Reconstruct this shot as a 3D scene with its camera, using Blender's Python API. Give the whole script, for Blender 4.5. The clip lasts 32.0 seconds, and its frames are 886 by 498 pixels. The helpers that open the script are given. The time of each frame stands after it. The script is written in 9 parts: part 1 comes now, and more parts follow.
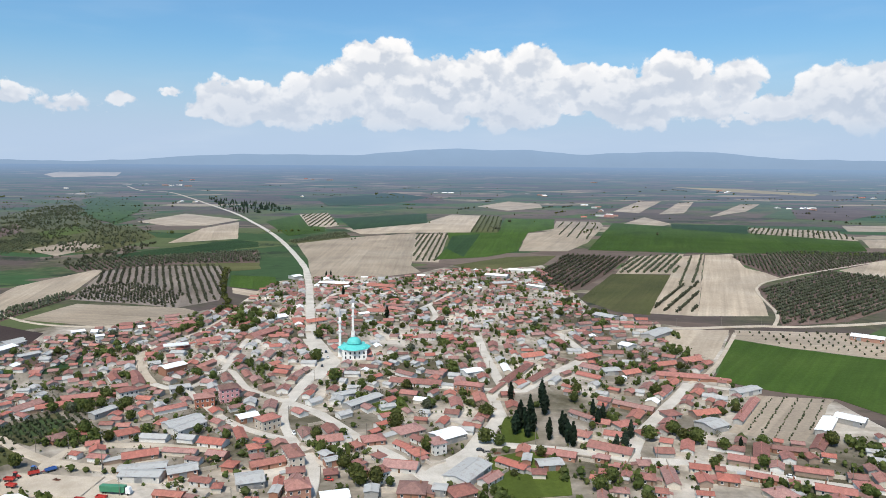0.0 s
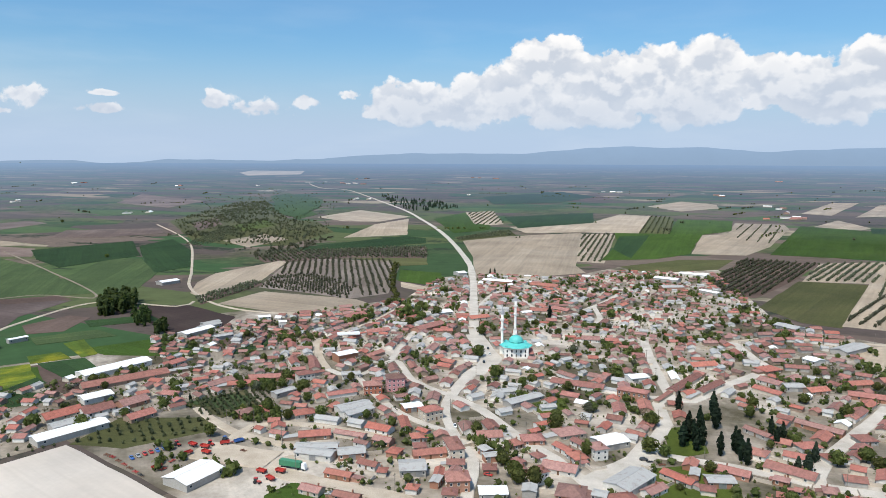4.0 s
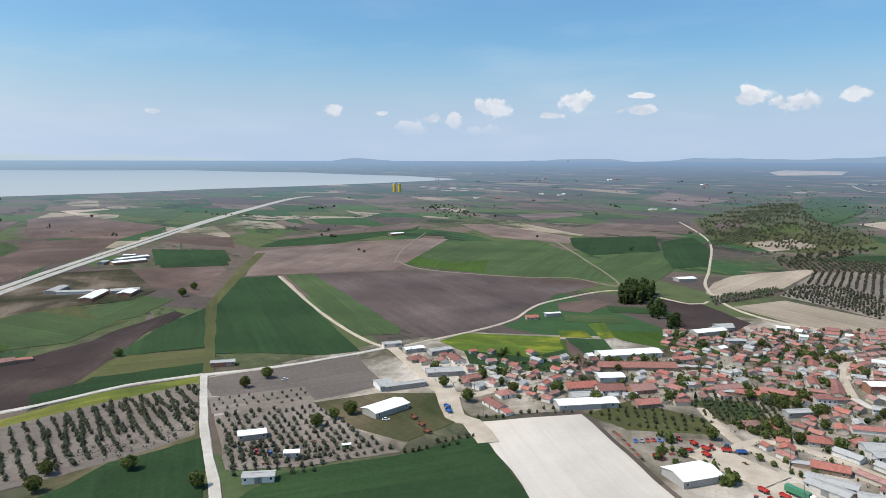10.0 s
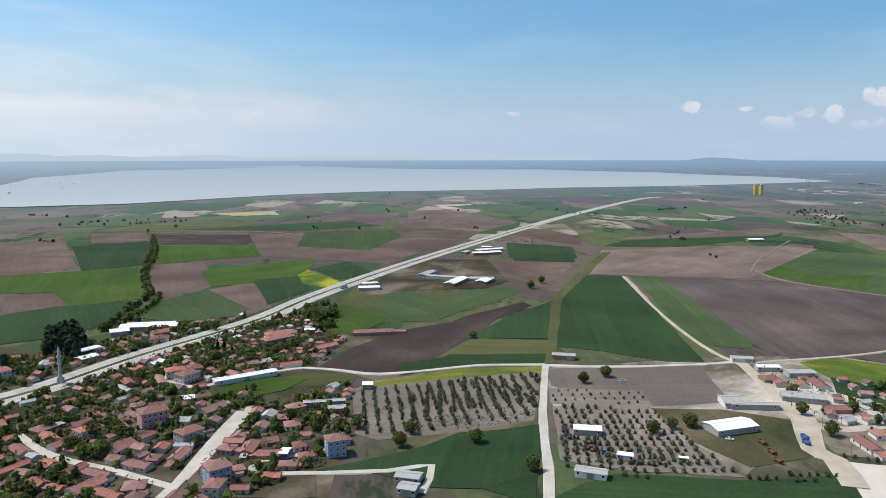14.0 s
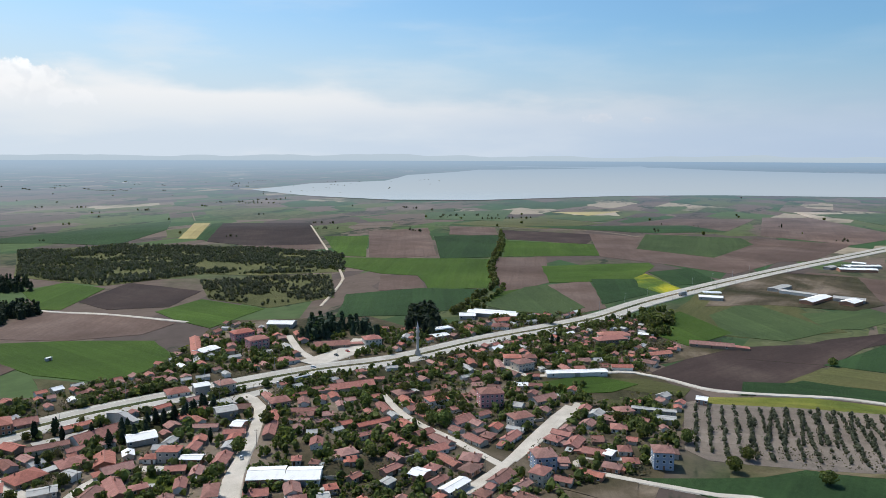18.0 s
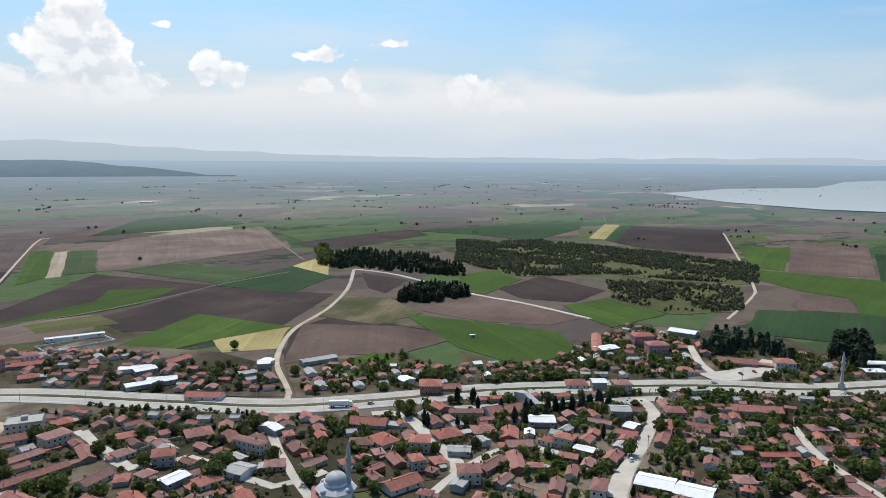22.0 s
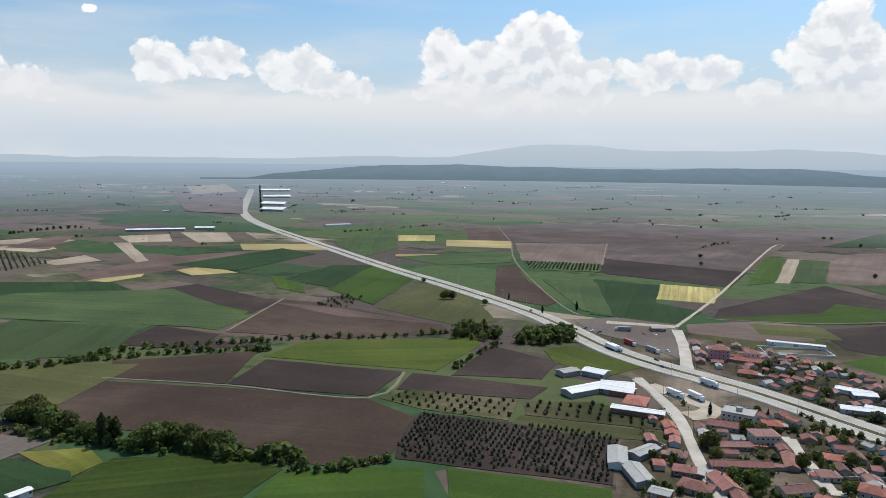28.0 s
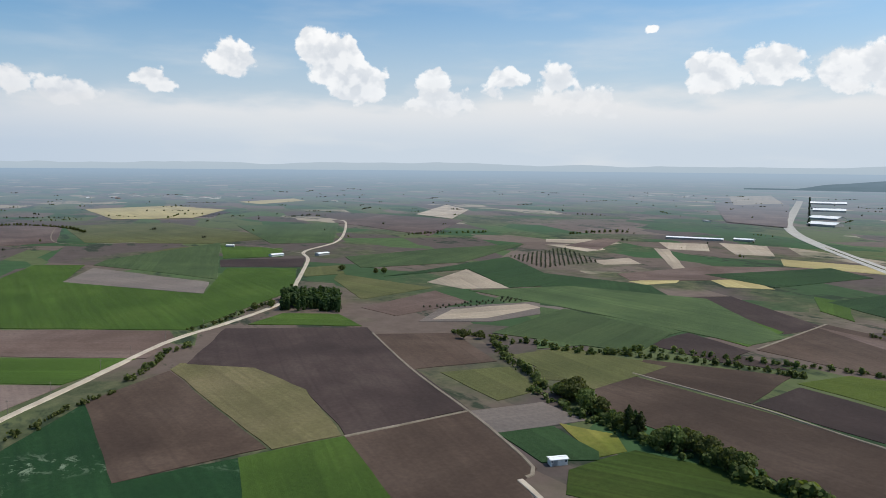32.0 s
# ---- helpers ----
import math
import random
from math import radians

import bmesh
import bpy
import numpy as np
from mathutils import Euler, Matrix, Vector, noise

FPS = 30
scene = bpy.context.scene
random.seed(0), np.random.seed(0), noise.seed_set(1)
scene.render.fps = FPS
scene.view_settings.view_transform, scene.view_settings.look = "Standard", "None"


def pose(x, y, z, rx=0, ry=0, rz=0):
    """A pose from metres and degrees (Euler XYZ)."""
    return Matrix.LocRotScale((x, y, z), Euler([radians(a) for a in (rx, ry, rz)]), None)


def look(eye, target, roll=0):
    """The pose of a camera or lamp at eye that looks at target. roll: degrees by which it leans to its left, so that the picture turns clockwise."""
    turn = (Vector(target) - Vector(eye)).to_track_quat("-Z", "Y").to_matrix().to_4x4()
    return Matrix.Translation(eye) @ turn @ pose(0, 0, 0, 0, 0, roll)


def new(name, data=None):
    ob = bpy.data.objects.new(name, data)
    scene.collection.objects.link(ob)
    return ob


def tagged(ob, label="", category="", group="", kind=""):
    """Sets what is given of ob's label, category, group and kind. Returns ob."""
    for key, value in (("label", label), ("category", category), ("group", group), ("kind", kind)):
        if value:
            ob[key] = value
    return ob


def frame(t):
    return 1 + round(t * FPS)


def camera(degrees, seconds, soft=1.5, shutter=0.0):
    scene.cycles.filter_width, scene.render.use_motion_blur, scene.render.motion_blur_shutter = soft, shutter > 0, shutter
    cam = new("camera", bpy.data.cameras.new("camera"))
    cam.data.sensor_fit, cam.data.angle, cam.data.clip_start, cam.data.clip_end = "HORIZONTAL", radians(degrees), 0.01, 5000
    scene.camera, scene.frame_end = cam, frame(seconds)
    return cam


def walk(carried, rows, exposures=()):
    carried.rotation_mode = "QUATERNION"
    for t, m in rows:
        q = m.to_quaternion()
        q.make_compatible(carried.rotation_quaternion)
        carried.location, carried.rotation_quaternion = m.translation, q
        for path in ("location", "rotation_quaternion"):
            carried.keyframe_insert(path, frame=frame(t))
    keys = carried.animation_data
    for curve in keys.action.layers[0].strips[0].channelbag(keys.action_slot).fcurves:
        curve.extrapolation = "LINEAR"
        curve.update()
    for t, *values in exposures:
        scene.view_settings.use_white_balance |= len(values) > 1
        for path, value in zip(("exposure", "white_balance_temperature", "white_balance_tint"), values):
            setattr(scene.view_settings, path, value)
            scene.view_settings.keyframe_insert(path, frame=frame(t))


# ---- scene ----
# The camera turns on one spot, 145 m above the village.
cam = camera(64.34, 32.0, soft=0.7)
PATH = [
    (0.0, 82.98, -0.43, 0.00),
    (0.5, 82.99, -0.45, 1.09),
    (1.0, 82.96, -0.41, 2.51),
    (1.5, 82.92, -0.48, 4.02),
    (2.0, 82.90, -0.39, 5.64),
    (2.5, 82.88, -0.40, 7.50),
    (4.5, 82.77, -0.21, 16.16),
    (5.0, 82.74, -0.25, 19.58),
    (5.5, 82.73, -0.16, 23.02),
    (6.0, 82.72, -0.14, 26.48),
    (6.5, 82.70, -0.11, 29.91),
    (7.0, 82.67, -0.14, 33.37),
    (7.5, 82.68, -0.13, 36.81),
    (8.0, 82.67, -0.09, 40.25),
    (8.5, 82.64, -0.08, 43.69),
    (9.0, 82.62, -0.10, 47.16),
    (9.5, 82.59, -0.11, 50.65),
    (10.0, 82.57, -0.18, 54.15),
    (10.5, 82.55, -0.13, 57.61),
    (11.0, 82.54, -0.05, 61.08),
    (11.5, 82.52, -0.11, 64.59),
    (12.0, 82.52, -0.06, 68.08),
    (12.5, 82.52, -0.04, 71.53),
    (13.0, 82.52, 0.01, 74.99),
    (13.5, 82.53, 0.01, 78.47),
    (14.0, 82.51, 0.06, 81.94),
    (14.5, 82.52, 0.02, 85.40),
    (16.5, 82.52, -0.05, 99.03),
    (17.0, 82.54, -0.15, 102.44),
    (17.5, 82.53, -0.14, 105.81),
    (18.0, 82.55, -0.19, 109.21),
    (18.5, 82.55, -0.22, 112.60),
    (19.0, 82.57, -0.28, 116.02),
    (19.5, 82.58, -0.25, 119.39),
    (20.0, 82.60, -0.31, 122.75),
    (20.5, 82.62, -0.31, 127.04),
    (21.0, 82.62, -0.33, 132.32),
    (21.5, 82.62, -0.37, 137.11),
    (22.0, 82.66, -0.40, 141.70),
    (22.5, 82.68, -0.41, 146.32),
    (23.0, 82.71, -0.48, 150.94),
    (23.5, 82.72, -0.46, 155.53),
    (24.0, 82.73, -0.50, 160.13),
    (24.5, 82.74, -0.55, 164.77),
    (25.0, 82.75, -0.56, 169.35),
    (25.5, 82.75, -0.50, 173.99),
    (27.5, 82.87, -0.62, 192.49),
    (28.0, 82.91, -0.57, 197.07),
    (28.5, 82.95, -0.64, 201.71),
    (29.0, 82.97, -0.61, 206.33),
    (29.5, 83.02, -0.68, 211.02),
    (30.0, 83.06, -0.62, 215.70),
    (30.5, 83.11, -0.71, 220.41),
    (31.0, 83.13, -0.74, 226.16),
    (31.5, 83.19, -0.73, 232.16),
    (32.0, 83.33, -0.46, 239.07),
]
walk(cam, [(t, pose(0.0, 0.0, 145.0, a, b, c)) for t, a, b, c in PATH], exposures=[
    (0.0, 0.0), (6.0, 0.0), (12.0, -0.05), (17.0, -0.15), (21.0, -0.2), (25.5, -0.3), (32.0, -0.3)])

# ---- world and sun ----
SUN_AZ, SUN_EL = 162.0, 58.0     # turn to the left from the first view, height
world = bpy.data.worlds.new("sky")
scene.world = world
world.use_nodes = True
wt = world.node_tree
wt.nodes.clear()
sky = wt.nodes.new("ShaderNodeTexSky")
sky.sky_type, sky.sun_disc = "NISHITA", False
sky.sun_elevation, sky.sun_rotation = radians(SUN_EL), radians(-SUN_AZ)
sky.altitude, sky.air_density, sky.dust_density, sky.ozone_density = 100.0, 1.0, 2.0, 2.0
def wn(kind, **props):
    n = wt.nodes.new(kind)
    for k, v in props.items():
        setattr(n, k, v)
    return n


def wl(v, sock):
    if hasattr(v, "links"):
        wt.links.new(v, sock)
    else:
        sock.default_value = v


def wmath(op, a, b=0.0, clamp=False):
    n = wn("ShaderNodeMath", operation=op, use_clamp=clamp)
    wl(a, n.inputs[0]), wl(b, n.inputs[1])
    return n.outputs[0]


def wramp(v, a, b, c=0.0, d=1.0):
    n = wn("ShaderNodeMapRange", interpolation_type="SMOOTHSTEP")
    wl(v, n.inputs["Value"])
    for k, x in (("From Min", a), ("From Max", b), ("To Min", c), ("To Max", d)):
        n.inputs[k].default_value = x
    return n.outputs[0]


def wmix(f, a, b, blend="MIX"):
    n = wn("ShaderNodeMix", data_type="RGBA", blend_type=blend)
    wl(f, n.inputs[0]), wl(a, n.inputs[6]), wl(b, n.inputs[7])
    return n.outputs[2]


way = wn("ShaderNodeTexCoord").outputs["Generated"]
xyz = wn("ShaderNodeSeparateXYZ")
wt.links.new(way, xyz.inputs[0])
height = xyz.outputs["Z"]
blue = wmix(1.0, sky.outputs[0], (0.078, 0.119, 0.152, 1.0), "MULTIPLY")
# the haze over the horizon, thicker and whiter under the sun
# (the whitest part lies a little beyond it)
mist_az = radians(SUN_AZ + 28)
misty = wmath("ADD", wmath("MULTIPLY", xyz.outputs["X"], -math.sin(mist_az)), wmath("MULTIPLY", xyz.outputs["Y"], math.cos(mist_az)))
top = wramp(misty, -0.5, 0.8, 0.17, 0.25)
blue = wmix(1.0, blue, wmix(wramp(misty, -0.95, 0.4), (1.14, 1.12, 1.03, 1.0), (1.36, 1.24, 1.10, 1.0)), "MULTIPLY")
haze = wramp(wmath("DIVIDE", wmath("MAXIMUM", height, 0.0), top), 1.0, 0.12)
haze_color = wmix(wramp(misty, -0.6, 0.7), (0.50, 0.63, 0.82, 1.0), (0.73, 0.83, 0.94, 1.0))
air = wmix(wmath("MULTIPLY", haze, 0.95), blue, haze_color)


def puffs(lift):
    """Cauliflower relief of the cumulus, at a height shifted by lift."""
    m = wn("ShaderNodeMapping")
    m.inputs["Location"].default_value, m.inputs["Scale"].default_value = (0, 0, lift), (1.0, 1.0, 1.25)
    wt.links.new(way, m.inputs["Vector"])
    n = wn("ShaderNodeTexNoise")
    n.inputs["Scale"].default_value, n.inputs["Detail"].default_value, n.inputs["Roughness"].default_value = 15.0, 8.0, 0.52
    wt.links.new(m.outputs[0], n.inputs["Vector"])
    warp = wn("ShaderNodeVectorMath", operation="MULTIPLY_ADD")
    wt.links.new(n.outputs["Color"], warp.inputs[0])
    warp.inputs[1].default_value = (0.05, 0.05, 0.05)
    wt.links.new(m.outputs[0], warp.inputs[2])
    v = wn("ShaderNodeTexVoronoi", feature="SMOOTH_F1")
    v.inputs["Scale"].default_value, v.inputs["Smoothness"].default_value = 30.0, 0.35
    v.inputs["Detail"].default_value = 2.5
    wt.links.new(warp.outputs[0], v.inputs["Vector"])
    return wmath("ADD", wmath("MULTIPLY", n.outputs["Fac"], 0.75), wmath("MULTIPLY", wmath("SUBTRACT", 1.0, v.outputs["Distance"]), 0.42))


CLOUDS = []


def cloud(az, el, half_width, half_height):
    """One swelling of a cumulus by bearing, elevation and half sizes in degrees."""
    CLOUDS.append((az, el, half_width, half_height))


cloud(5, 7.03, 3.68, 2.67)
cloud(8.1, 5.38, 2.99, 2.3)
cloud(10.8, 5.55, 2.3, 1.65)
cloud(15.8, 4.48, 3.68, 1.93)
cloud(12.1, 4, 4.14, 1.56)
cloud(0.7, 5.76, 3.68, 2.85)
cloud(2.7, 3.9, 5.98, 1.75)
cloud(357.1, 6.55, 2.99, 2.3)
cloud(352.9, 6.86, 2.67, 2.57)
cloud(354.6, 4.58, 4.6, 2.21)
cloud(349, 5.82, 2.99, 2.3)
cloud(345.2, 4.61, 4.14, 2.21)
cloud(342.1, 6.07, 2.85, 2.39)
cloud(337.8, 5.92, 2.21, 1.93)
cloud(340.4, 4.26, 4.14, 1.56)
cloud(346.5, 5.98, 2.3, 1.65)
cloud(334.8, 4.24, 2.85, 1.56)
cloud(331.8, 5.16, 2.53, 2.3)
cloud(329.5, 4.61, 3.22, 2.76)
cloud(18.6, 3.98, 1.84, 0.74)
cloud(30.8, 4.41, 1.56, 1.01)
cloud(27.8, 3.92, 2.76, 0.87)
cloud(24.2, 4.59, 1.56, 0.87)
cloud(20.8, 5.04, 1.29, 0.64)
cloud(50.3, 3.95, 1.75, 0.97)
cloud(43.5, 4.44, 1.84, 0.97)
cloud(39.1, 3.56, 1.38, 0.46)
cloud(38.7, 4.73, 1.1, 0.23)
cloud(45.6, 3.28, 1.1, 0.28)
cloud(50.1, 2.05, 1.93, 0.51)
cloud(50.5, 3.87, 2.02, 0.83)
cloud(56.6, 2.23, 1.93, 0.87)
cloud(55.1, 3.09, 1.47, 0.69)
cloud(53.3, 3.06, 0.83, 1.01)
cloud(50.3, 2.09, 1.93, 0.55)
cloud(62.9, 3.63, 1.24, 0.83)
cloud(58.9, 3.47, 0.64, 0.28)
cloud(76.3, 3.33, 0.69, 0.28)
cloud(97.1, 3.04, 2.11, 0.55)
cloud(93.3, 2.83, 1.2, 0.37)
cloud(39, 3.6, 1.52, 0.46)
cloud(97, 3.02, 1.56, 0.55)
cloud(93.4, 2.83, 1.01, 0.32)
cloud(76.2, 3.33, 0.74, 0.23)
cloud(140.5, 5.88, 1.38, 1.01)
cloud(138.2, 5.59, 1.65, 1.01)
cloud(138.8, 4.43, 2.76, 1.2)
cloud(145.7, 8.78, 2.3, 0.37)
cloud(168.6, 9.64, 2.11, 1.93)
cloud(168.4, 7.67, 3.59, 2.53)
cloud(167.3, 5.55, 3.45, 2.07)
cloud(160, 6.74, 1.29, 1.56)
cloud(157.9, 6.23, 1.65, 1.2)
cloud(164.6, 5.16, 2.07, 1.29)
cloud(151.3, 7.89, 1.93, 0.69)
cloud(153, 7.82, 1.01, 0.28)
cloud(145.5, 8.85, 1.84, 0.41)
cloud(163.1, 9.56, 0.92, 0.28)
cloud(189.9, 8.22, 3.4, 2.85)
cloud(191.7, 6.04, 3.68, 2.76)
cloud(186.2, 6.81, 3.22, 1.38)
cloud(180.9, 6.86, 4.14, 1.65)
cloud(176.9, 6.52, 3.68, 1.56)
cloud(173.4, 5.39, 2.76, 1.29)
cloud(148.7, 5.94, 1.2, 1.38)
cloud(151.6, 5.54, 2.02, 1.1)
cloud(147.8, 4.64, 1.38, 0.92)
cloud(140.5, 5.7, 1.47, 1.1)
cloud(138.1, 5.39, 2.21, 1.2)
cloud(136.5, 4.3, 2.57, 0.83)
cloud(246.8, 8.32, 1.56, 2.02)
cloud(245.8, 6.49, 2.57, 1.93)
cloud(239.9, 6.28, 1.75, 1.65)
cloud(239.2, 5.04, 3.68, 1.29)
cloud(234, 6.86, 1.93, 1.38)
cloud(235.2, 5.85, 2.3, 1.1)
cloud(230.2, 6.78, 1.84, 1.56)
cloud(228.8, 5.26, 3.22, 1.47)
cloud(226.4, 4.6, 1.56, 0.92)
cloud(218.7, 7.12, 2.57, 1.75)
cloud(214.2, 7.43, 3.03, 1.75)
cloud(209.2, 7.01, 3.49, 1.75)
cloud(206.1, 6, 3.03, 1.38)
cloud(203.1, 5.68, 1.75, 1.2)
cloud(197.2, 8.45, 1.93, 2.21)
cloud(194.5, 7.42, 3.03, 2.21)
cloud(191.8, 7.43, 2.48, 2.02)
cloud(189.9, 9.03, 3.4, 2.48)
cloud(189.2, 6.41, 4.14, 2.3)
cloud(186.4, 5.52, 3.03, 1.93)
cloud(185.2, 7.3, 3.22, 0.83)
cloud(195.6, 5.42, 4.6, 1.47)
cloud(223, 10.48, 0.83, 0.41)
cloud(255.4, 7.96, 2.11, 1.65)
cloud(261.2, 6.31, 1.84, 1.1)
cloud(249.7, 9.16, 1.38, 1.65)
cloud(247.8, 8.25, 2.39, 2.07)
cloud(245.6, 6.47, 1.84, 1.2)
cloud(260.5, 5.78, 2.21, 0.55)
cloud(270.1, 5.88, 2.11, 1.2)
cloud(267.1, 5.12, 2.76, 1.29)

body = None
for az, el, wide, tall in CLOUDS:
    c = (-math.sin(radians(az)) * math.cos(radians(el)), math.cos(radians(az)) * math.cos(radians(el)), math.sin(radians(el)))
    m = wn("ShaderNodeMapping", vector_type="TEXTURE")
    m.inputs["Location"].default_value, m.inputs["Rotation"].default_value = c, (0, 0, radians(az))
    m.inputs["Scale"].default_value = (radians(wide) * 1.2, 0.6, radians(tall) * 1.16)
    if body is None:
        wt.links.new(way, m.inputs["Vector"])
    else:                       # keeps the nodes in one chain
        step = wn("ShaderNodeVectorMath", operation="MULTIPLY_ADD")
        wt.links.new(body, step.inputs[0])
        step.inputs[1].default_value = (1e-6, 1e-6, 1e-6)
        wt.links.new(way, step.inputs[2])
        wt.links.new(step.outputs[0], m.inputs["Vector"])
    d = wn("ShaderNodeVectorMath", operation="LENGTH")
    wt.links.new(m.outputs[0], d.inputs[0])
    # large clouds keep their relief, small ones stay compact
    e = wmath("MULTIPLY", wmath("SUBTRACT", 1.0, d.outputs["Value"]), min(1.6, max(0.62, tall * 0.62)))
    if body is None:
        body = e
    else:
        n = wn("ShaderNodeMath", operation="SMOOTH_MAX")
        wl(body, n.inputs[0]), wl(e, n.inputs[1])
        n.inputs[2].default_value = 0.10
        body = n.outputs[0]
here, above = puffs(0.0), puffs(0.022)
frayed = wn("ShaderNodeTexNoise")
frayed.inputs["Scale"].default_value, frayed.inputs["Detail"].default_value, frayed.inputs["Roughness"].default_value = 55.0, 6.0, 0.62
wt.links.new(way, frayed.inputs["Vector"])
density = wmath("ADD", wmath("MULTIPLY", wmath("MAXIMUM", body, -0.7), 1.9), wmath("ADD", wmath("MULTIPLY", wmath("SUBTRACT", here, 0.64), 1.9), wmath("MULTIPLY", wmath("SUBTRACT", frayed.outputs["Fac"], 0.5), 1.25)))
floor_of = wramp(misty, -0.2, 0.6, 0.05, 0.072)
cover = wmath("MULTIPLY", wramp(density, -0.02, 0.30), wramp(wmath("DIVIDE", height, floor_of), 0.45, 1.15))
relief = wramp(wmath("SUBTRACT", here, above), -0.13, 0.13)
shade = wmath("MULTIPLY", wmath("ADD", wmath("MULTIPLY", relief, 0.5), wmath("MULTIPLY", wramp(density, 0.2, 1.5, 1.0, 0.45), 0.5)), wramp(height, 0.03, 0.13, 0.55, 1.1))
crest = wmix(wramp(misty, -0.5, 0.7), (1.0, 0.99, 0.985, 1.0), (1.25, 1.25, 1.25, 1.0))
cloud_color = wmix(shade, wmix(wramp(misty, -0.5, 0.7), (0.50, 0.57, 0.68, 1.0), (0.74, 0.80, 0.88, 1.0)), crest)
# a pale layered bank low under the sun, with a soft ragged top
layer = wn("ShaderNodeTexNoise")
lm = wn("ShaderNodeMapping")
lm.inputs["Scale"].default_value = (1.0, 1.0, 3.5)
wt.links.new(way, lm.inputs["Vector"])
wt.links.new(lm.outputs[0], layer.inputs["Vector"])
layer.inputs["Scale"].default_value, layer.inputs["Detail"].default_value = 6.0, 7.0
rim = wmath("ADD", wramp(misty, -0.5, 0.6, 0.070, 0.112), wmath("MULTIPLY", wmath("SUBTRACT", layer.outputs["Fac"], 0.5), 0.10))
bank = wmath("MULTIPLY", wramp(wmath("SUBTRACT", rim, height), 0.0, 0.035), wramp(misty, -0.75, 0.25, 0.0, 0.85))
bank_color = wmix(wramp(height, 0.02, 0.09), haze_color, wmix(wramp(misty, -0.5, 0.5), (0.66, 0.72, 0.80, 1.0), (1.02, 1.02, 1.03, 1.0)))
air = wmix(bank, air, bank_color)
# the feet of the clouds stand in it
cloud_color = wmix(wmath("MULTIPLY", haze, 0.35), cloud_color, haze_color)
cloud_color = wmix(wmath("MULTIPLY", bank, 0.75), cloud_color, bank_color)
# thin high veil
veil = wn("ShaderNodeTexNoise")
vm = wn("ShaderNodeMapping")
vm.inputs["Scale"].default_value = (1.0, 1.0, 5.0)
wt.links.new(way, vm.inputs["Vector"])
wt.links.new(vm.outputs[0], veil.inputs["Vector"])
veil.inputs["Scale"].default_value, veil.inputs["Detail"].default_value = 5.0, 6.0
air = wmix(wmath("MULTIPLY", wmath("MULTIPLY", wramp(veil.outputs["Fac"], 0.45, 0.75), wramp(misty, -0.3, 0.7, 0.10, 0.5)), wramp(height, 0.30, 0.10)), air, (0.90, 0.94, 0.97, 1.0))
whole = wmix(cover, air, cloud_color)
wbg = wt.nodes.new("ShaderNodeBackground")
wbg.inputs["Strength"].default_value = 1.0
wout = wt.nodes.new("ShaderNodeOutputWorld")
wt.links.new(whole, wbg.inputs["Color"])
wt.links.new(wbg.outputs[0], wout.inputs["Surface"])

sun_data = bpy.data.lights.new("sun", "SUN")
sun_data.energy, sun_data.angle, sun_data.color = 4.3, radians(0.53), (1.0, 0.94, 0.85)
sun = new("sun", sun_data)
_a, _e = radians(SUN_AZ), radians(SUN_EL)
sun.matrix_world = look((0, 0, 900), (1000 * math.sin(_a) * math.cos(_e), -1000 * math.cos(_a) * math.cos(_e), 900 - 1000 * math.sin(_e)))

# ---- materials ----
def srgb(r, g, b):
    return tuple(((v / 255 + 0.055) / 1.055) ** 2.4 if v > 10 else v / 255 / 12.92 for v in (r, g, b)) + (1.0,)


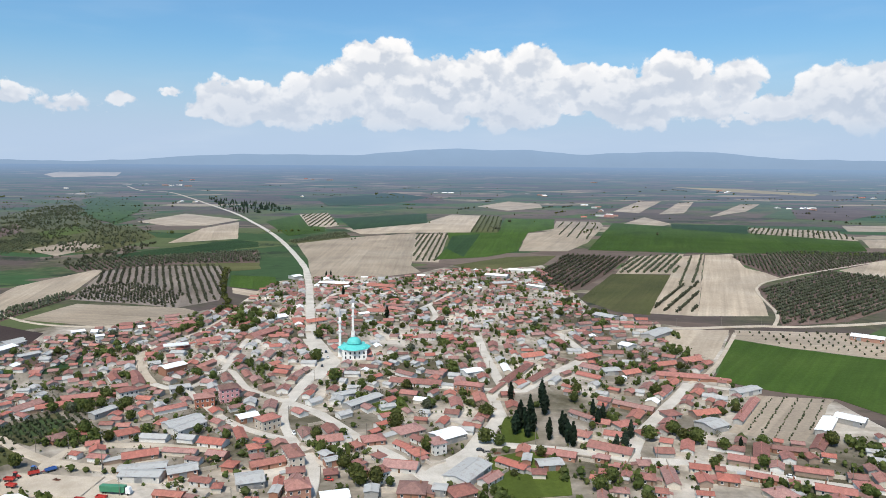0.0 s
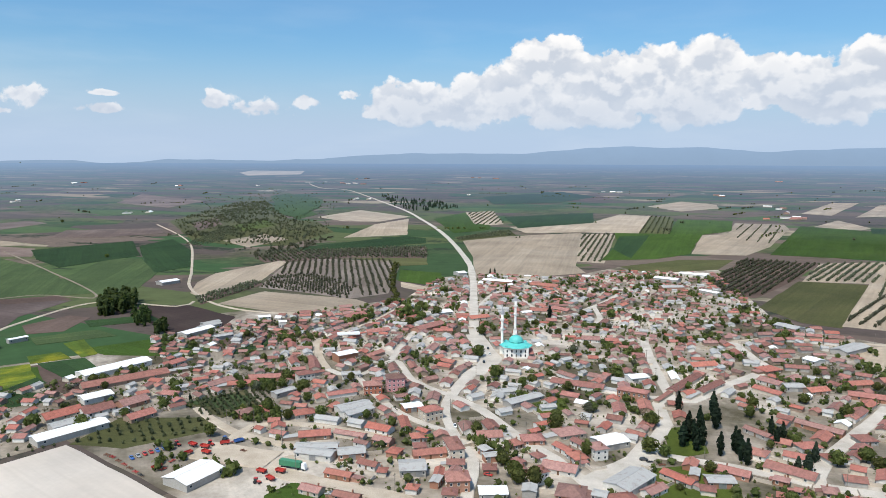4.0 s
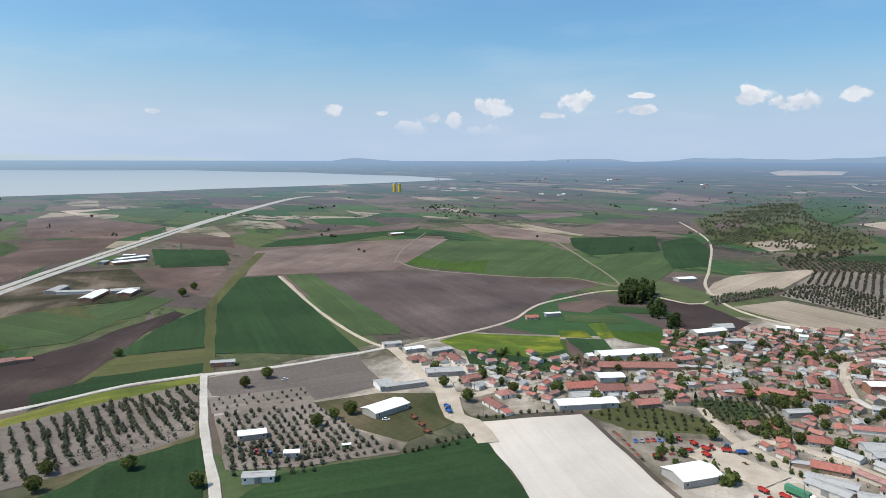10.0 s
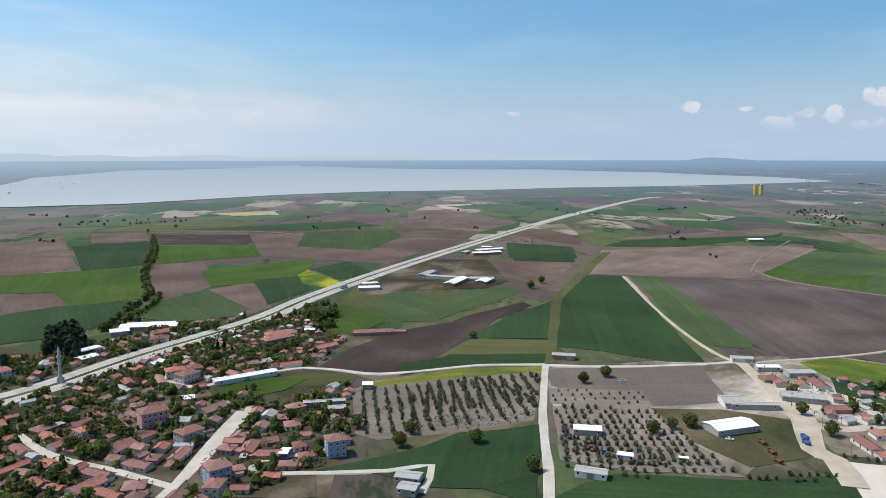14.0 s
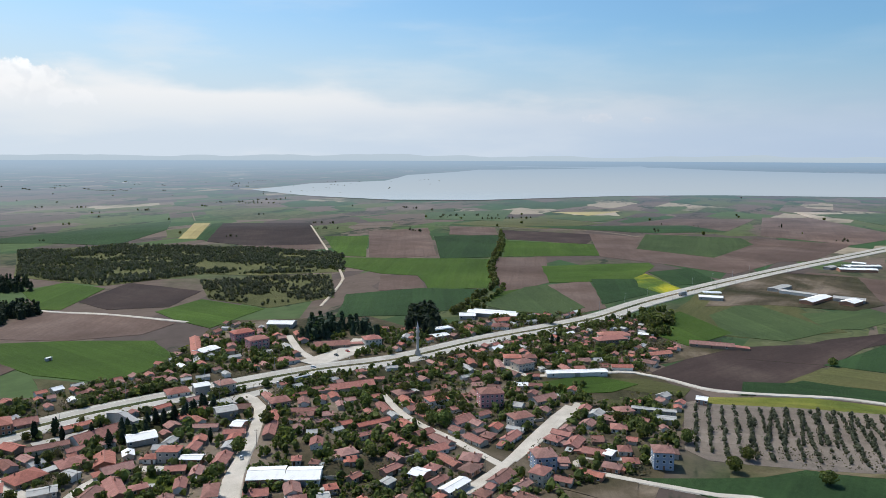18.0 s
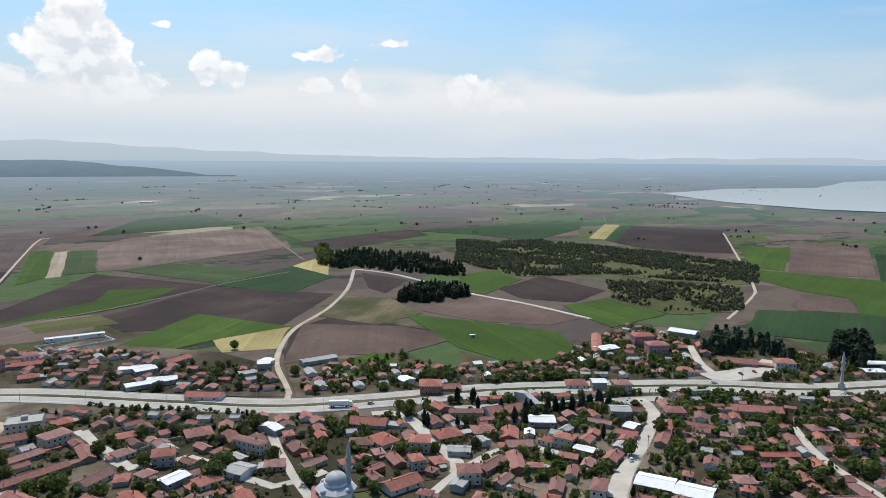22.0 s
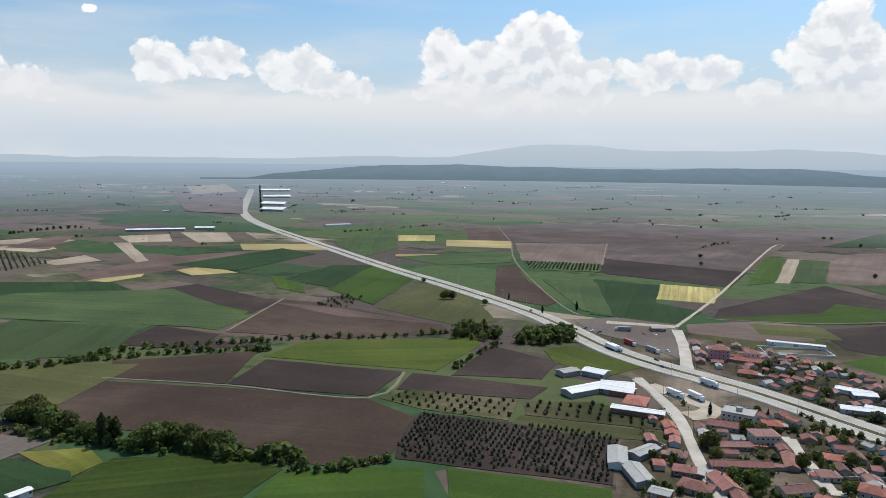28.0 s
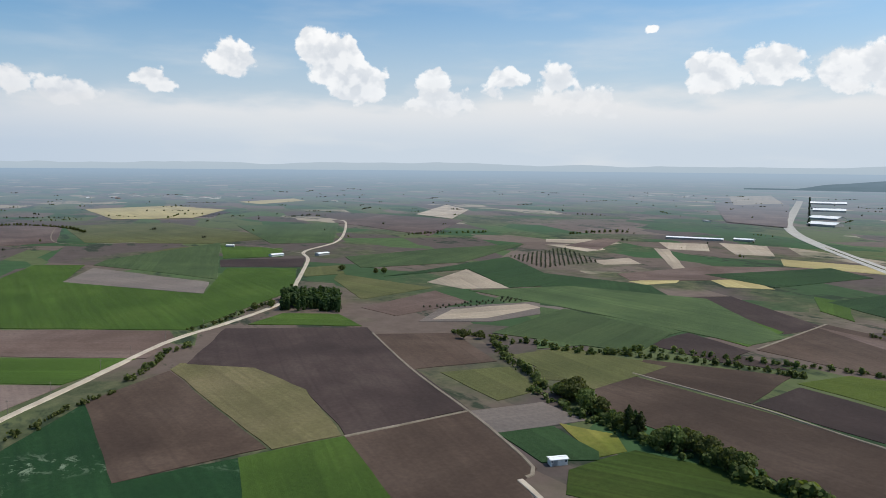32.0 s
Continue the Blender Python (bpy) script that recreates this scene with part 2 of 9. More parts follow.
class Mat:
    """A small builder of node materials."""

    def __init__(self, name, rough=0.9, spec=0.3, metal=0.0):
        self.m = bpy.data.materials.new(name)
        self.m.use_nodes = True
        self.t = self.m.node_tree
        self.b = self.t.nodes["Principled BSDF"]
        self.out = self.t.nodes["Material Output"]
        self.b.inputs["Roughness"].default_value = rough
        self.b.inputs["Specular IOR Level"].default_value = spec
        self.b.inputs["Metallic"].default_value = metal

    def node(self, kind, **props):
        n = self.t.nodes.new(kind)
        for k, v in props.items():
            setattr(n, k, v)
        return n

    def link(self, a, b):
        self.t.links.new(a, b)

    def pos(self):
        return self.node("ShaderNodeNewGeometry").outputs["Position"]

    def local(self):
        return self.node("ShaderNodeTexCoord").outputs["Object"]

    def rand(self):
        return self.node("ShaderNodeObjectInfo").outputs["Random"]

    def island(self):
        return self.node("ShaderNodeNewGeometry").outputs["Random Per Island"]

    def scaled(self, vec, sx, sy=None, sz=None):
        n = self.node("ShaderNodeMapping")
        n.inputs["Scale"].default_value = (sx, sx if sy is None else sy, sx if sz is None else sz)
        self.link(vec, n.inputs["Vector"])
        return n.outputs[0]

    def noise(self, vec, scale, detail=4.0, rough=0.55, distort=0.0):
        n = self.node("ShaderNodeTexNoise")
        n.inputs["Scale"].default_value, n.inputs["Detail"].default_value = scale, detail
        n.inputs["Roughness"].default_value, n.inputs["Distortion"].default_value = rough, distort
        self.link(vec, n.inputs["Vector"])
        return n.outputs["Fac"]

    def wave(self, vec, scale, distort=0.5, axis="Y"):
        n = self.node("ShaderNodeTexWave", bands_direction=axis)
        n.inputs["Scale"].default_value, n.inputs["Distortion"].default_value = scale, distort
        n.inputs["Detail"].default_value = 1.0
        self.link(vec, n.inputs["Vector"])
        return n.outputs["Fac"]

    def ramp(self, fac, stops, mode="LINEAR"):
        n = self.node("ShaderNodeValToRGB")
        n.color_ramp.interpolation = mode
        e = n.color_ramp.elements
        while len(e) < len(stops):
            e.new(0.5)
        for el, (p, c) in zip(e, stops):
            el.position, el.color = p, c
        self.link(fac, n.inputs[0])
        return n.outputs[0]

    def grey(self, fac, lo, hi):
        n = self.node("ShaderNodeMapRange")
        n.inputs["From Min"].default_value, n.inputs["From Max"].default_value = lo, hi
        self.link(fac, n.inputs["Value"])
        return n.outputs[0]

    def mix(self, fac, a, b, blend="MIX"):
        n = self.node("ShaderNodeMix", data_type="RGBA", blend_type=blend)
        for sock, v in ((n.inputs[0], fac), (n.inputs[6], a), (n.inputs[7], b)):
            if hasattr(v, "links"):
                self.link(v, sock)
            else:
                sock.default_value = v
        return n.outputs[2]

    def math(self, op, a, b=0.0, c=0.0):
        n = self.node("ShaderNodeMath", operation=op)
        for sock, v in zip(n.inputs, (a, b, c)):
            if hasattr(v, "links"):
                self.link(v, sock)
            else:
                sock.default_value = v
        return n.outputs[0]

    def color(self, c):
        if hasattr(c, "links"):
            self.link(c, self.b.inputs["Base Color"])
        else:
            self.b.inputs["Base Color"].default_value = c
        return self

    def bump(self, fac, dist, strength=0.6):
        n = self.node("ShaderNodeBump")
        n.inputs["Distance"].default_value, n.inputs["Strength"].default_value = dist, strength
        self.link(fac, n.inputs["Height"])
        self.link(n.outputs[0], self.b.inputs["Normal"])
        return self

    def grazing_gloss(self, start=0.90, top=0.32, rough=0.35):
        """Land seen flatly mirrors the pale sky over the horizon."""
        lw = self.node("ShaderNodeLayerWeight")
        lw.inputs["Blend"].default_value = 0.5
        k = self.node("ShaderNodeMapRange", clamp=True)
        k.inputs["From Min"].default_value, k.inputs["From Max"].default_value = start, 1.0
        k.inputs["To Max"].default_value = top
        self.link(lw.outputs["Facing"], k.inputs["Value"])
        g = self.node("ShaderNodeBsdfGlossy")
        g.inputs["Roughness"].default_value = rough
        g.inputs["Color"].default_value = (0.95, 0.95, 0.95, 1.0)
        mx = self.node("ShaderNodeMixShader")
        self.link(k.outputs[0], mx.inputs[0])
        self.link(self.b.outputs[0], mx.inputs[1])
        self.link(g.outputs[0], mx.inputs[2])
        self.link(mx.outputs[0], self.out.inputs["Surface"])
        return self


    def haze_glow(self, c, r, d):
        """Land from two kilometres on is a glowing backdrop, daylight and haze painted into its emission: r is the
        place's radius, d its distance.
        """
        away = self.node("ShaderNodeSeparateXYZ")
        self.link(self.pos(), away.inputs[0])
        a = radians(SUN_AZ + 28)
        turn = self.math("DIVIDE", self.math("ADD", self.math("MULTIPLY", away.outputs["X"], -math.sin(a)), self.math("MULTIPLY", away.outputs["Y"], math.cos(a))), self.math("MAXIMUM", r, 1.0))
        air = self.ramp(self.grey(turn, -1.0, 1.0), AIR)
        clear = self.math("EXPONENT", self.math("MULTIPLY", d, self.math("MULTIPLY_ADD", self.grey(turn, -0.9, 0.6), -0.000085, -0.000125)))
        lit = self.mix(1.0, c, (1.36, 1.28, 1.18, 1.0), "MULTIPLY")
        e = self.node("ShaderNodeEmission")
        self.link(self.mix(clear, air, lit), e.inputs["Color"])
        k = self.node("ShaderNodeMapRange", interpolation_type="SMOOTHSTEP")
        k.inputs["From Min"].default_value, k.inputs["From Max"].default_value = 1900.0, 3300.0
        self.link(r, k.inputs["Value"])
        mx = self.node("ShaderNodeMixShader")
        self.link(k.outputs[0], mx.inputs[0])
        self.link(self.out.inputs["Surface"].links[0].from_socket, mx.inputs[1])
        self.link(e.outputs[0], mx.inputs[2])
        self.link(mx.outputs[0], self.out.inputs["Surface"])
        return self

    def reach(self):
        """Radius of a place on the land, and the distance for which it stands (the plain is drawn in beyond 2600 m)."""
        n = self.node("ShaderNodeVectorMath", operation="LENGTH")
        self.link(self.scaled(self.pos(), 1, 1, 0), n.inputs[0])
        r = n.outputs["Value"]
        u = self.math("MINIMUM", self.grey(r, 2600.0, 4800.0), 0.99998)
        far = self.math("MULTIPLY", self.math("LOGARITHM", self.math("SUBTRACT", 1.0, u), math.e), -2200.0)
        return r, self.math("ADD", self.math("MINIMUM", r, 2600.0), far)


def lin(*c):
    return (*c, 1.0)


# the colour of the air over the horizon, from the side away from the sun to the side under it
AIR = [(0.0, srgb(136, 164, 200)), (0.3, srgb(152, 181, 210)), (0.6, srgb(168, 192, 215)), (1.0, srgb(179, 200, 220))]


def crop_material(name, dark, mid, light, rows=1.6, row_amount=0.25, tram=True, patch=0.35, bump=0.06, lodged=None, grain=0.35):
    """A field: colour clouds at two scales, drill rows along the field, wheel tracks of the tractor."""
    m = Mat(name, rough=0.95, spec=0.12)
    p, l = m.pos(), m.local()
    big = m.noise(m.scaled(p, 1, 1, 0), 0.012, 5, 0.6, 0.4)
    fine = m.noise(m.scaled(p, 1, 1, 0), 0.35, 3, 0.65)
    c = m.ramp(m.grey(big, 0.5 - patch, 0.5 + patch), [(0.0, dark), (0.5, mid), (1.0, light)])
    shift = m.math("MULTIPLY_ADD", m.rand(), 0.3)
    shift.node.inputs[2].default_value = 0.85
    tone = m.node("ShaderNodeHueSaturation")
    m.link(c, tone.inputs["Color"])
    m.link(shift, tone.inputs["Value"])
    c = m.mix(grain, tone.outputs[0], m.ramp(fine, [(0.3, lin(0.55, 0.55, 0.55)), (0.7, lin(1.25, 1.25, 1.25))]), "MULTIPLY")
    soil = m.noise(m.scaled(p, 1, 1, 0), 0.0045, 4, 0.65, 1.2)
    c = m.mix(0.55, c, m.ramp(soil, [(0.3, lin(0.66, 0.68, 0.70)), (0.7, lin(1.32, 1.29, 1.25))]), "MULTIPLY")
    band = m.noise(m.scaled(l, 0.0025, 0.035, 0), 1.0, 4, 0.7)
    c = m.mix(min(0.6, row_amount * 2.2), c, m.ramp(band, [(0.36, lin(0.76, 0.76, 0.77)), (0.64, lin(1.22, 1.21, 1.20))]), "MULTIPLY")
    streak = m.noise(m.scaled(l, 0.006, 0.22, 0), 1.0, 3, 0.6)
    c = m.mix(row_amount, c, m.ramp(streak, [(0.35, lin(0.6, 0.6, 0.6)), (0.65, lin(1.3, 1.3, 1.3))]), "MULTIPLY")
    if tram:
        w = m.wave(l, 0.022, 1.2)
        c = m.mix(m.math("MULTIPLY", m.grey(w, 0.93, 1.0), 0.22), c, dark)
    if lodged:
        curl = m.noise(m.scaled(p, 1, 1, 0), 0.06, 5, 0.7, 1.5)
        where = m.grey(m.noise(m.scaled(p, 1, 1, 0), 0.015, 2, 0.5), 0.5, 0.62)
        c = m.mix(m.math("MULTIPLY", m.grey(curl, 0.56, 0.64), where), c, lodged)
    m.color(c)
    m.bump(m.math("ADD", fine, m.wave(l, rows, 0.4)), bump)
    return m.grazing_gloss().haze_glow(c, *m.reach()).m


FIELD = {
    "wheat": crop_material("young_wheat", lin(0.040, 0.062, 0.025), lin(0.059, 0.087, 0.034), lin(0.083, 0.110, 0.043)),
    "wheat_dark": crop_material("dark_wheat", lin(0.019, 0.041, 0.016), lin(0.028, 0.056, 0.020), lin(0.040, 0.073, 0.026)),
    "wheat_bright": crop_material("bright_wheat", lin(0.033, 0.063, 0.010), lin(0.048, 0.085, 0.014), lin(0.071, 0.108, 0.021)),
    "wheat_lodged": crop_material("lodged_wheat", lin(0.009, 0.030, 0.011), lin(0.014, 0.041, 0.014), lin(0.022, 0.054, 0.018), lodged=lin(.16, .20, .13)),
    "meadow": crop_material("meadow", lin(0.062, 0.068, 0.024), lin(0.086, 0.088, 0.034), lin(0.122, 0.110, 0.050), tram=False),
    "meadow_dry": crop_material("dry_meadow", lin(0.078, 0.074, 0.030), lin(0.112, 0.098, 0.046), lin(0.160, 0.128, 0.070), tram=False, patch=0.22),
    "meadow_bright": crop_material("bright_meadow", lin(0.052, 0.074, 0.013), lin(0.071, 0.093, 0.017), lin(0.098, 0.108, 0.023)),
    "meadow_rows": crop_material("mown_meadow", lin(0.026, 0.048, 0.008), lin(0.040, 0.062, 0.011), lin(0.068, 0.077, 0.019), rows=0.5, row_amount=0.55, tram=False),
    "canola": crop_material("rape_blossom", lin(.050, .088, .018), lin(.085, .120, .018), lin(.330, .300, .022), tram=False, patch=0.14),
    "straw": crop_material("straw_field", lin(.300, .240, .100), lin(.370, .300, .135), lin(.440, .370, .180)),
    "straw_rows": crop_material("straw_rows", lin(.280, .240, .080), lin(.400, .330, .130), lin(.520, .440, .200), rows=0.12, row_amount=0.8),
    "soil_brown": crop_material("ploughed_soil", lin(0.084, 0.056, 0.044), lin(0.118, 0.080, 0.065), lin(0.160, 0.114, 0.094), patch=0.20, row_amount=0.12, bump=0.02, rows=0.9),
    "soil_plum": crop_material("dark_ploughed_soil", lin(0.034, 0.024, 0.021), lin(0.048, 0.033, 0.029), lin(0.070, 0.051, 0.043), patch=0.20, row_amount=0.12, bump=0.02, rows=0.9),
    "soil_umber": crop_material("umber_soil", lin(0.047, 0.031, 0.023), lin(0.067, 0.045, 0.033), lin(0.095, 0.066, 0.050), patch=0.20, row_amount=0.12, bump=0.02, rows=0.9),
    "soil_mauve": crop_material("dry_dark_soil", lin(0.070, 0.052, 0.047), lin(0.096, 0.071, 0.064), lin(0.132, 0.100, 0.090), patch=0.20, row_amount=0.2, bump=0.02, rows=0.9),
    "soil_dry": crop_material("dry_brown_soil", lin(0.125, 0.089, 0.073), lin(0.160, 0.117, 0.098), lin(0.215, 0.163, 0.138), patch=0.20, row_amount=0.2, bump=0.02, rows=0.9),
    "soil_sand": crop_material("sandy_orchard_soil", lin(0.165, 0.134, 0.110), lin(0.212, 0.175, 0.146), lin(0.270, 0.228, 0.194), patch=0.20),
    "soil_greige": crop_material("greyish_soil", lin(0.130, 0.104, 0.090), lin(0.160, 0.131, 0.114), lin(0.200, 0.166, 0.145), row_amount=0.12),
    "soil_tan": crop_material("tan_soil", lin(0.292, 0.234, 0.172), lin(0.367, 0.296, 0.221), lin(0.442, 0.367, 0.283), patch=0.25),
    "soil_pale": crop_material("pale_soil", lin(.430, .375, .320), lin(.480, .425, .368), lin(.540, .485, .425), row_amount=0.08, patch=0.25, bump=0.01, grain=0.08),
    "scrub": crop_material("rough_grass", lin(0.046, 0.056, 0.020), lin(0.088, 0.082, 0.040), lin(0.170, 0.132, 0.082), tram=False, patch=0.16),
    "scrub_yellow": crop_material("yellow_rough_grass", lin(.080, .100, .022), lin(.150, .160, .030), lin(.260, .230, .060), tram=False, patch=0.14),
    "dust": crop_material("village_earth", lin(.090, .078, .050), lin(.265, .225, .178), lin(.500, .440, .370), tram=False, patch=0.11),
    "yard": crop_material("weedy_village_earth", lin(.040, .040, .018), lin(.088, .070, .044), lin(.210, .165, .125), tram=False, patch=0.13),
}


def road_material(name, dark, light, gloss=0.2):
    m = Mat(name, rough=0.88, spec=gloss)
    p = m.scaled(m.pos(), 1, 1, 0)
    a, b = m.noise(p, 0.08, 5, 0.6), m.noise(p, 1.6, 4, 0.65)
    c = m.ramp(m.grey(a, 0.3, 0.7), [(0.0, dark), (1.0, light)])
    c = m.mix(0.4, c, m.ramp(b, [(0.3, lin(0.62, 0.6, 0.56)), (0.7, lin(1.2, 1.2, 1.2))]), "MULTIPLY")
    m.color(c).bump(b, 0.03)
    return m.grazing_gloss(0.93, 0.2).haze_glow(c, *m.reach()).m


ROAD = {
    "concrete": road_material("pale_village_road", lin(.40, .355, .30), lin(.58, .53, .465)),
    "dirt": road_material("dirt_road", lin(.36, .295, .22), lin(.52, .44, .35)),
    "asphalt": road_material("bleached_asphalt", lin(.33, .305, .27), lin(.46, .43, .385)),
    "track": road_material("worn_field_track", lin(.16, .128, .092), lin(.26, .215, .165)),
}


def plain_material():
    """The wide plain: a patchwork of far fields, tree lines and hamlets, laid out at their true distances."""
    m = Mat("plain", rough=0.95, spec=0.1)
    r, d = m.reach()
    true = m.node("ShaderNodeVectorMath", operation="SCALE")
    m.link(m.scaled(m.pos(), 1, 1, 0), true.inputs[0])
    m.link(m.math("DIVIDE", d, m.math("MAXIMUM", r, 1.0)), true.inputs["Scale"])
    p = true.outputs[0]

    def parcels(turn, sx, sy, rnd=0.85):
        w = m.node("ShaderNodeMapping")
        w.inputs["Rotation"].default_value, w.inputs["Scale"].default_value = (0, 0, turn), (sx, sy, 0.0)
        m.link(p, w.inputs["Vector"])
        v = m.node("ShaderNodeTexVoronoi", distance="CHEBYCHEV")
        v.inputs["Scale"].default_value, v.inputs["Randomness"].default_value = 1.0, rnd
        m.link(w.outputs[0], v.inputs["Vector"])
        sep = m.node("ShaderNodeSeparateColor")
        m.link(v.outputs["Color"], sep.inputs[0])
        return sep.outputs
    small, large = parcels(0.5, 0.0038, 0.0078), parcels(0.25, 0.0011, 0.0017)
    pick = m.math("FRACT", m.math("ADD", m.math("MULTIPLY", small[0], 0.72), m.math("MULTIPLY", large[0], 0.6)))
    c = m.ramp(pick, [(0.0, lin(0.042, 0.074, 0.030)), (0.13, lin(0.125, 0.092, 0.074)), (0.33, lin(0.070, 0.104, 0.040)),
                      (0.44, lin(0.090, 0.069, 0.060)), (0.60, lin(0.088, 0.104, 0.044)), (0.72, lin(0.042, 0.082, 0.032)),
                      (0.82, lin(0.300, 0.245, 0.180)), (0.87, lin(0.150, 0.112, 0.090))], "CONSTANT")
    n1, n2 = m.noise(p, 0.0035, 5, 0.6), m.noise(p, 0.05, 5, 0.7)
    # rough grazing between the parcels
    c = m.mix(m.grey(n1, 0.52, 0.62), c, m.ramp(n2, [(0.35, lin(.050, .060, .030)), (0.6, lin(.095, .095, .050)), (0.75, lin(.150, .125, .085))]))
    c = m.mix(0.5, c, m.ramp(n2, [(0.3, lin(0.6, 0.62, 0.6)), (0.7, lin(1.25, 1.25, 1.25))]), "MULTIPLY")
    # tree lines, copses and scrub
    copse = m.math("MULTIPLY", m.grey(m.noise(m.scaled(p, 0.004, 0.011, 0), 1.0, 6, 0.72), 0.55, 0.60), m.grey(m.noise(p, 0.03, 3, 0.6), 0.42, 0.50))
    c = m.mix(m.math("MINIMUM", copse, 0.9), c, lin(.024, .036, .020))
    # hamlets: pale walls and roofs
    v = m.node("ShaderNodeTexVoronoi")
    v.inputs["Scale"].default_value = 0.022
    m.link(p, v.inputs["Vector"])
    hue = m.node("ShaderNodeSeparateColor")
    m.link(v.outputs["Color"], hue.inputs[0])
    town = m.math("MULTIPLY", m.grey(m.noise(p, 0.00085, 3, 0.6), 0.62, 0.66), m.math("MULTIPLY", m.math("LESS_THAN", v.outputs["Distance"], 0.42), m.math("GREATER_THAN", d, 3000.0)))
    c = m.mix(town, c, m.ramp(hue.outputs[0], [(0.0, lin(.26, .14, .11)), (0.45, lin(.05, .065, .035)), (0.7, lin(.62, .60, .57))], "CONSTANT"))
    m.color(c)
    m.grazing_gloss(0.90, 0.28)
    return m.haze_glow(c, r, d).m


PLAIN = plain_material()


def simple(name, color, rough=0.8, spec=0.3, metal=0.0, vary=0.25, scale=0.8, tint=0.0):
    """Paint, plaster, sheet metal: base colour with two scales of weathering; tint shifts it from thing to thing."""
    m = Mat(name, rough, spec, metal)
    l = m.local()
    n = m.noise(l, scale, 5, 0.6)
    n2 = m.noise(l, scale * 7, 3, 0.6)
    c = m.mix(vary, lin(*color), m.ramp(n, [(0.3, lin(.45, .42, .38)), (0.7, lin(1.3, 1.3, 1.3))]), "MULTIPLY")
    c = m.mix(vary * 0.6, c, m.ramp(n2, [(0.3, lin(.6, .58, .55)), (0.7, lin(1.2, 1.2, 1.2))]), "MULTIPLY")
    if tint:
        tone = m.node("ShaderNodeHueSaturation")
        k = m.math("MULTIPLY_ADD", m.rand(), 2 * tint)
        k.node.inputs[2].default_value = 1.0 - tint
        m.link(k, tone.inputs["Value"])
        s = m.math("MULTIPLY_ADD", m.rand(), -1.1 * tint)
        s.node.inputs[2].default_value = 1.0 + 0.4 * tint
        m.link(s, tone.inputs["Saturation"])
        m.link(c, tone.inputs["Color"])
        c = tone.outputs[0]
    m.color(c)
    m.bump(n2, 0.02, 0.4)
    return m.m


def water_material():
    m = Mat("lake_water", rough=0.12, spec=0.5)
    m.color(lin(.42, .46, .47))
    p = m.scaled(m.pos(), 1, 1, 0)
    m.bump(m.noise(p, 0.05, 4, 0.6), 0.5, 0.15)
    # far water glows: the pale mirrored sky is painted into its emission
    return m.grazing_gloss(0.80, 0.92, 0.12).haze_glow(lin(.47, .54, .61), *m.reach()).m


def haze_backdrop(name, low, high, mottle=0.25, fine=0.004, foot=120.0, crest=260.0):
    """Far ranges that have faded into the air: a plain glowing backdrop, the haze painted into its colour."""
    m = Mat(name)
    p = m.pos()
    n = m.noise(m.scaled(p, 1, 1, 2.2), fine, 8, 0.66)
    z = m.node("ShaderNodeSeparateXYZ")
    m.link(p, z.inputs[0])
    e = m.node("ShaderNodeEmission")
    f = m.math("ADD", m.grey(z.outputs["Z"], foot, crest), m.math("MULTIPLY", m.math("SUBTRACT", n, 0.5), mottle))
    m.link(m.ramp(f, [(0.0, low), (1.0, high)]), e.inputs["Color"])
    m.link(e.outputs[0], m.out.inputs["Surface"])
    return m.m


WATER = water_material()

# ---- the land ----
R0, RS = 2600.0, 2200.0


def ground_z(x, y):
    """Flat round the village, then rising gently to the rim of the plain."""
    r = math.hypot(x, y)
    if r <= R0:
        return 0.0
    return 145.0 * (1 - r / (R0 - RS * math.log(1 - min((r - R0) / RS, 0.99998))))


def mesh_object(name, bm, material, smooth=False):
    me = bpy.data.meshes.new(name)
    bm.to_mesh(me)
    bm.free()
    for mt in (material if isinstance(material, (list, tuple)) else [material]):
        me.materials.append(mt)
    if smooth:
        for p in me.polygons:
            p.use_smooth = True
    return new(name, me)


def part(name, bm, material, parent, label="", smooth=False):
    ob = mesh_object(name, bm, material, smooth)
    ob.parent = parent
    if label:
        ob["label"] = label
    return ob


def build_ground():
    verts, faces, sectors = [(0.0, 0.0, 0.0)], [], 180
    radii = [65 * k for k in range(1, 41)] + [2600 + 70 * k for k in range(1, 31)] + [4735.0, 4760.0, 4778.0, 4788.0, 4794.0, 4797.0, 4798.5, 4799.4, 4799.8, 4799.95]
    for r in radii:
        for k in range(sectors):
            a = 2 * math.pi * k / sectors
            x, y = r * math.sin(a), r * math.cos(a)
            verts.append((x, y, ground_z(x, y)))
    for k in range(sectors):
        faces.append((0, 1 + (k + 1) % sectors, 1 + k))
    for j in range(len(radii) - 1):
        a, b = 1 + j * sectors, 1 + (j + 1) * sectors
        for k in range(sectors):
            n = (k + 1) % sectors
            faces.append((a + k, a + n, b + n, b + k))
    me = bpy.data.meshes.new("ground")
    me.from_pydata(verts, [], faces)
    me.materials.append(PLAIN)
    return tagged(new("ground", me), "wide farming plain with a patchwork of green and brown fields", "ground", kind="structure")


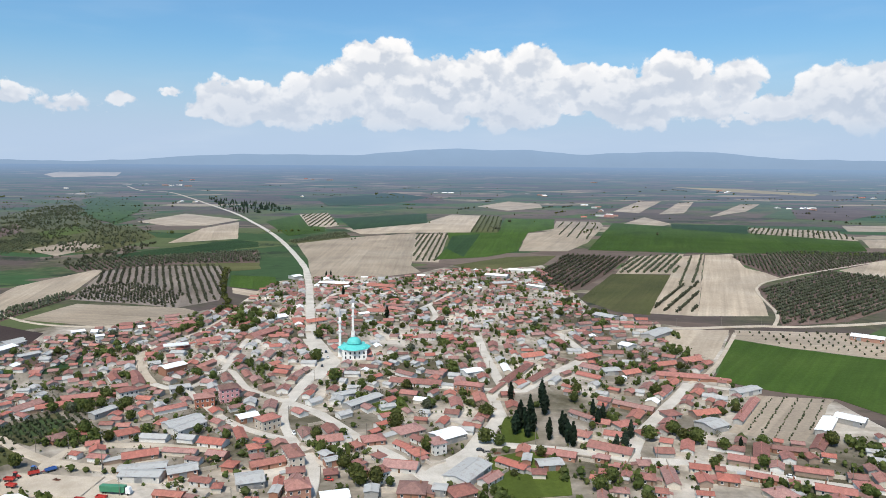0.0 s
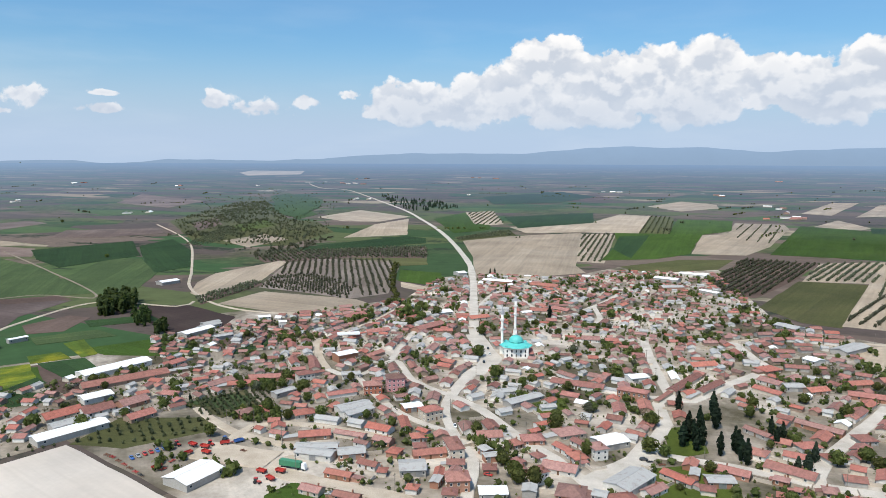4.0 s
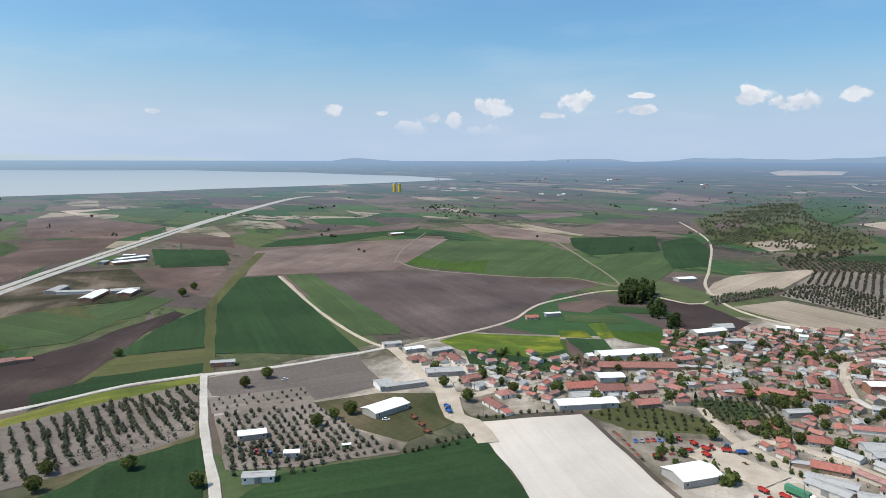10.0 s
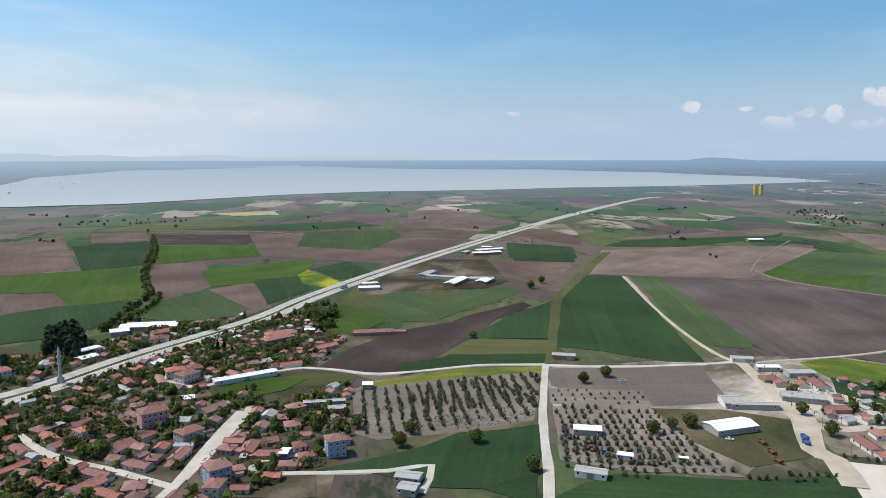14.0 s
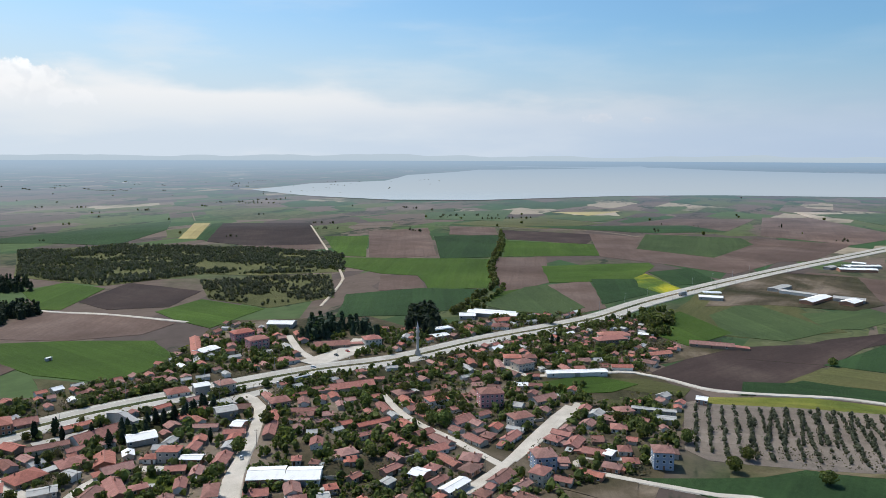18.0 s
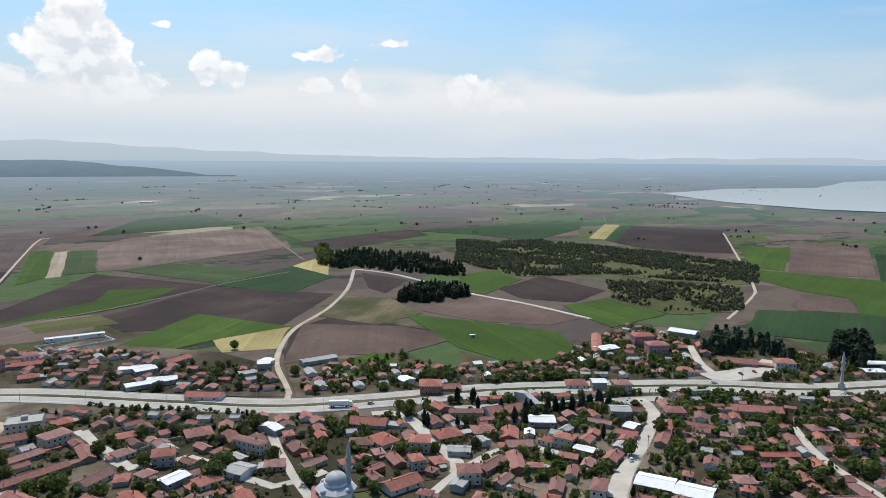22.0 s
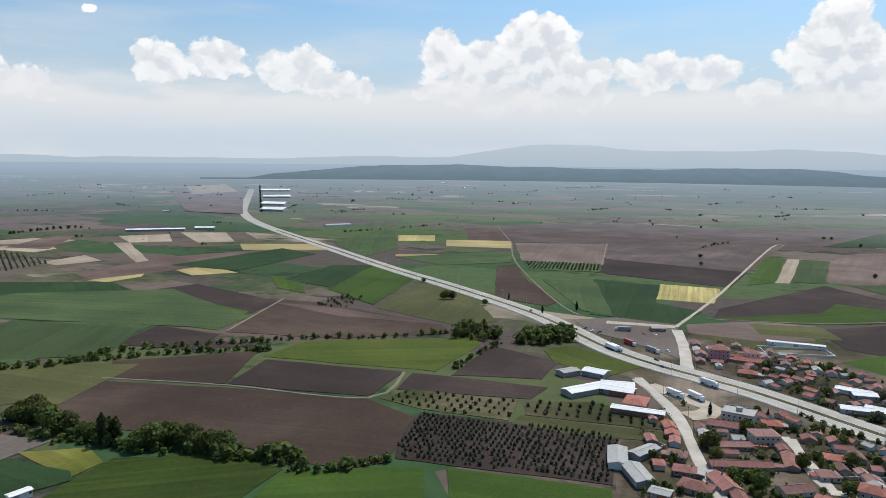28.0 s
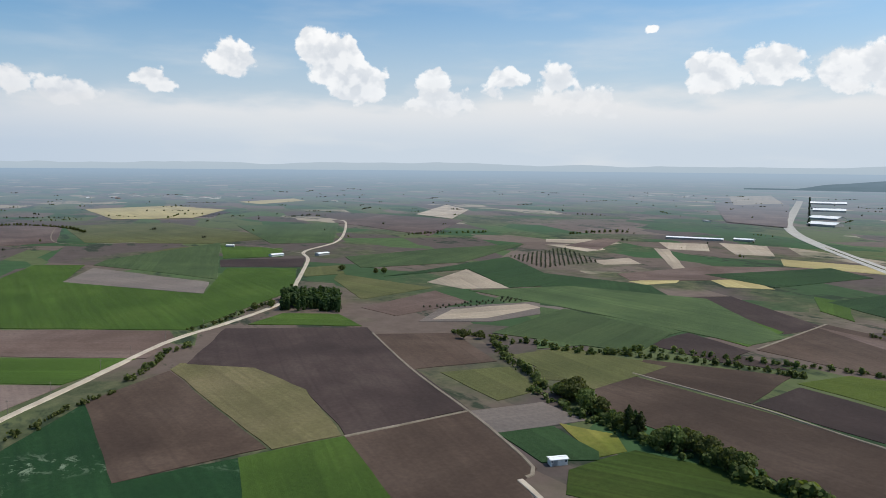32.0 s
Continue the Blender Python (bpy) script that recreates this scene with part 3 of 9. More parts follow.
GROUND = build_ground()
FIELD_LABEL = {
    "wheat": "green field of young wheat", "wheat_dark": "dark green field of dense wheat", "wheat_lodged": "dark green wheat with pale lodged streaks", "wheat_bright": "bright green field of spring wheat",
    "meadow": "olive green meadow with dry patches", "meadow_dry": "dry olive meadow fading to brown", "meadow_bright": "yellowish green meadow", "meadow_rows": "mown green meadow with pale swaths in rows",
    "canola": "yellow blossoming rape among green", "straw": "straw-coloured dry field", "straw_rows": "yellow field striped with straw rows",
    "soil_brown": "brown ploughed field", "soil_plum": "dark brown freshly ploughed field", "soil_dry": "dry light brown ploughed field", "soil_sand": "sandy bare orchard soil", "soil_umber": "brown harrowed field", "soil_mauve": "dark dry ploughed field with pale streaks", "soil_greige": "greyish bare harrowed field",
    "soil_tan": "tan bare field of dry soil", "soil_pale": "pale levelled field of dry bare earth", "scrub": "rough grass with bushes and bare spots",
    "scrub_yellow": "yellowish rough grass with young trees", "dust": "pale dusty village earth", "yard": "weedy brown village earth", "water": "wide pale lake under the haze"}
CROP_HEIGHT = {"wheat": 0.12, "wheat_dark": 0.14, "wheat_bright": 0.12, "canola": 0.15}
_layer = [0]


def field(kind, *pts):
    """A field laid on the land: its border wavers a little, its drill rows follow its first long side."""
    _layer[0] += 1
    cx, cy = sum(p[0] for p in pts) / len(pts), sum(p[1] for p in pts) / len(pts)
    far = max(math.hypot(*p) for p in pts)
    longest = max(range(len(pts)), key=lambda i: math.dist(pts[i], pts[(i + 1) % len(pts)]))
    (ax, ay), (bx, by) = pts[longest], pts[(longest + 1) % len(pts)]
    turn = math.atan2(by - ay, bx - ax)
    lift = 0.10 + 0.0009 * _layer[0] + CROP_HEIGHT.get(kind, 0.0)
    if far > R0:
        lift = 0.5 + 0.002 * _layer[0] + max(0.0, far - 3000) * 0.001
    outline = []
    step = 14.0 if far < 1100 else 40.0 if far < R0 else 100.0
    for (ax, ay), (bx, by) in zip(pts, pts[1:] + pts[:1]):
        n = max(1, int(math.hypot(bx - ax, by - ay) / step))
        for k in range(n):
            x, y = ax + (bx - ax) * k / n, ay + (by - ay) * k / n
            w = 0.0 if k == 0 else (1.8 if far < R0 else 4.0)
            outline.append((x + w * noise.noise((x * .03, y * .03, 1.0)), y + w * noise.noise((x * .03, y * .03, 7.0))))
    bm = bmesh.new()
    ring = [bm.verts.new((x, y, 0)) for x, y in outline]
    f = bm.faces.new(ring)
    if f.normal.z < 0 or f.calc_area() and (f.normal_update() or f.normal.z < 0):
        f.normal_flip()
    low = [bm.verts.new((x, y, -0.6)) for x, y in outline] if far < R0 else ()
    for i in range(len(low)):
        j = (i + 1) % len(ring)
        bm.faces.new((ring[i], low[i], low[j], ring[j]))
    bmesh.ops.triangulate(bm, faces=[f])
    if far > R0:
        for _ in range(5):
            long = [e for e in bm.edges if e.calc_length() > 160 and abs(e.verts[0].co.z - e.verts[1].co.z) < 0.1]
            if not long:
                break
            bmesh.ops.subdivide_edges(bm, edges=long, cuts=1)
            bmesh.ops.triangulate(bm, faces=bm.faces[:])
    c, s = math.cos(-turn), math.sin(-turn)
    for v in bm.verts:
        z = v.co.z + ground_z(v.co.x, v.co.y) + lift
        x, y = v.co.x - cx, v.co.y - cy
        v.co = (x * c - y * s, x * s + y * c, z)
    bmesh.ops.recalc_face_normals(bm, faces=bm.faces[:])
    name = "water" if kind == "water" else "field"
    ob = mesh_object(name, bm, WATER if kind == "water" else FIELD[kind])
    ob.matrix_world = pose(cx, cy, 0, 0, 0, math.degrees(turn))
    return tagged(ob, FIELD_LABEL[kind], name, kind="structure")


def smooth_line(pts, step):
    """Points along a gentle curve through pts."""
    ext = [pts[0]] + list(pts) + [pts[-1]]
    out = []
    for i in range(1, len(ext) - 2):
        p0, p1, p2, p3 = (Vector(p) for p in ext[i - 1:i + 3])
        n = max(2, int((p2 - p1).length / step))
        for k in range(n):
            t = k / n
            out.append(0.5 * (2 * p1 + (p2 - p0) * t + (2 * p0 - 5 * p1 + 4 * p2 - p3) * t * t + (3 * p1 - p0 - 3 * p2 + p3) * t ** 3))
    out.append(Vector(pts[-1]))
    return out


ROADS = []      # (centre line, half width) of every road, for laying out the houses


def ribbon(line, left, right, lift, wobble=0.0):
    """A strip along a line between two offsets, with a low edge on both sides."""
    bm, rows = bmesh.new(), []
    for i, p in enumerate(line):
        d = (line[min(i + 1, len(line) - 1)] - line[max(i - 1, 0)]).normalized()
        nrm = Vector((-d.y, d.x))
        row = []
        for off, dz in ((left - 0.4, -0.55), (left, 0.0), (right, 0.0), (right + 0.4, -0.55)):
            o = off + wobble * noise.noise((p.x * .05, p.y * .05, off))
            q = p + nrm * o
            far = 0.9 + max(0.0, q.length - 3000) * 0.0012 if q.length > R0 else 0.0
            row.append(bm.verts.new((q.x, q.y, ground_z(q.x, q.y) + lift + far + dz)))
        rows.append(row)
    for a, b in zip(rows, rows[1:]):
        for k in range(3):
            bm.faces.new((a[k], a[k + 1], b[k + 1], b[k]))
    bmesh.ops.recalc_face_normals(bm, faces=bm.faces[:])
    return bm


_road = [0]
ROAD_TOP = 0.62


def road(kind, width, *pts):
    _road[0] += 1
    line = smooth_line(pts, 12.0)
    ROADS.append(([tuple(p) for p in line], width / 2))
    lift = ROAD_TOP + 0.0015 * (_road[0] - 80)
    kind = "track" if kind == "dirt" and width < 2 else kind
    label = {"track": "faint worn track between the fields", "concrete": "pale dusty village road", "dirt": "light dirt track between the fields", "asphalt": "wide bleached highway"}[kind]
    ob = mesh_object("road", ribbon(line, -width / 2, width / 2, lift, 0.0 if kind == "asphalt" else min(1.5, width * 0.15)), ROAD[kind])
    return tagged(ob, label, "road", kind="structure")


# the fields, by their corners in metres
field("dust", (-370, 578), (-321, 621), (-255, 647), (-207, 701), (-206, 837), (-159, 881), (-45, 886), (14, 988), (143, 995), (150, 686), (204, 627), (249, 596), (186, 469), (200, 431), (244, 420), (247, 375), (181, 270), (-198, 265), (-404, 557))
field("yard", (-197, -351), (-292, -371), (-374, -345), (-517, -381), (-574, -270), (-538, -201), (-622, -177), (-593, -139), (-682, -60), (-611, -19), (-569, 39), (-493, -24), (-447, 4), (-382, 2), (-330, -4), (-275, -10), (-147, -267))
field("yard", (13, -368), (-17, -466), (61, -508), (7, -597), (-21, -639), (-139, -648), (-168, -587), (-154, -408), (-76, -292), (12, -263))
field("yard", (106, -653), (-21, -650), (-18, -506), (63, -598))
field("dust", (-457, 136), (-464, 265), (-459, 347), (-383, 430), (-303, 517), (-231, 625), (-70, 417), (-121, 278), (-153, 244), (-270, 295), (-299, 237), (-340, 248), (-282, 178), (-310, 102))
field("wheat_bright", (245, 1177), (419, 1725), (547, 1629), (652, 1492), (798, 1341), (724, 1190), (590, 1145), (390, 1155))
field("wheat_dark", (554, 1705), (723, 1673), (641, 1468), (519, 1585))
field("soil_tan", (710, 1628), (868, 1546), (804, 1351), (637, 1445))
field("soil_tan", (126, 1155), (178, 1457), (232, 1498), (286, 1764), (391, 1756), (377, 1644), (267, 1287), (208, 1159))
field("wheat_bright", (-11, 1045), (17, 1271), (8, 1457), (114, 1464), (165, 1842), (293, 1835), (248, 1563), (180, 1469), (123, 1154), (68, 1081))
field("wheat_dark", (7, 1186), (19, 1390), (77, 1427), (33, 1079))
field("meadow", (58, 1460), (103, 1914), (160, 1899), (120, 1465))
field("soil_tan", (-213, 1527), (-45, 1685), (26, 1969), (104, 1934), (58, 1460), (-56, 1452), (-163, 1409))
field("soil_tan", (-261, 1253), (-197, 1333), (-56, 1440), (-45, 1364), (-44, 985), (-28, 924), (-100, 862), (-165, 872), (-199, 1035))
field("soil_tan", (-55, 1417), (14, 1445), (-6, 1016), (-45, 1025))
field("wheat_bright", (-424, 1684), (-392, 1926), (-304, 1588), (-262, 1563), (-245, 1461), (-301, 1367), (-358, 1515))
field("soil_tan", (-392, 1926), (-326, 1998), (-235, 1594), (-286, 1521))
field("wheat_dark", (-265, 1801), (-46, 2005), (-36, 1686), (-191, 1503))
field("meadow", (-286, 1297), (-204, 1465), (-176, 1355), (-262, 1235))
field("wheat_bright", (243, 574), (277, 545), (333, 514), (367, 484), (282, 368), (260, 397), (247, 425), (215, 439), (185, 464))
field("soil_tan", (201, 431), (245, 424), (188, 351), (157, 369))
field("soil_tan", (258, 607), (353, 599), (422, 559), (372, 491), (334, 516), (278, 547), (244, 576))
field("soil_tan", (198, 605), (253, 607), (198, 500), (178, 556))
field("meadow", (147, 744), (226, 922), (314, 916), (201, 667), (172, 682))
field("soil_brown", (115, 871), (197, 1122), (294, 1094), (232, 946), (154, 795), (124, 812))
field("soil_tan", (294, 1094), (392, 1134), (314, 926), (230, 922))
field("soil_tan", (375, 1098), (425, 1135), (246, 664), (203, 675))
field("soil_tan", (422, 1121), (472, 1138), (428, 982), (445, 908), (382, 842), (315, 666), (246, 664))
field("soil_brown", (373, 822), (536, 961), (584, 915), (608, 872), (447, 697), (379, 644), (308, 623))
field("soil_brown", (457, 1103), (590, 1182), (742, 1168), (777, 1120), (680, 1070), (536, 961), (436, 899), (440, 1010))
field("soil_tan", (551, 967), (680, 1070), (754, 1086), (594, 851), (564, 883))
field("soil_tan", (517, 2134), (754, 2713), (843, 2722), (576, 2069))
field("soil_tan", (622, 2028), (875, 2620), (961, 2697), (714, 2083))
field("soil_tan", (733, 1934), (1087, 2573), (1162, 2580), (939, 2179))
field("soil_tan", (407, 1647), (550, 1917), (558, 1705), (467, 1581))
field("soil_tan", (115, 2333), (248, 2655), (342, 2488), (326, 2299), (199, 2125))
field("soil_brown", (-283, 2857), (-58, 3055), (14, 2700), (-206, 2487))
field("wheat_dark", (-492, 2747), (-215, 3206), (-54, 2889), (-182, 2422), (-376, 2305))
field("wheat", (880, 1948), (1187, 2398), (1225, 2289), (921, 1856))
field("soil_brown", (1128, 2278), (1389, 2416), (1387, 2202), (1056, 1832), (956, 1896))
field("straw", (1214, 3735), (1483, 3590), (1696, 3179), (1615, 3072), (1348, 3392))
field("soil_tan", (963, 1693), (1158, 1679), (1060, 1535), (894, 1548))
field("soil_tan", (822, 1372), (955, 1381), (857, 1237), (753, 1231))
field("meadow", (14, 988), (103, 1083), (180, 1101), (143, 995), (51, 938))
field("soil_pale", (-2254, 3997), (-2233, 4131), (-1929, 4251), (-1882, 4078), (-2130, 3876))
field("soil_tan", (-722, 1660), (-705, 1930), (-499, 1740), (-529, 1575), (-618, 1568))
field("soil_tan", (-484, 1234), (-516, 1505), (-486, 1678), (-383, 1311))
field("wheat_dark", (-502, 1072), (-380, 1292), (-332, 1261), (-312, 1188), (-478, 1031))
field("soil_brown", (-511, 941), (-507, 1018), (-300, 1141), (-258, 987), (-370, 985), (-473, 902))
field("meadow", (-373, 982), (-262, 1001), (-245, 941), (-280, 920))
field("wheat_bright", (-269, 887), (-210, 876), (-185, 777), (-246, 804))
field("soil_tan", (-241, 797), (-199, 773), (-189, 736), (-231, 765))
field("meadow", (-1007, 1458), (-1260, 2224), (-1195, 2299), (-774, 1602), (-659, 1522), (-541, 1326), (-533, 1089), (-642, 1083), (-728, 1118))
field("wheat_bright", (-999, 1906), (-1032, 2169), (-755, 1742), (-742, 1593))
field("soil_dry", (-1583, 2009), (-1856, 2512), (-1531, 2286), (-1375, 2194), (-1278, 1848))
field("soil_dry", (-1079, 1215), (-961, 1283), (-936, 1312), (-852, 1214), (-908, 1118), (-1009, 1093))
field("soil_dry", (-1349, 1204), (-1324, 1377), (-1233, 1335), (-1200, 1124))
field("soil_tan", (-474, 736), (-488, 798), (-460, 924), (-446, 916), (-406, 764), (-420, 655), (-442, 671))
field("soil_brown", (-419, 647), (-411, 759), (-391, 742), (-396, 618))
field("soil_tan", (-383, 628), (-369, 701), (-254, 683), (-236, 668), (-266, 603), (-303, 604))
field("soil_sand", (-387, 721), (-441, 907), (-410, 955), (-307, 964), (-276, 907), (-233, 724), (-264, 683), (-318, 704))
field("soil_plum", (-450, 599), (-407, 614), (-334, 578), (-325, 539), (-352, 502), (-400, 542))
field("wheat_dark", (-760, 1015), (-763, 1107), (-659, 1005), (-551, 839), (-566, 783), (-643, 867))
field("wheat", (-639, 704), (-718, 885), (-666, 891), (-564, 786), (-512, 676), (-523, 636), (-601, 673))
field("wheat_dark", (-895, 931), (-824, 1083), (-687, 919), (-715, 788), (-804, 844))
field("wheat", (-862, 536), (-975, 714), (-901, 858), (-727, 775), (-617, 691), (-535, 651), (-637, 569), (-673, 548))
field("wheat_bright", (-826, 512), (-899, 584), (-818, 569), (-765, 579), (-770, 638), (-679, 554), (-767, 525))
field("soil_brown", (-878, 608), (-863, 653), (-801, 612), (-818, 569))
field("soil_dry", (-1220, 932), (-1175, 983), (-905, 949), (-835, 869), (-989, 827))
field("soil_mauve", (-798, 373), (-740, 506), (-653, 583), (-536, 605), (-527, 528), (-458, 409), (-450, 317), (-491, 312), (-606, 335))
field("soil_brown", (-658, 564), (-637, 647), (-540, 611), (-581, 572))
field("soil_dry", (-827, 300), (-1075, 418), (-1067, 531), (-1006, 654), (-838, 522), (-744, 509), (-786, 405))
field("wheat_dark", (-1096, 425), (-1159, 485), (-1192, 783), (-1229, 828), (-1167, 779), (-1060, 537), (-1073, 439))
field("soil_dry", (-1197, 491), (-1284, 767), (-1280, 865), (-1192, 783), (-1175, 491))
field("soil_brown", (-1000, 650), (-1072, 734), (-1048, 761), (-965, 701))
field("wheat_dark", (-696, 217), (-821, 291), (-810, 337), (-455, 252), (-459, 225), (-492, 190), (-512, 157))
field("wheat_dark", (-541, 45), (-543, 95), (-616, 148), (-674, 205), (-533, 162), (-543, 95))
field("wheat", (-812, 346), (-796, 376), (-494, 314), (-481, 303), (-497, 271))
field("soil_tan", (-802, 328), (-803, 339), (-611, 292), (-606, 280))
field("soil_brown", (-1258, 307), (-1311, 365), (-1249, 433), (-1104, 386))
field("wheat_dark", (-1077, 258), (-977, 330), (-926, 315), (-953, 234))
field("soil_brown", (-993, 146), (-990, 180), (-896, 302), (-745, 222), (-808, 197), (-908, 133))
field("wheat", (-722, 103), (-740, 133), (-779, 164), (-735, 193), (-671, 144), (-664, 118))
field("soil_plum", (-541, 45), (-623, 110), (-676, 177), (-657, 181), (-566, 99))
field("meadow", (-521, 43), (-536, 93), (-522, 157), (-494, 148), (-496, 86), (-486, 39))
field("wheat_dark", (-484, 39), (-496, 86), (-491, 147), (-465, 139), (-472, 81), (-455, 36))
field("scrub_yellow", (-432, 34), (-449, 76), (-459, 134), (-445, 129), (-444, 75), (-425, 33))
field("soil_sand", (-422, 33), (-445, 76), (-443, 129), (-381, 109), (-382, 64), (-359, 26))
field("scrub", (-356, 26), (-382, 64), (-381, 109), (-357, 102), (-352, 58), (-326, 23))
field("wheat_dark", (-325, 23), (-352, 58), (-356, 102), (-324, 96), (-270, 77), (-321, 22))
field("soil_greige", (-445, 133), (-455, 138), (-447, 245), (-375, 225), (-375, 178), (-387, 158), (-419, 129))
field("soil_sand", (-416, 126), (-402, 182), (-376, 177), (-370, 172), (-388, 119))
field("soil_sand", (-384, 119), (-371, 174), (-327, 175), (-282, 178), (-294, 133), (-312, 101))
field("scrub", (-372, 174), (-364, 214), (-340, 248), (-298, 225), (-291, 187), (-322, 175))
field("wheat_dark", (-289, 109), (-293, 121), (-279, 176), (-277, 219), (-265, 221), (-208, 197), (-179, 177), (-250, 99))
field("soil_pale", (-293, 230), (-266, 290), (-163, 245), (-137, 223), (-177, 178), (-208, 197), (-235, 210))
field("meadow", (-265, 291), (-265, 330), (-213, 343), (-207, 322), (-235, 293))
field("canola", (-443, 317), (-451, 350), (-397, 405), (-368, 380), (-369, 344), (-412, 315))
field("wheat_bright", (-409, 366), (-402, 384), (-387, 401), (-356, 373), (-369, 344))
field("wheat_dark", (-410, 316), (-374, 349), (-330, 356), (-323, 343), (-345, 321), (-381, 299))
field("wheat_dark", (-400, 381), (-392, 393), (-352, 372), (-361, 352))
field("soil_brown", (-397, 396), (-387, 410), (-317, 370), (-330, 356))
field("wheat_dark", (-393, 407), (-371, 428), (-341, 406), (-348, 382))
field("wheat_bright", (-392, 448), (-357, 488), (-287, 471), (-304, 448), (-362, 438))
field("canola", (-414, 420), (-400, 437), (-379, 424), (-397, 405))
field("canola", (-416, 458), (-410, 473), (-369, 439), (-374, 428))
field("wheat", (-456, 467), (-423, 504), (-392, 490), (-433, 449))
field("wheat_dark", (-457, 529), (-416, 565), (-391, 548), (-436, 511))
field("soil_brown", (-496, 500), (-486, 545), (-461, 542), (-446, 492), (-468, 476))
field("wheat_dark", (-278, 465), (-255, 565), (-245, 553), (-262, 464))
field("soil_brown", (-307, 487), (-282, 563), (-263, 536), (-280, 468))
field("wheat_bright", (-127, 233), (-142, 264), (-136, 278), (-118, 282), (-96, 269), (-89, 251))
field("wheat_dark", (-765, 1025), (-774, 1128), (-649, 992), (-552, 840), (-575, 810), (-666, 900))
field("scrub", (-243, 361), (-221, 391), (-199, 370), (-209, 343))
field("wheat", (-244, 360), (-225, 382), (-206, 379), (-209, 356))
field("soil_brown", (-1407, -475), (-1408, -376), (-1262, -330), (-1251, -423))
field("wheat_dark", (-1244, -421), (-1240, -328), (-1070, -278), (-1008, -343))
field("wheat_bright", (-964, -329), (-955, -261), (-746, -201), (-740, -255))
field("wheat_dark", (-734, -253), (-734, -206), (-662, -195), (-650, -225))
field("soil_plum", (-1367, -358), (-1349, -159), (-1194, -159), (-1211, -301))
field("wheat_bright", (-1191, -300), (-1191, -146), (-1056, -121), (-998, -253))
field("soil_brown", (-985, -260), (-1010, -192), (-805, -149), (-727, -180), (-791, -213))
field("wheat_bright", (-925, -182), (-1008, -48), (-980, -39), (-851, -57), (-805, -149))
field("wheat_dark", (-845, -106), (-863, -58), (-775, -35), (-699, -76))
field("soil_brown", (-789, -149), (-835, -107), (-685, -70), (-655, -90))
field("wheat_bright", (-659, -186), (-730, -190), (-780, -150), (-656, -93), (-637, -120))
field("canola", (-871, -58), (-910, -47), (-818, -3), (-781, -21), (-812, -49))
field("wheat_dark", (-923, -44), (-978, 5), (-873, 41), (-838, -9))
field("wheat", (-1157, -75), (-1384, -74), (-1380, 93), (-1287, 107), (-1092, 39))
field("soil_brown", (-1126, 41), (-1385, 116), (-1345, 265), (-1105, 171), (-1060, 88))
field("soil_brown", (-1885, 173), (-1917, 283), (-1522, 390), (-1335, 263), (-1437, 131))
field("soil_tan", (-2107, 269), (-2128, 384), (-1999, 394), (-1917, 283))
field("wheat", (-2025, 299), (-2152, 496), (-1935, 545), (-1633, 432), (-1893, 373))
field("soil_brown", (-1572, -140), (-1761, -40), (-1832, 154), (-1512, 79), (-1373, -33))
field("wheat", (-1674, -323), (-1818, -187), (-1741, -142), (-1614, -201))
field("soil_tan", (-1868, -309), (-1923, -183), (-1810, -160), (-1792, -272))
field("wheat_dark", (-1456, -341), (-1600, -1), (-1488, 78), (-1410, -54))
field("meadow", (-1448, -488), (-1590, -434), (-1688, -326), (-1581, -174), (-1419, -275))
field("soil_plum", (-927, 62), (-992, 113), (-961, 189), (-893, 190), (-898, 117))
field("soil_brown", (-964, 218), (-913, 306), (-830, 249), (-797, 218), (-920, 181))
field("wheat_dark", (-1155, 271), (-1083, 363), (-963, 331), (-989, 236))
field("meadow", (-888, 35), (-772, 100), (-656, 131), (-607, 49), (-612, -8), (-647, -18))
field("wheat", (-686, 23), (-765, 62), (-659, 123), (-606, 78), (-611, 34))
field("wheat_bright", (-638, -28), (-693, -3), (-620, 40), (-565, 5), (-591, -19))
field("soil_plum", (-483, -19), (-527, 4), (-574, 41), (-617, 121), (-661, 163), (-560, 109), (-460, 44), (-466, 7))
field("meadow", (-503, 77), (-543, 101), (-528, 159), (-489, 147))
field("wheat_dark", (-462, 48), (-500, 76), (-486, 146), (-469, 136), (-472, 88))
field("meadow", (-442, -89), (-457, -55), (-469, -22), (-457, 7), (-441, 3), (-440, -47), (-425, -73))
field("scrub", (-420, -42), (-429, 6), (-387, 2), (-373, -24), (-385, -39))
field("wheat_dark", (-317, -15), (-327, 14), (-349, 68), (-357, 104), (-298, 87), (-288, 56), (-292, 36), (-309, 13))
field("soil_sand", (-430, 3), (-438, 13), (-450, 129), (-363, 102), (-352, 53), (-348, 15), (-358, 4))
field("scrub_yellow", (-444, 13), (-464, 75), (-462, 135), (-450, 129), (-442, 64), (-432, 16))
field("wheat_dark", (-273, 83), (-287, 105), (-285, 129), (-267, 212), (-235, 208), (-213, 189), (-243, 75))
field("soil_brown", (-1248, -588), (-1356, -505), (-972, -348), (-899, -424))
field("wheat_dark", (-1215, -441), (-1275, -331), (-985, -263), (-947, -334))
field("wheat_bright", (-904, -476), (-967, -260), (-747, -206), (-716, -265), (-797, -310), (-795, -359), (-834, -435))
field("wheat_bright", (-1136, -626), (-1175, -554), (-923, -440), (-920, -485))
field("wheat_dark", (-660, -338), (-721, -277), (-737, -205), (-635, -204), (-593, -233), (-560, -298))
field("soil_brown", (-783, -354), (-797, -310), (-723, -273), (-690, -315))
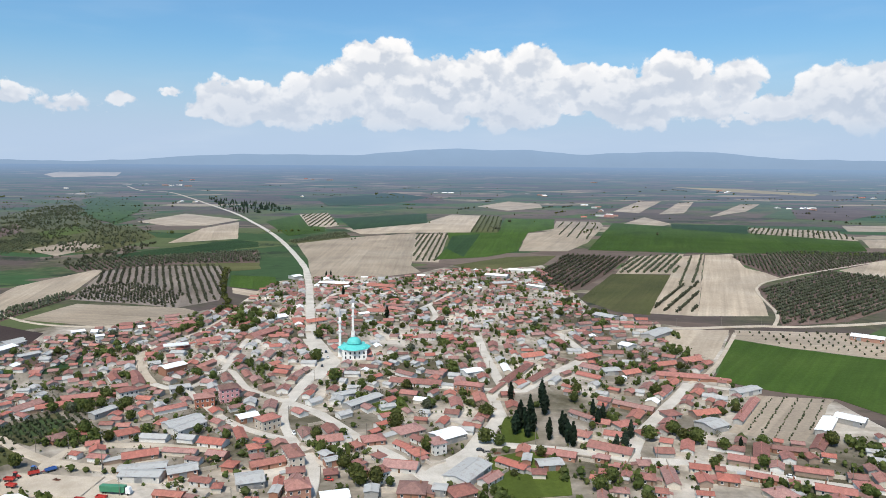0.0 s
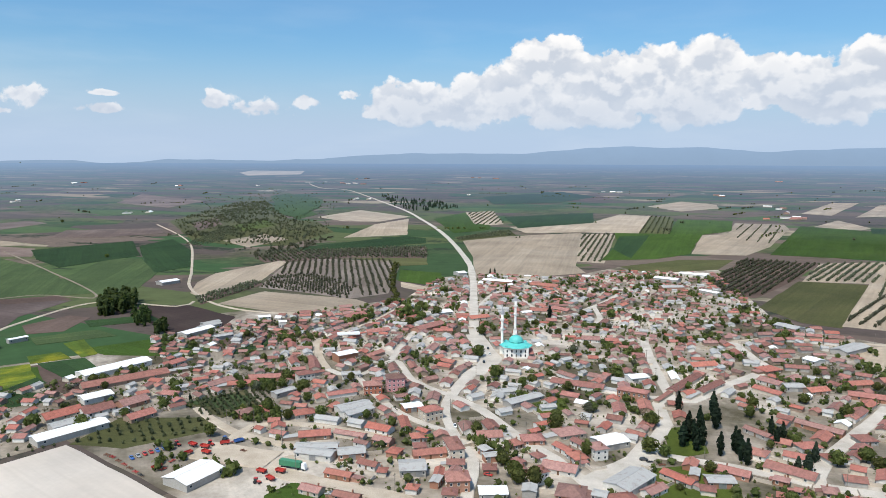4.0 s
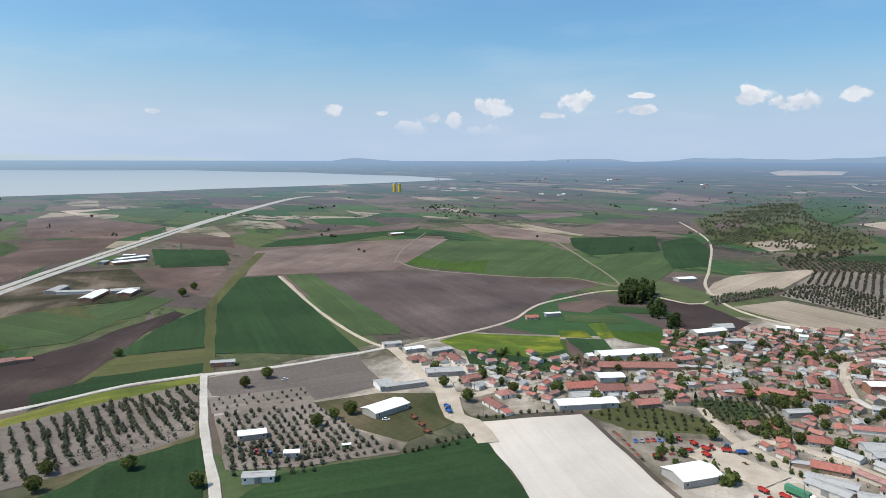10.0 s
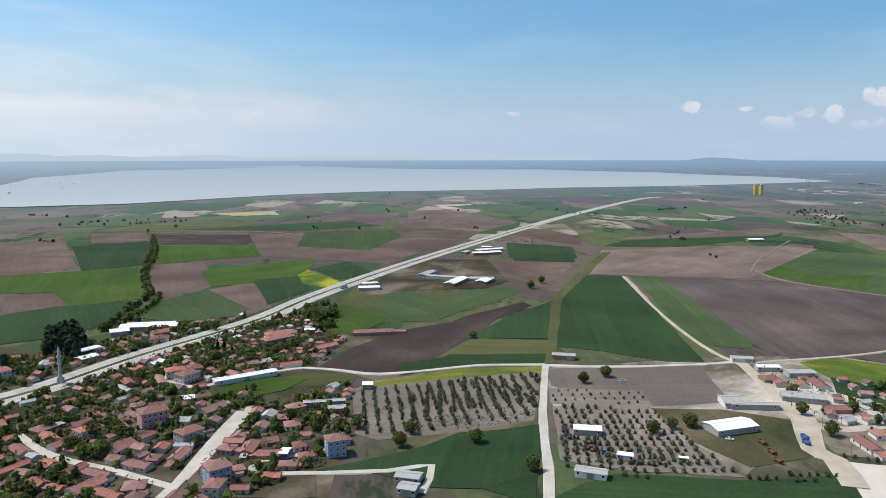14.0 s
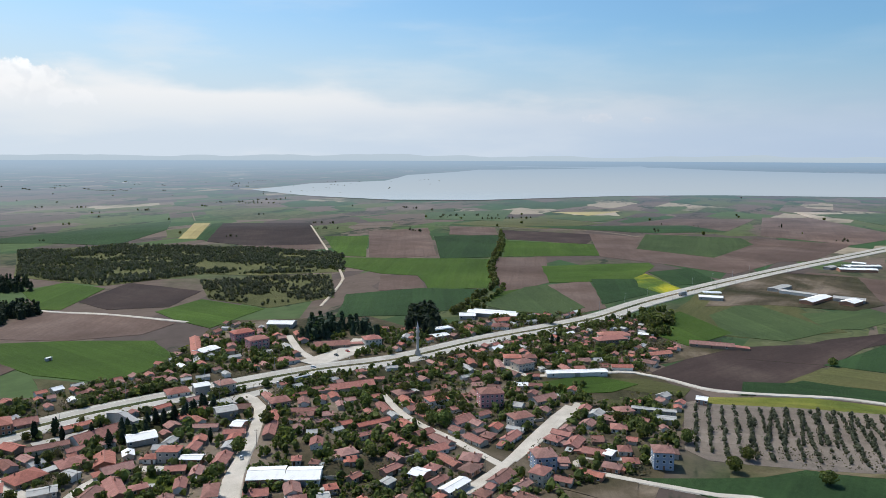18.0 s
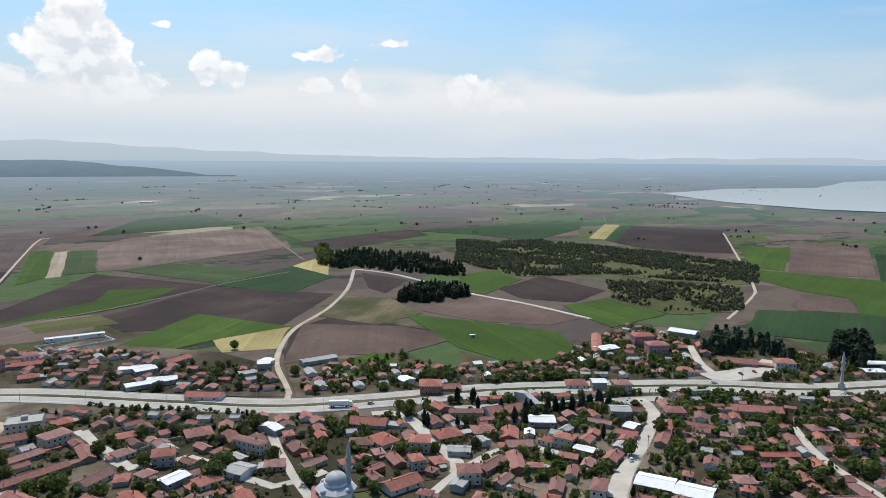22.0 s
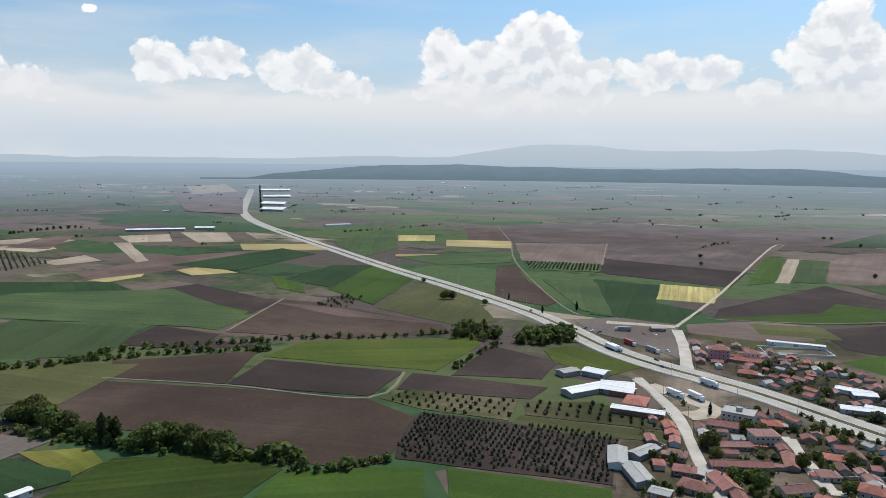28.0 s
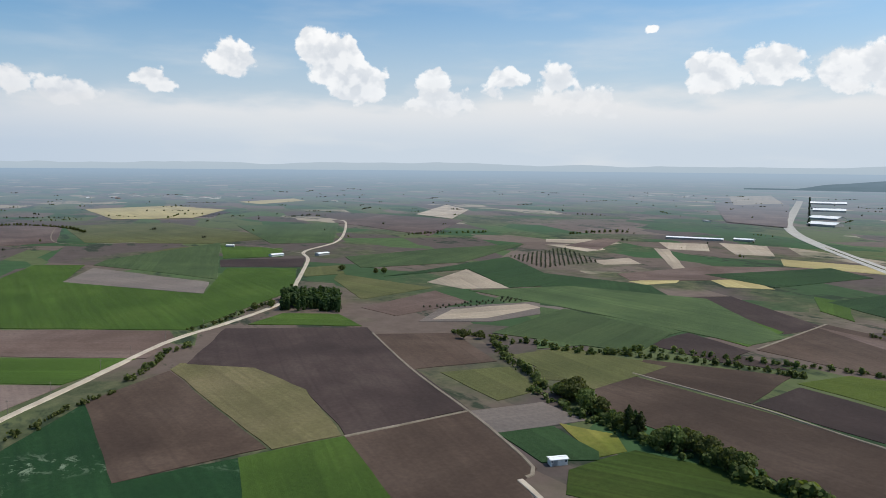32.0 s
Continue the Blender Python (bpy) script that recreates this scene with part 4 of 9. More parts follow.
field("wheat", (-658, -188), (-767, -169), (-789, -148), (-680, -90), (-630, -112), (-636, -149))
field("soil_brown", (-1359, -177), (-1332, -78), (-1226, -80), (-1163, 11), (-1073, 122), (-945, 59), (-1004, -29), (-1048, -120))
field("wheat", (-1728, -652), (-1905, -457), (-1559, -399), (-1539, -580))
field("straw", (-1860, -343), (-1957, -173), (-1785, -235))
field("soil_brown", (-1201, -909), (-1293, -743), (-981, -537), (-945, -648), (-1005, -737))
field("soil_brown", (128, -1626), (-225, -1642), (-220, -1388), (-111, -1007), (90, -1105))
field("soil_plum", (90, -1105), (-112, -1018), (-82, -920), (78, -947))
field("wheat_dark", (74, -891), (-3, -868), (1, -760), (-46, -728), (-19, -660), (59, -678))
field("straw_rows", (-6, -881), (-73, -872), (-60, -776), (-2, -780))
field("wheat_bright", (-124, -1001), (-164, -1206), (-192, -1192), (-140, -940), (-106, -908))
field("soil_tan", (-194, -1191), (-214, -1190), (-158, -942), (-141, -939))
field("wheat", (-210, -1184), (-250, -1182), (-200, -953), (-164, -954))
field("soil_brown", (-242, -1145), (-582, -1344), (-518, -1100), (-242, -973), (-205, -962))
field("wheat", (-225, -952), (-288, -994), (-380, -823), (-295, -783))
field("wheat_dark", (-285, -776), (-421, -857), (-424, -752), (-333, -684))
field("soil_plum", (-63, -749), (-196, -938), (-285, -776), (-191, -723), (-141, -704), (-53, -697))
field("wheat_bright", (-48, -694), (-158, -761), (-183, -817), (-247, -786), (-190, -720), (-135, -701))
field("soil_plum", (-135, -677), (-282, -768), (-370, -655), (-262, -555), (-146, -614))
field("wheat_bright", (-125, -563), (-219, -643), (-266, -546), (-204, -543), (-152, -530), (-114, -514), (-82, -539))
field("straw", (-198, -553), (-265, -546), (-225, -488), (-188, -502))
field("soil_plum", (-261, -537), (-308, -557), (-341, -503), (-365, -440), (-296, -428), (-211, -447))
field("meadow", (-331, -598), (-391, -609), (-369, -531), (-345, -500), (-312, -552))
field("meadow", (-22, -637), (-68, -659), (-135, -650), (-136, -612), (-77, -588))
field("soil_plum", (-467, -755), (-483, -678), (-416, -625), (-417, -661))
field("soil_brown", (-393, -532), (-488, -571), (-504, -505), (-493, -418), (-450, -417), (-412, -459))
field("wheat_bright", (-372, -530), (-412, -459), (-437, -393), (-404, -346), (-343, -340), (-338, -406))
field("wheat_bright", (-522, -467), (-586, -464), (-569, -379), (-486, -378), (-501, -426))
field("soil_plum", (-533, -573), (-636, -602), (-622, -493), (-544, -470), (-514, -515))
field("wheat_bright", (-550, -666), (-611, -674), (-597, -600), (-498, -556), (-492, -576))
field("meadow", (-798, -969), (-914, -870), (-961, -657), (-952, -492), (-793, -408), (-728, -495), (-717, -562), (-611, -614), (-618, -761))
field("meadow", (-678, -539), (-775, -417), (-641, -342), (-574, -377), (-591, -461))
field("wheat", (-590, -1277), (-878, -1280), (-829, -1169), (-562, -1098))
field("soil_plum", (-536, -1092), (-840, -1164), (-808, -1064), (-535, -967))
field("wheat_dark", (-822, -1148), (-1291, -1096), (-1130, -972), (-896, -878), (-884, -1008))
field("straw", (-1015, -849), (-1262, -1011), (-1285, -987), (-1023, -818))
field("wheat_dark", (-1017, -813), (-1267, -970), (-1293, -959), (-1008, -783))
field("soil_plum", (-1281, -964), (-1368, -785), (-1031, -573), (-973, -665), (-995, -773))
field("straw", (-384, -831), (-480, -902), (-493, -883), (-422, -762))
field("soil_brown", (-259, -1628), (-454, -1655), (-317, -1401), (-220, -1388))
field("wheat_dark", (-283, -1393), (-455, -1707), (-622, -1773), (-610, -1473), (-488, -1426))
field("scrub", (-211, -447), (-296, -428), (-296, -387), (-225, -369), (-190, -387))
field("scrub", (-333, -400), (-340, -338), (-399, -341), (-486, -378), (-445, -325), (-344, -307), (-286, -337))
field("wheat_bright", (-247, -428), (-281, -436), (-272, -400), (-243, -383))
field("wheat_dark", (754, -614), (610, -668), (514, -610), (511, -509), (576, -466))
field("wheat_bright", (506, -511), (499, -545), (486, -620), (372, -580), (355, -506), (407, -510))
field("soil_plum", (531, -649), (511, -692), (365, -632), (367, -573))
field("wheat", (568, -460), (461, -502), (418, -501), (410, -446), (435, -350))
field("soil_plum", (404, -439), (413, -503), (345, -495), (342, -476), (294, -474), (336, -446))
field("soil_umber", (345, -503), (372, -645), (332, -643), (182, -590), (163, -563), (245, -514))
field("meadow_bright", (275, -447), (267, -497), (142, -556), (131, -535), (143, -453))
field("soil_umber", (370, -401), (286, -460), (264, -383), (348, -367))
field("soil_plum", (263, -383), (269, -441), (163, -445), (166, -390))
field("soil_umber", (348, -331), (340, -363), (259, -376), (166, -386), (127, -365), (121, -303), (134, -292), (169, -290), (209, -303), (276, -297), (301, -288))
field("meadow_rows", (247, -220), (248, -266), (201, -290), (164, -281), (167, -241), (228, -202))
field("wheat_bright", (161, -243), (162, -278), (119, -298), (101, -303), (86, -257), (150, -227))
field("meadow", (433, -348), (368, -399), (349, -367), (345, -332), (371, -297))
field("soil_plum", (130, -448), (122, -534), (64, -504), (70, -459))
field("soil_plum", (155, -408), (157, -445), (63, -443), (70, -417))
field("soil_plum", (123, -324), (127, -374), (14, -376), (14, -313), (118, -309))
field("wheat_bright", (91, -307), (14, -308), (11, -272), (74, -252))
field("meadow", (73, -373), (71, -388), (-16, -386), (-12, -373), (28, -367))
field("scrub", (159, -389), (145, -411), (76, -412), (76, -377), (128, -379))
field("scrub", (74, -411), (36, -423), (-16, -413), (-16, -390), (68, -389))
field("wheat", (135, -866), (69, -868), (37, -678), (68, -694))
field("wheat_dark", (62, -871), (-6, -875), (1, -678), (34, -679))
field("soil_brown", (247, -1250), (86, -1296), (79, -1078), (187, -1036))
field("wheat", (189, -1023), (75, -1029), (72, -952), (162, -939))
field("straw", (486, -1289), (419, -1316), (389, -1222), (451, -1197))
field("straw", (375, -1248), (258, -1275), (235, -1165), (347, -1155))
field("straw", (391, -1026), (329, -1050), (317, -1012), (382, -1001))
field("soil_brown", (423, -1541), (327, -1582), (251, -1268), (336, -1264))
field("wheat_dark", (435, -754), (429, -882), (378, -902), (352, -723))
field("wheat_bright", (355, -714), (376, -902), (285, -810), (272, -650))
field("meadow", (264, -638), (270, -794), (196, -743), (136, -618), (172, -593))
field("soil_brown", (1858, -2376), (2168, -2919), (1851, -2865), (1053, -1627), (1247, -1651))
field("soil_tan", (2189, -2905), (2112, -3118), (1755, -2673), (1794, -2414))
field("soil_tan", (1118, -916), (1075, -992), (987, -998), (971, -940), (1075, -881))
field("soil_tan", (1035, -847), (996, -930), (922, -892), (915, -842))
field("soil_tan", (819, -762), (820, -844), (753, -805), (776, -749))
field("straw", (646, -667), (631, -751), (607, -712), (616, -665))
field("straw", (620, -782), (601, -828), (515, -780), (555, -741))
field("soil_tan", (897, -987), (871, -998), (665, -803), (675, -788))
field("soil_brown", (700, -701), (692, -873), (590, -1024), (521, -1012), (604, -761), (649, -674))
field("soil_tan", (967, -1079), (901, -1139), (816, -1039), (871, -998))
field("soil_tan", (902, -1174), (821, -1208), (717, -1079), (765, -1041))
field("straw", (689, -1053), (559, -1106), (511, -1031), (637, -982))
field("wheat_dark", (637, -803), (523, -792), (506, -981), (590, -1024))
field("wheat", (380, -995), (228, -1128), (201, -999), (289, -936))
field("wheat", (548, -1129), (565, -1480), (413, -1095), (427, -976))
field("meadow_bright", (81, -534), (62, -555), (5, -512), (33, -474), (69, -505))
field("wheat_bright", (463, -775), (422, -772), (365, -681), (412, -701))
field("soil_brown", (376, -628), (304, -624), (182, -590), (282, -591))
field("wheat_bright", (975, 48), (1157, -12), (1124, -75), (974, -39), (810, -172), (1002, -245), (956, -332), (783, -268), (637, -120), (732, 38))
field("soil_greige", (974, -39), (1088, -83), (890, -196), (813, -172))
field("wheat", (1175, -109), (1339, -318), (907, -210), (1025, -144), (1118, -85))
field("wheat_bright", (1292, -306), (1199, -391), (1087, -354), (1109, -267))
field("soil_plum", (1097, -259), (1051, -379), (964, -343), (1017, -240))
field("soil_brown", (731, 47), (642, -106), (610, -105), (556, -75), (627, 41))
field("wheat_bright", (620, 41), (559, -68), (515, -17), (548, 37))
field("soil_dry", (544, 37), (512, -17), (475, 17), (458, 32))
field("wheat_lodged", (388, 29), (408, 15), (467, -27), (340, -29), (340, -86), (296, -78), (259, -69), (313, 25))
field("soil_umber", (470, -27), (514, -84), (345, -102), (340, -29))
field("meadow_dry", (517, -85), (531, -95), (492, -138), (427, -153), (342, -142), (342, -104))
field("wheat_bright", (340, -86), (340, -143), (264, -133), (226, -126), (259, -69))
field("soil_plum", (526, -98), (627, -151), (570, -263), (439, -238), (343, -225), (341, -144), (427, -153), (492, -138))
field("soil_umber", (544, -257), (514, -319), (421, -301), (433, -235))
field("soil_umber", (338, -143), (340, -223), (256, -208), (249, -195), (201, -168), (226, -127))
field("soil_greige", (340, -223), (331, -272), (293, -274), (303, -217))
field("wheat_dark", (303, -217), (296, -251), (256, -248), (248, -241), (260, -214))
field("meadow", (417, -249), (404, -300), (351, -288), (347, -249))
field("scrub_yellow", (298, -257), (269, -273), (249, -261), (251, -243))
field("meadow", (430, -318), (428, -374), (347, -401), (334, -317))
field("wheat", (497, -349), (549, -477), (419, -490), (386, -413), (456, -373))
field("soil_greige", (568, -315), (615, -367), (595, -469), (544, -480), (535, -375))
field("soil_tan", (570, -331), (602, -373), (590, -458), (565, -460), (550, -379))
field("meadow", (838, -340), (879, -364), (723, -420), (697, -315))
field("soil_brown", (655, -296), (705, -413), (627, -410), (601, -308))
field("soil_tan", (762, -434), (834, -540), (679, -501), (699, -448))
field("wheat_dark", (829, -407), (920, -677), (659, -581), (679, -501), (833, -543))
field("wheat", (686, -448), (653, -576), (514, -653), (357, -560), (357, -513), (553, -481))
field("wheat_bright", (633, -173), (666, -216), (635, -263), (577, -261))
field("straw", (2519, -176), (2614, -449), (2316, -570), (1984, -397), (2028, -206))
field("soil_plum", (2150, -415), (2301, -531), (2198, -558), (2008, -448))
field("straw", (2778, -728), (2931, -1010), (2759, -998), (2601, -765))
field("meadow", (1871, -81), (1853, -317), (1391, -454), (1325, -304), (1450, -98))
field("meadow", (1172, -117), (1116, -89), (1287, -218), (1316, -322))
field("soil_brown", (1928, 109), (1900, -59), (1838, -80), (1472, -53), (1441, 83))
field("wheat", (1699, -444), (1675, -695), (1245, -505), (1279, -396))
field("soil_brown", (1681, -683), (1914, -941), (1621, -1038), (1279, -734), (1572, -712))
field("soil_tan", (1875, -1027), (2301, -1395), (1999, -1302), (1670, -1032))
field("soil_brown", (1007, -871), (1076, -1037), (1034, -1044), (923, -877))
field("wheat", (1042, -442), (1071, -643), (1064, -822), (897, -575), (914, -413))
field("meadow", (955, -336), (955, -396), (876, -371), (877, -316))
field("wheat_bright", (-1306, 2550), (-1317, 2732), (-1018, 2400), (-865, 2017), (-761, 1628), (-834, 1695))
field("soil_tan", (-672, 1126), (-654, 1252), (-569, 1180), (-583, 1053))
field("meadow_bright", (-804, 1387), (-814, 1559), (-719, 1432), (-723, 1282))
field("soil_brown", (-919, 1411), (-961, 1583), (-844, 1416), (-816, 1274))
field("meadow_bright", (32, 385), (50, 396), (52, 358), (33, 346))
field("meadow_bright", (20, 331), (45, 342), (61, 321), (58, 294), (25, 290))
field("meadow_bright", (-44, 410), (-25, 425), (-18, 400), (-35, 386))
field("meadow_bright", (-233, -229), (-247, -226), (-249, -212), (-236, -205), (-225, -217))
field("meadow_bright", (-253, -211), (-260, -203), (-251, -193), (-242, -199))
field("scrub_yellow", (-268, -286), (-281, -282), (-271, -270), (-258, -273))
field("wheat_bright", (-434, -90), (-464, -56), (-455, -25), (-434, -39), (-416, -76))
field("soil_mauve", (346, -1576), (253, -1674), (5, -1758), (-283, -1654), (-404, -1708), (-397, -1594), (-193, -1354), (81, -1289), (251, -1258), (329, -1496))
field("soil_dry", (246, -1250), (86, -1290), (72, -1020), (188, -1014))
field("soil_mauve", (84, -1290), (-189, -1345), (-118, -1019), (73, -1088))
field("soil_plum", (73, -1088), (-118, -1019), (-85, -885), (65, -940))
field("soil_dry", (-251, -1179), (-320, -1309), (-618, -1395), (-475, -946), (-499, -1044), (-225, -953), (-204, -960))
field("soil_umber", (214, -959), (192, -982), (151, -852), (95, -729), (104, -702), (165, -731))
field("soil_greige", (71, -650), (20, -680), (-22, -659), (-20, -542), (18, -584), (54, -609))
field("soil_dry", (-29, -664), (-90, -698), (-141, -697), (-128, -633), (-84, -618), (-30, -629))
field("meadow", (-83, -686), (-146, -692), (-152, -645), (-88, -645))
field("yard", (-23, -580), (-60, -619), (-77, -563), (-134, -568), (-187, -505), (-204, -446), (-185, -382), (-104, -442), (-52, -503), (-19, -537))
field("yard", (-210, -437), (-257, -442), (-290, -413), (-307, -359), (-313, -323), (-370, -277), (-345, -257), (-301, -298), (-255, -339), (-185, -375))
field("yard", (-27, -422), (-55, -463), (-76, -451), (-98, -416), (-172, -360), (-224, -306), (-274, -251), (-226, -227), (-34, -292), (-30, -352))
field("meadow_bright", (-250, -431), (-285, -427), (-277, -394), (-235, -376), (-232, -396))
field("soil_brown", (-211, -448), (-278, -549), (-342, -492), (-361, -431), (-295, -420), (-257, -442))
field("scrub", (-303, -572), (-375, -639), (-404, -599), (-388, -521), (-328, -509))
field("scrub", (-98, -449), (-181, -378), (-173, -363), (-99, -420), (-76, -451))
field("soil_dry", (-1039, 395), (-1063, 581), (-1037, 713), (-1002, 735), (-767, 477), (-826, 302))
field("meadow", (-466, 138), (-465, 145), (-683, 219), (-859, 315), (-1015, 402), (-1017, 389), (-874, 307), (-685, 209))
field("yard", (-462, -216), (-493, -183), (-511, -125), (-441, -68), (-406, -37), (-385, 8), (-338, -16), (-290, -14), (-309, -148))
field("yard", (-974, 79), (-971, 200), (-793, 189), (-751, 154), (-755, 83), (-725, 20), (-798, 34))
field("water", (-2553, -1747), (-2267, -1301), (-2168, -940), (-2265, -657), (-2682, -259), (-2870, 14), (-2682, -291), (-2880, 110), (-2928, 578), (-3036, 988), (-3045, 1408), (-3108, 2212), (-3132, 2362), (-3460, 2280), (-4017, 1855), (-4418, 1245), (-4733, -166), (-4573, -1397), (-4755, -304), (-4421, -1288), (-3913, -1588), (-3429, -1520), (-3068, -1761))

# the roads, by their centre lines
road("concrete", 7.9, (-1541, 3450), (-1347, 3155), (-1136, 2996), (-641, 2083), (-443, 1651), (-318, 1345), (-212, 1034), (-170, 880), (-124, 651), (-107, 566), (-85, 500), (-89, 454), (-93, 412))
road("concrete", 14.1, (-107, 566), (-87, 512), (-80, 493), (-87, 457))
road("concrete", 6.2, (-93, 412), (-69, 391), (-42, 354), (-22, 333), (-5, 308), (5, 303))
road("concrete", 5.3, (-93, 412), (-89, 381), (-74, 346), (-60, 319), (-57, 290), (-54, 267))
road("concrete", 12.3, (-5, 308), (5, 324), (17, 340), (24, 363))
road("concrete", 7.0, (24, 363), (34, 393), (32, 428), (40, 439), (52, 437), (80, 477), (110, 518), (107, 545), (99, 592))
road("concrete", 6.2, (40, 439), (37, 476), (32, 535), (30, 580))
road("concrete", 5.3, (38, 439), (14, 438), (-15, 449), (-35, 464))
road("concrete", 6.2, (17, 348), (35, 348), (63, 343), (95, 332), (131, 326), (162, 311), (199, 299), (226, 290))
road("concrete", 7.0, (95, 332), (105, 360), (150, 430), (164, 453))
road("concrete", 4.4, (164, 453), (187, 442))
road("dirt", 6, (99, 592), (140, 614), (210, 612), (290, 623), (324, 620), (412, 640), (505, 672))
road("dirt", 2.8, (164, 453), (197, 493), (254, 596))
road("dirt", 2.8, (300, 623), (329, 679), (373, 822), (456, 909), (680, 1070))
road("concrete", 4.4, (-124, 651), (-114, 767), (-49, 654), (-13, 708), (11, 772))
road("concrete", 4.4, (-13, 708), (-6, 655), (-11, 620))
road("concrete", 4.4, (-93, 412), (-123, 435), (-150, 478), (-162, 434), (-188, 445))
road("concrete", 4.4, (-152, 478), (-158, 565), (-150, 605))
road("dirt", 5, (-188, 445), (-224, 512), (-206, 582), (-196, 702))
road("concrete", 4.4, (-162, 434), (-121, 381), (-94, 361), (-77, 353))
road("dirt", 5, (-186, 294), (-186, 337), (-153, 345), (-108, 338))
road("dirt", 9, (-145, 303), (-151, 289), (-111, 279), (-90, 277), (-78, 272))
road("dirt", 20, (-198, 301), (-155, 298))
road("dirt", 5, (-232, 354), (-192, 326), (-152, 316))
road("dirt", 2.8, (-236, 636), (-302, 602), (-380, 623), (-462, 702), (-535, 818), (-680, 1041), (-800, 1188), (-979, 1372))
road("dirt", 2.8, (-412, 631), (-415, 605), (-504, 603), (-506, 506), (-491, 460), (-466, 416), (-454, 367), (-449, 305), (-446, 273))
road("dirt", 2.8, (-446, 273), (-495, 272), (-612, 291), (-806, 335))
road("dirt", 7, (-452, 277), (-404, 265), (-365, 253), (-340, 248), (-326, 263), (-327, 278))
road("dirt", 12, (-349, 254), (-305, 230), (-293, 232), (-265, 221))
road("concrete", 4.0, (-463, 138), (-452, 185), (-449, 247), (-452, 277))
road("concrete", 4.4, (-463, 138), (-406, 120), (-343, 102), (-304, 93), (-266, 82))
road("track", 2, (-816, 508), (-932, 596), (-1112, 762))
road("track", 2, (-838, 522), (-748, 511), (-637, 569), (-591, 620), (-527, 631), (-727, 775), (-920, 904))
road("asphalt", 9, (-364, -242), (-251, -305))
road("concrete", 8.8, (-20, -638), (-24, -578), (-25, -513))
road("concrete", 7.0, (-208, -327), (-222, -315), (-212, -275), (-206, -249), (-198, -239))
road("concrete", 6.2, (-352, -251), (-338, -230), (-289, -204), (-254, -190), (-237, -179))
road("dirt", 3.6, (-177, -376), (-187, -389), (-213, -462), (-263, -535), (-329, -594), (-400, -677), (-469, -779))
road("concrete", 4.4, (-474, -787), (-494, -717), (-488, -571), (-498, -499), (-498, -411))
road("concrete", 5.3, (10, -480), (-15, -424), (-22, -368), (-27, -337), (-33, -308))
road("dirt", 14, (1, -469), (-37, -433), (-21, -416))
road("concrete", 5.3, (-73, -398), (-79, -338), (-106, -332))
road("concrete", 5.3, (-106, -332), (-114, -312), (-125, -278), (-151, -278))
road("concrete", 4.4, (-155, -350), (-144, -312), (-135, -273), (-132, -251))
road("concrete", 5.3, (-198, -239), (-239, -246), (-253, -224))
road("concrete", 4.4, (-198, -239), (-179, -231), (-169, -225))
road("dirt", 2.8, (-19, -649), (-71, -841), (-193, -1347), (-220, -1388))
road("track", 1.6, (-48, -694), (-136, -706), (-228, -744), (-294, -780), (-396, -815))
road("track", 1.6, (-606, -1401), (-460, -899))
road("dirt", 10, (41, -649), (2, -649), (-19, -649))
road("concrete", 5.3, (-234, -174), (-257, -188), (-308, -213), (-340, -230))
road("concrete", 5.3, (-487, -302), (-447, -267), (-427, -241), (-407, -234))
road("concrete", 19.4, (-423, -248), (-462, -236), (-498, -239))
road("concrete", 4.4, (-381, -171), (-352, -144), (-328, -106), (-307, -75))
road("concrete", 5.3, (-276, -86), (-313, -76), (-363, -68), (-400, -60))
road("concrete", 4.0, (-474, -118), (-449, -97), (-478, -40), (-478, -23), (-471, -4), (-461, 14), (-459, 32), (-463, 59), (-469, 91), (-467, 115), (-464, 138))
road("dirt", 2.8, (-597, -334), (-718, -375), (-791, -413), (-1044, -577), (-1315, -755))
road("track", 1.6, (-1315, -755), (-1387, -523), (-1410, -360), (-1410, -184), (-1332, -78))
road("track", 1.6, (-1311, -1048), (-1499, -1208))
road("concrete", 4.4, (-315, -74), (-382, -59), (-407, -56))
road("concrete", 3.5, (-319, -44), (-330, -42), (-338, -12), (-347, -10))
road("concrete", 3.5, (-316, -38), (-311, 18), (-314, 39), (-287, 31))
road("track", 1.6, (252, -1248), (203, -1030), (134, -823), (86, -702), (65, -668))
road("track", 1.6, (351, -1572), (252, -1248))
road("track", 1.6, (86, -1296), (74, -1018))
road("track", 1.6, (346, -505), (372, -645))
road("track", 1.6, (348, -367), (262, -380), (166, -387), (163, -444))
road("concrete", 5.3, (8, -483), (-10, -431), (-20, -387), (-27, -339), (-32, -316), (-35, -292))
road("concrete", 4.4, (-70, -400), (-77, -362), (-81, -333))
road("dirt", 5, (438, 31), (459, 16), (517, -31), (602, -99), (647, -156), (723, -235), (839, -291), (1036, -378), (1142, -412), (1288, -535), (1668, -711), (1763, -732))
road("track", 1.6, (1105, -398), (1243, -364), (1306, -320))
road("dirt", 2.8, (250, -193), (227, -189), (209, -182))
road("track", 1.6, (251, -197), (258, -207), (303, -217), (340, -223), (433, -235), (548, -258))
road("track", 1.6, (340, -223), (340, -143))
road("track", 1.6, (1877, -70), (1472, -53), (1409, -180))
HIGHWAY = [(-2374, 1121), (-2266, 985), (-1655, 539), (-1182, 232), (-916, 68), (-736, -31), (-630, -79), (-528, -150), (-456, -192), (-411, -236), (-346, -282), (-288, -318), (-245, -335), (-174, -369), (-120, -420), (-62, -477), (22, -542), (107, -658), (226, -777), (334, -874), (488, -1025), (861, -1398), (1072, -1662), (1242, -1927), (1818, -2885)]
road("asphalt", 25, *HIGHWAY)
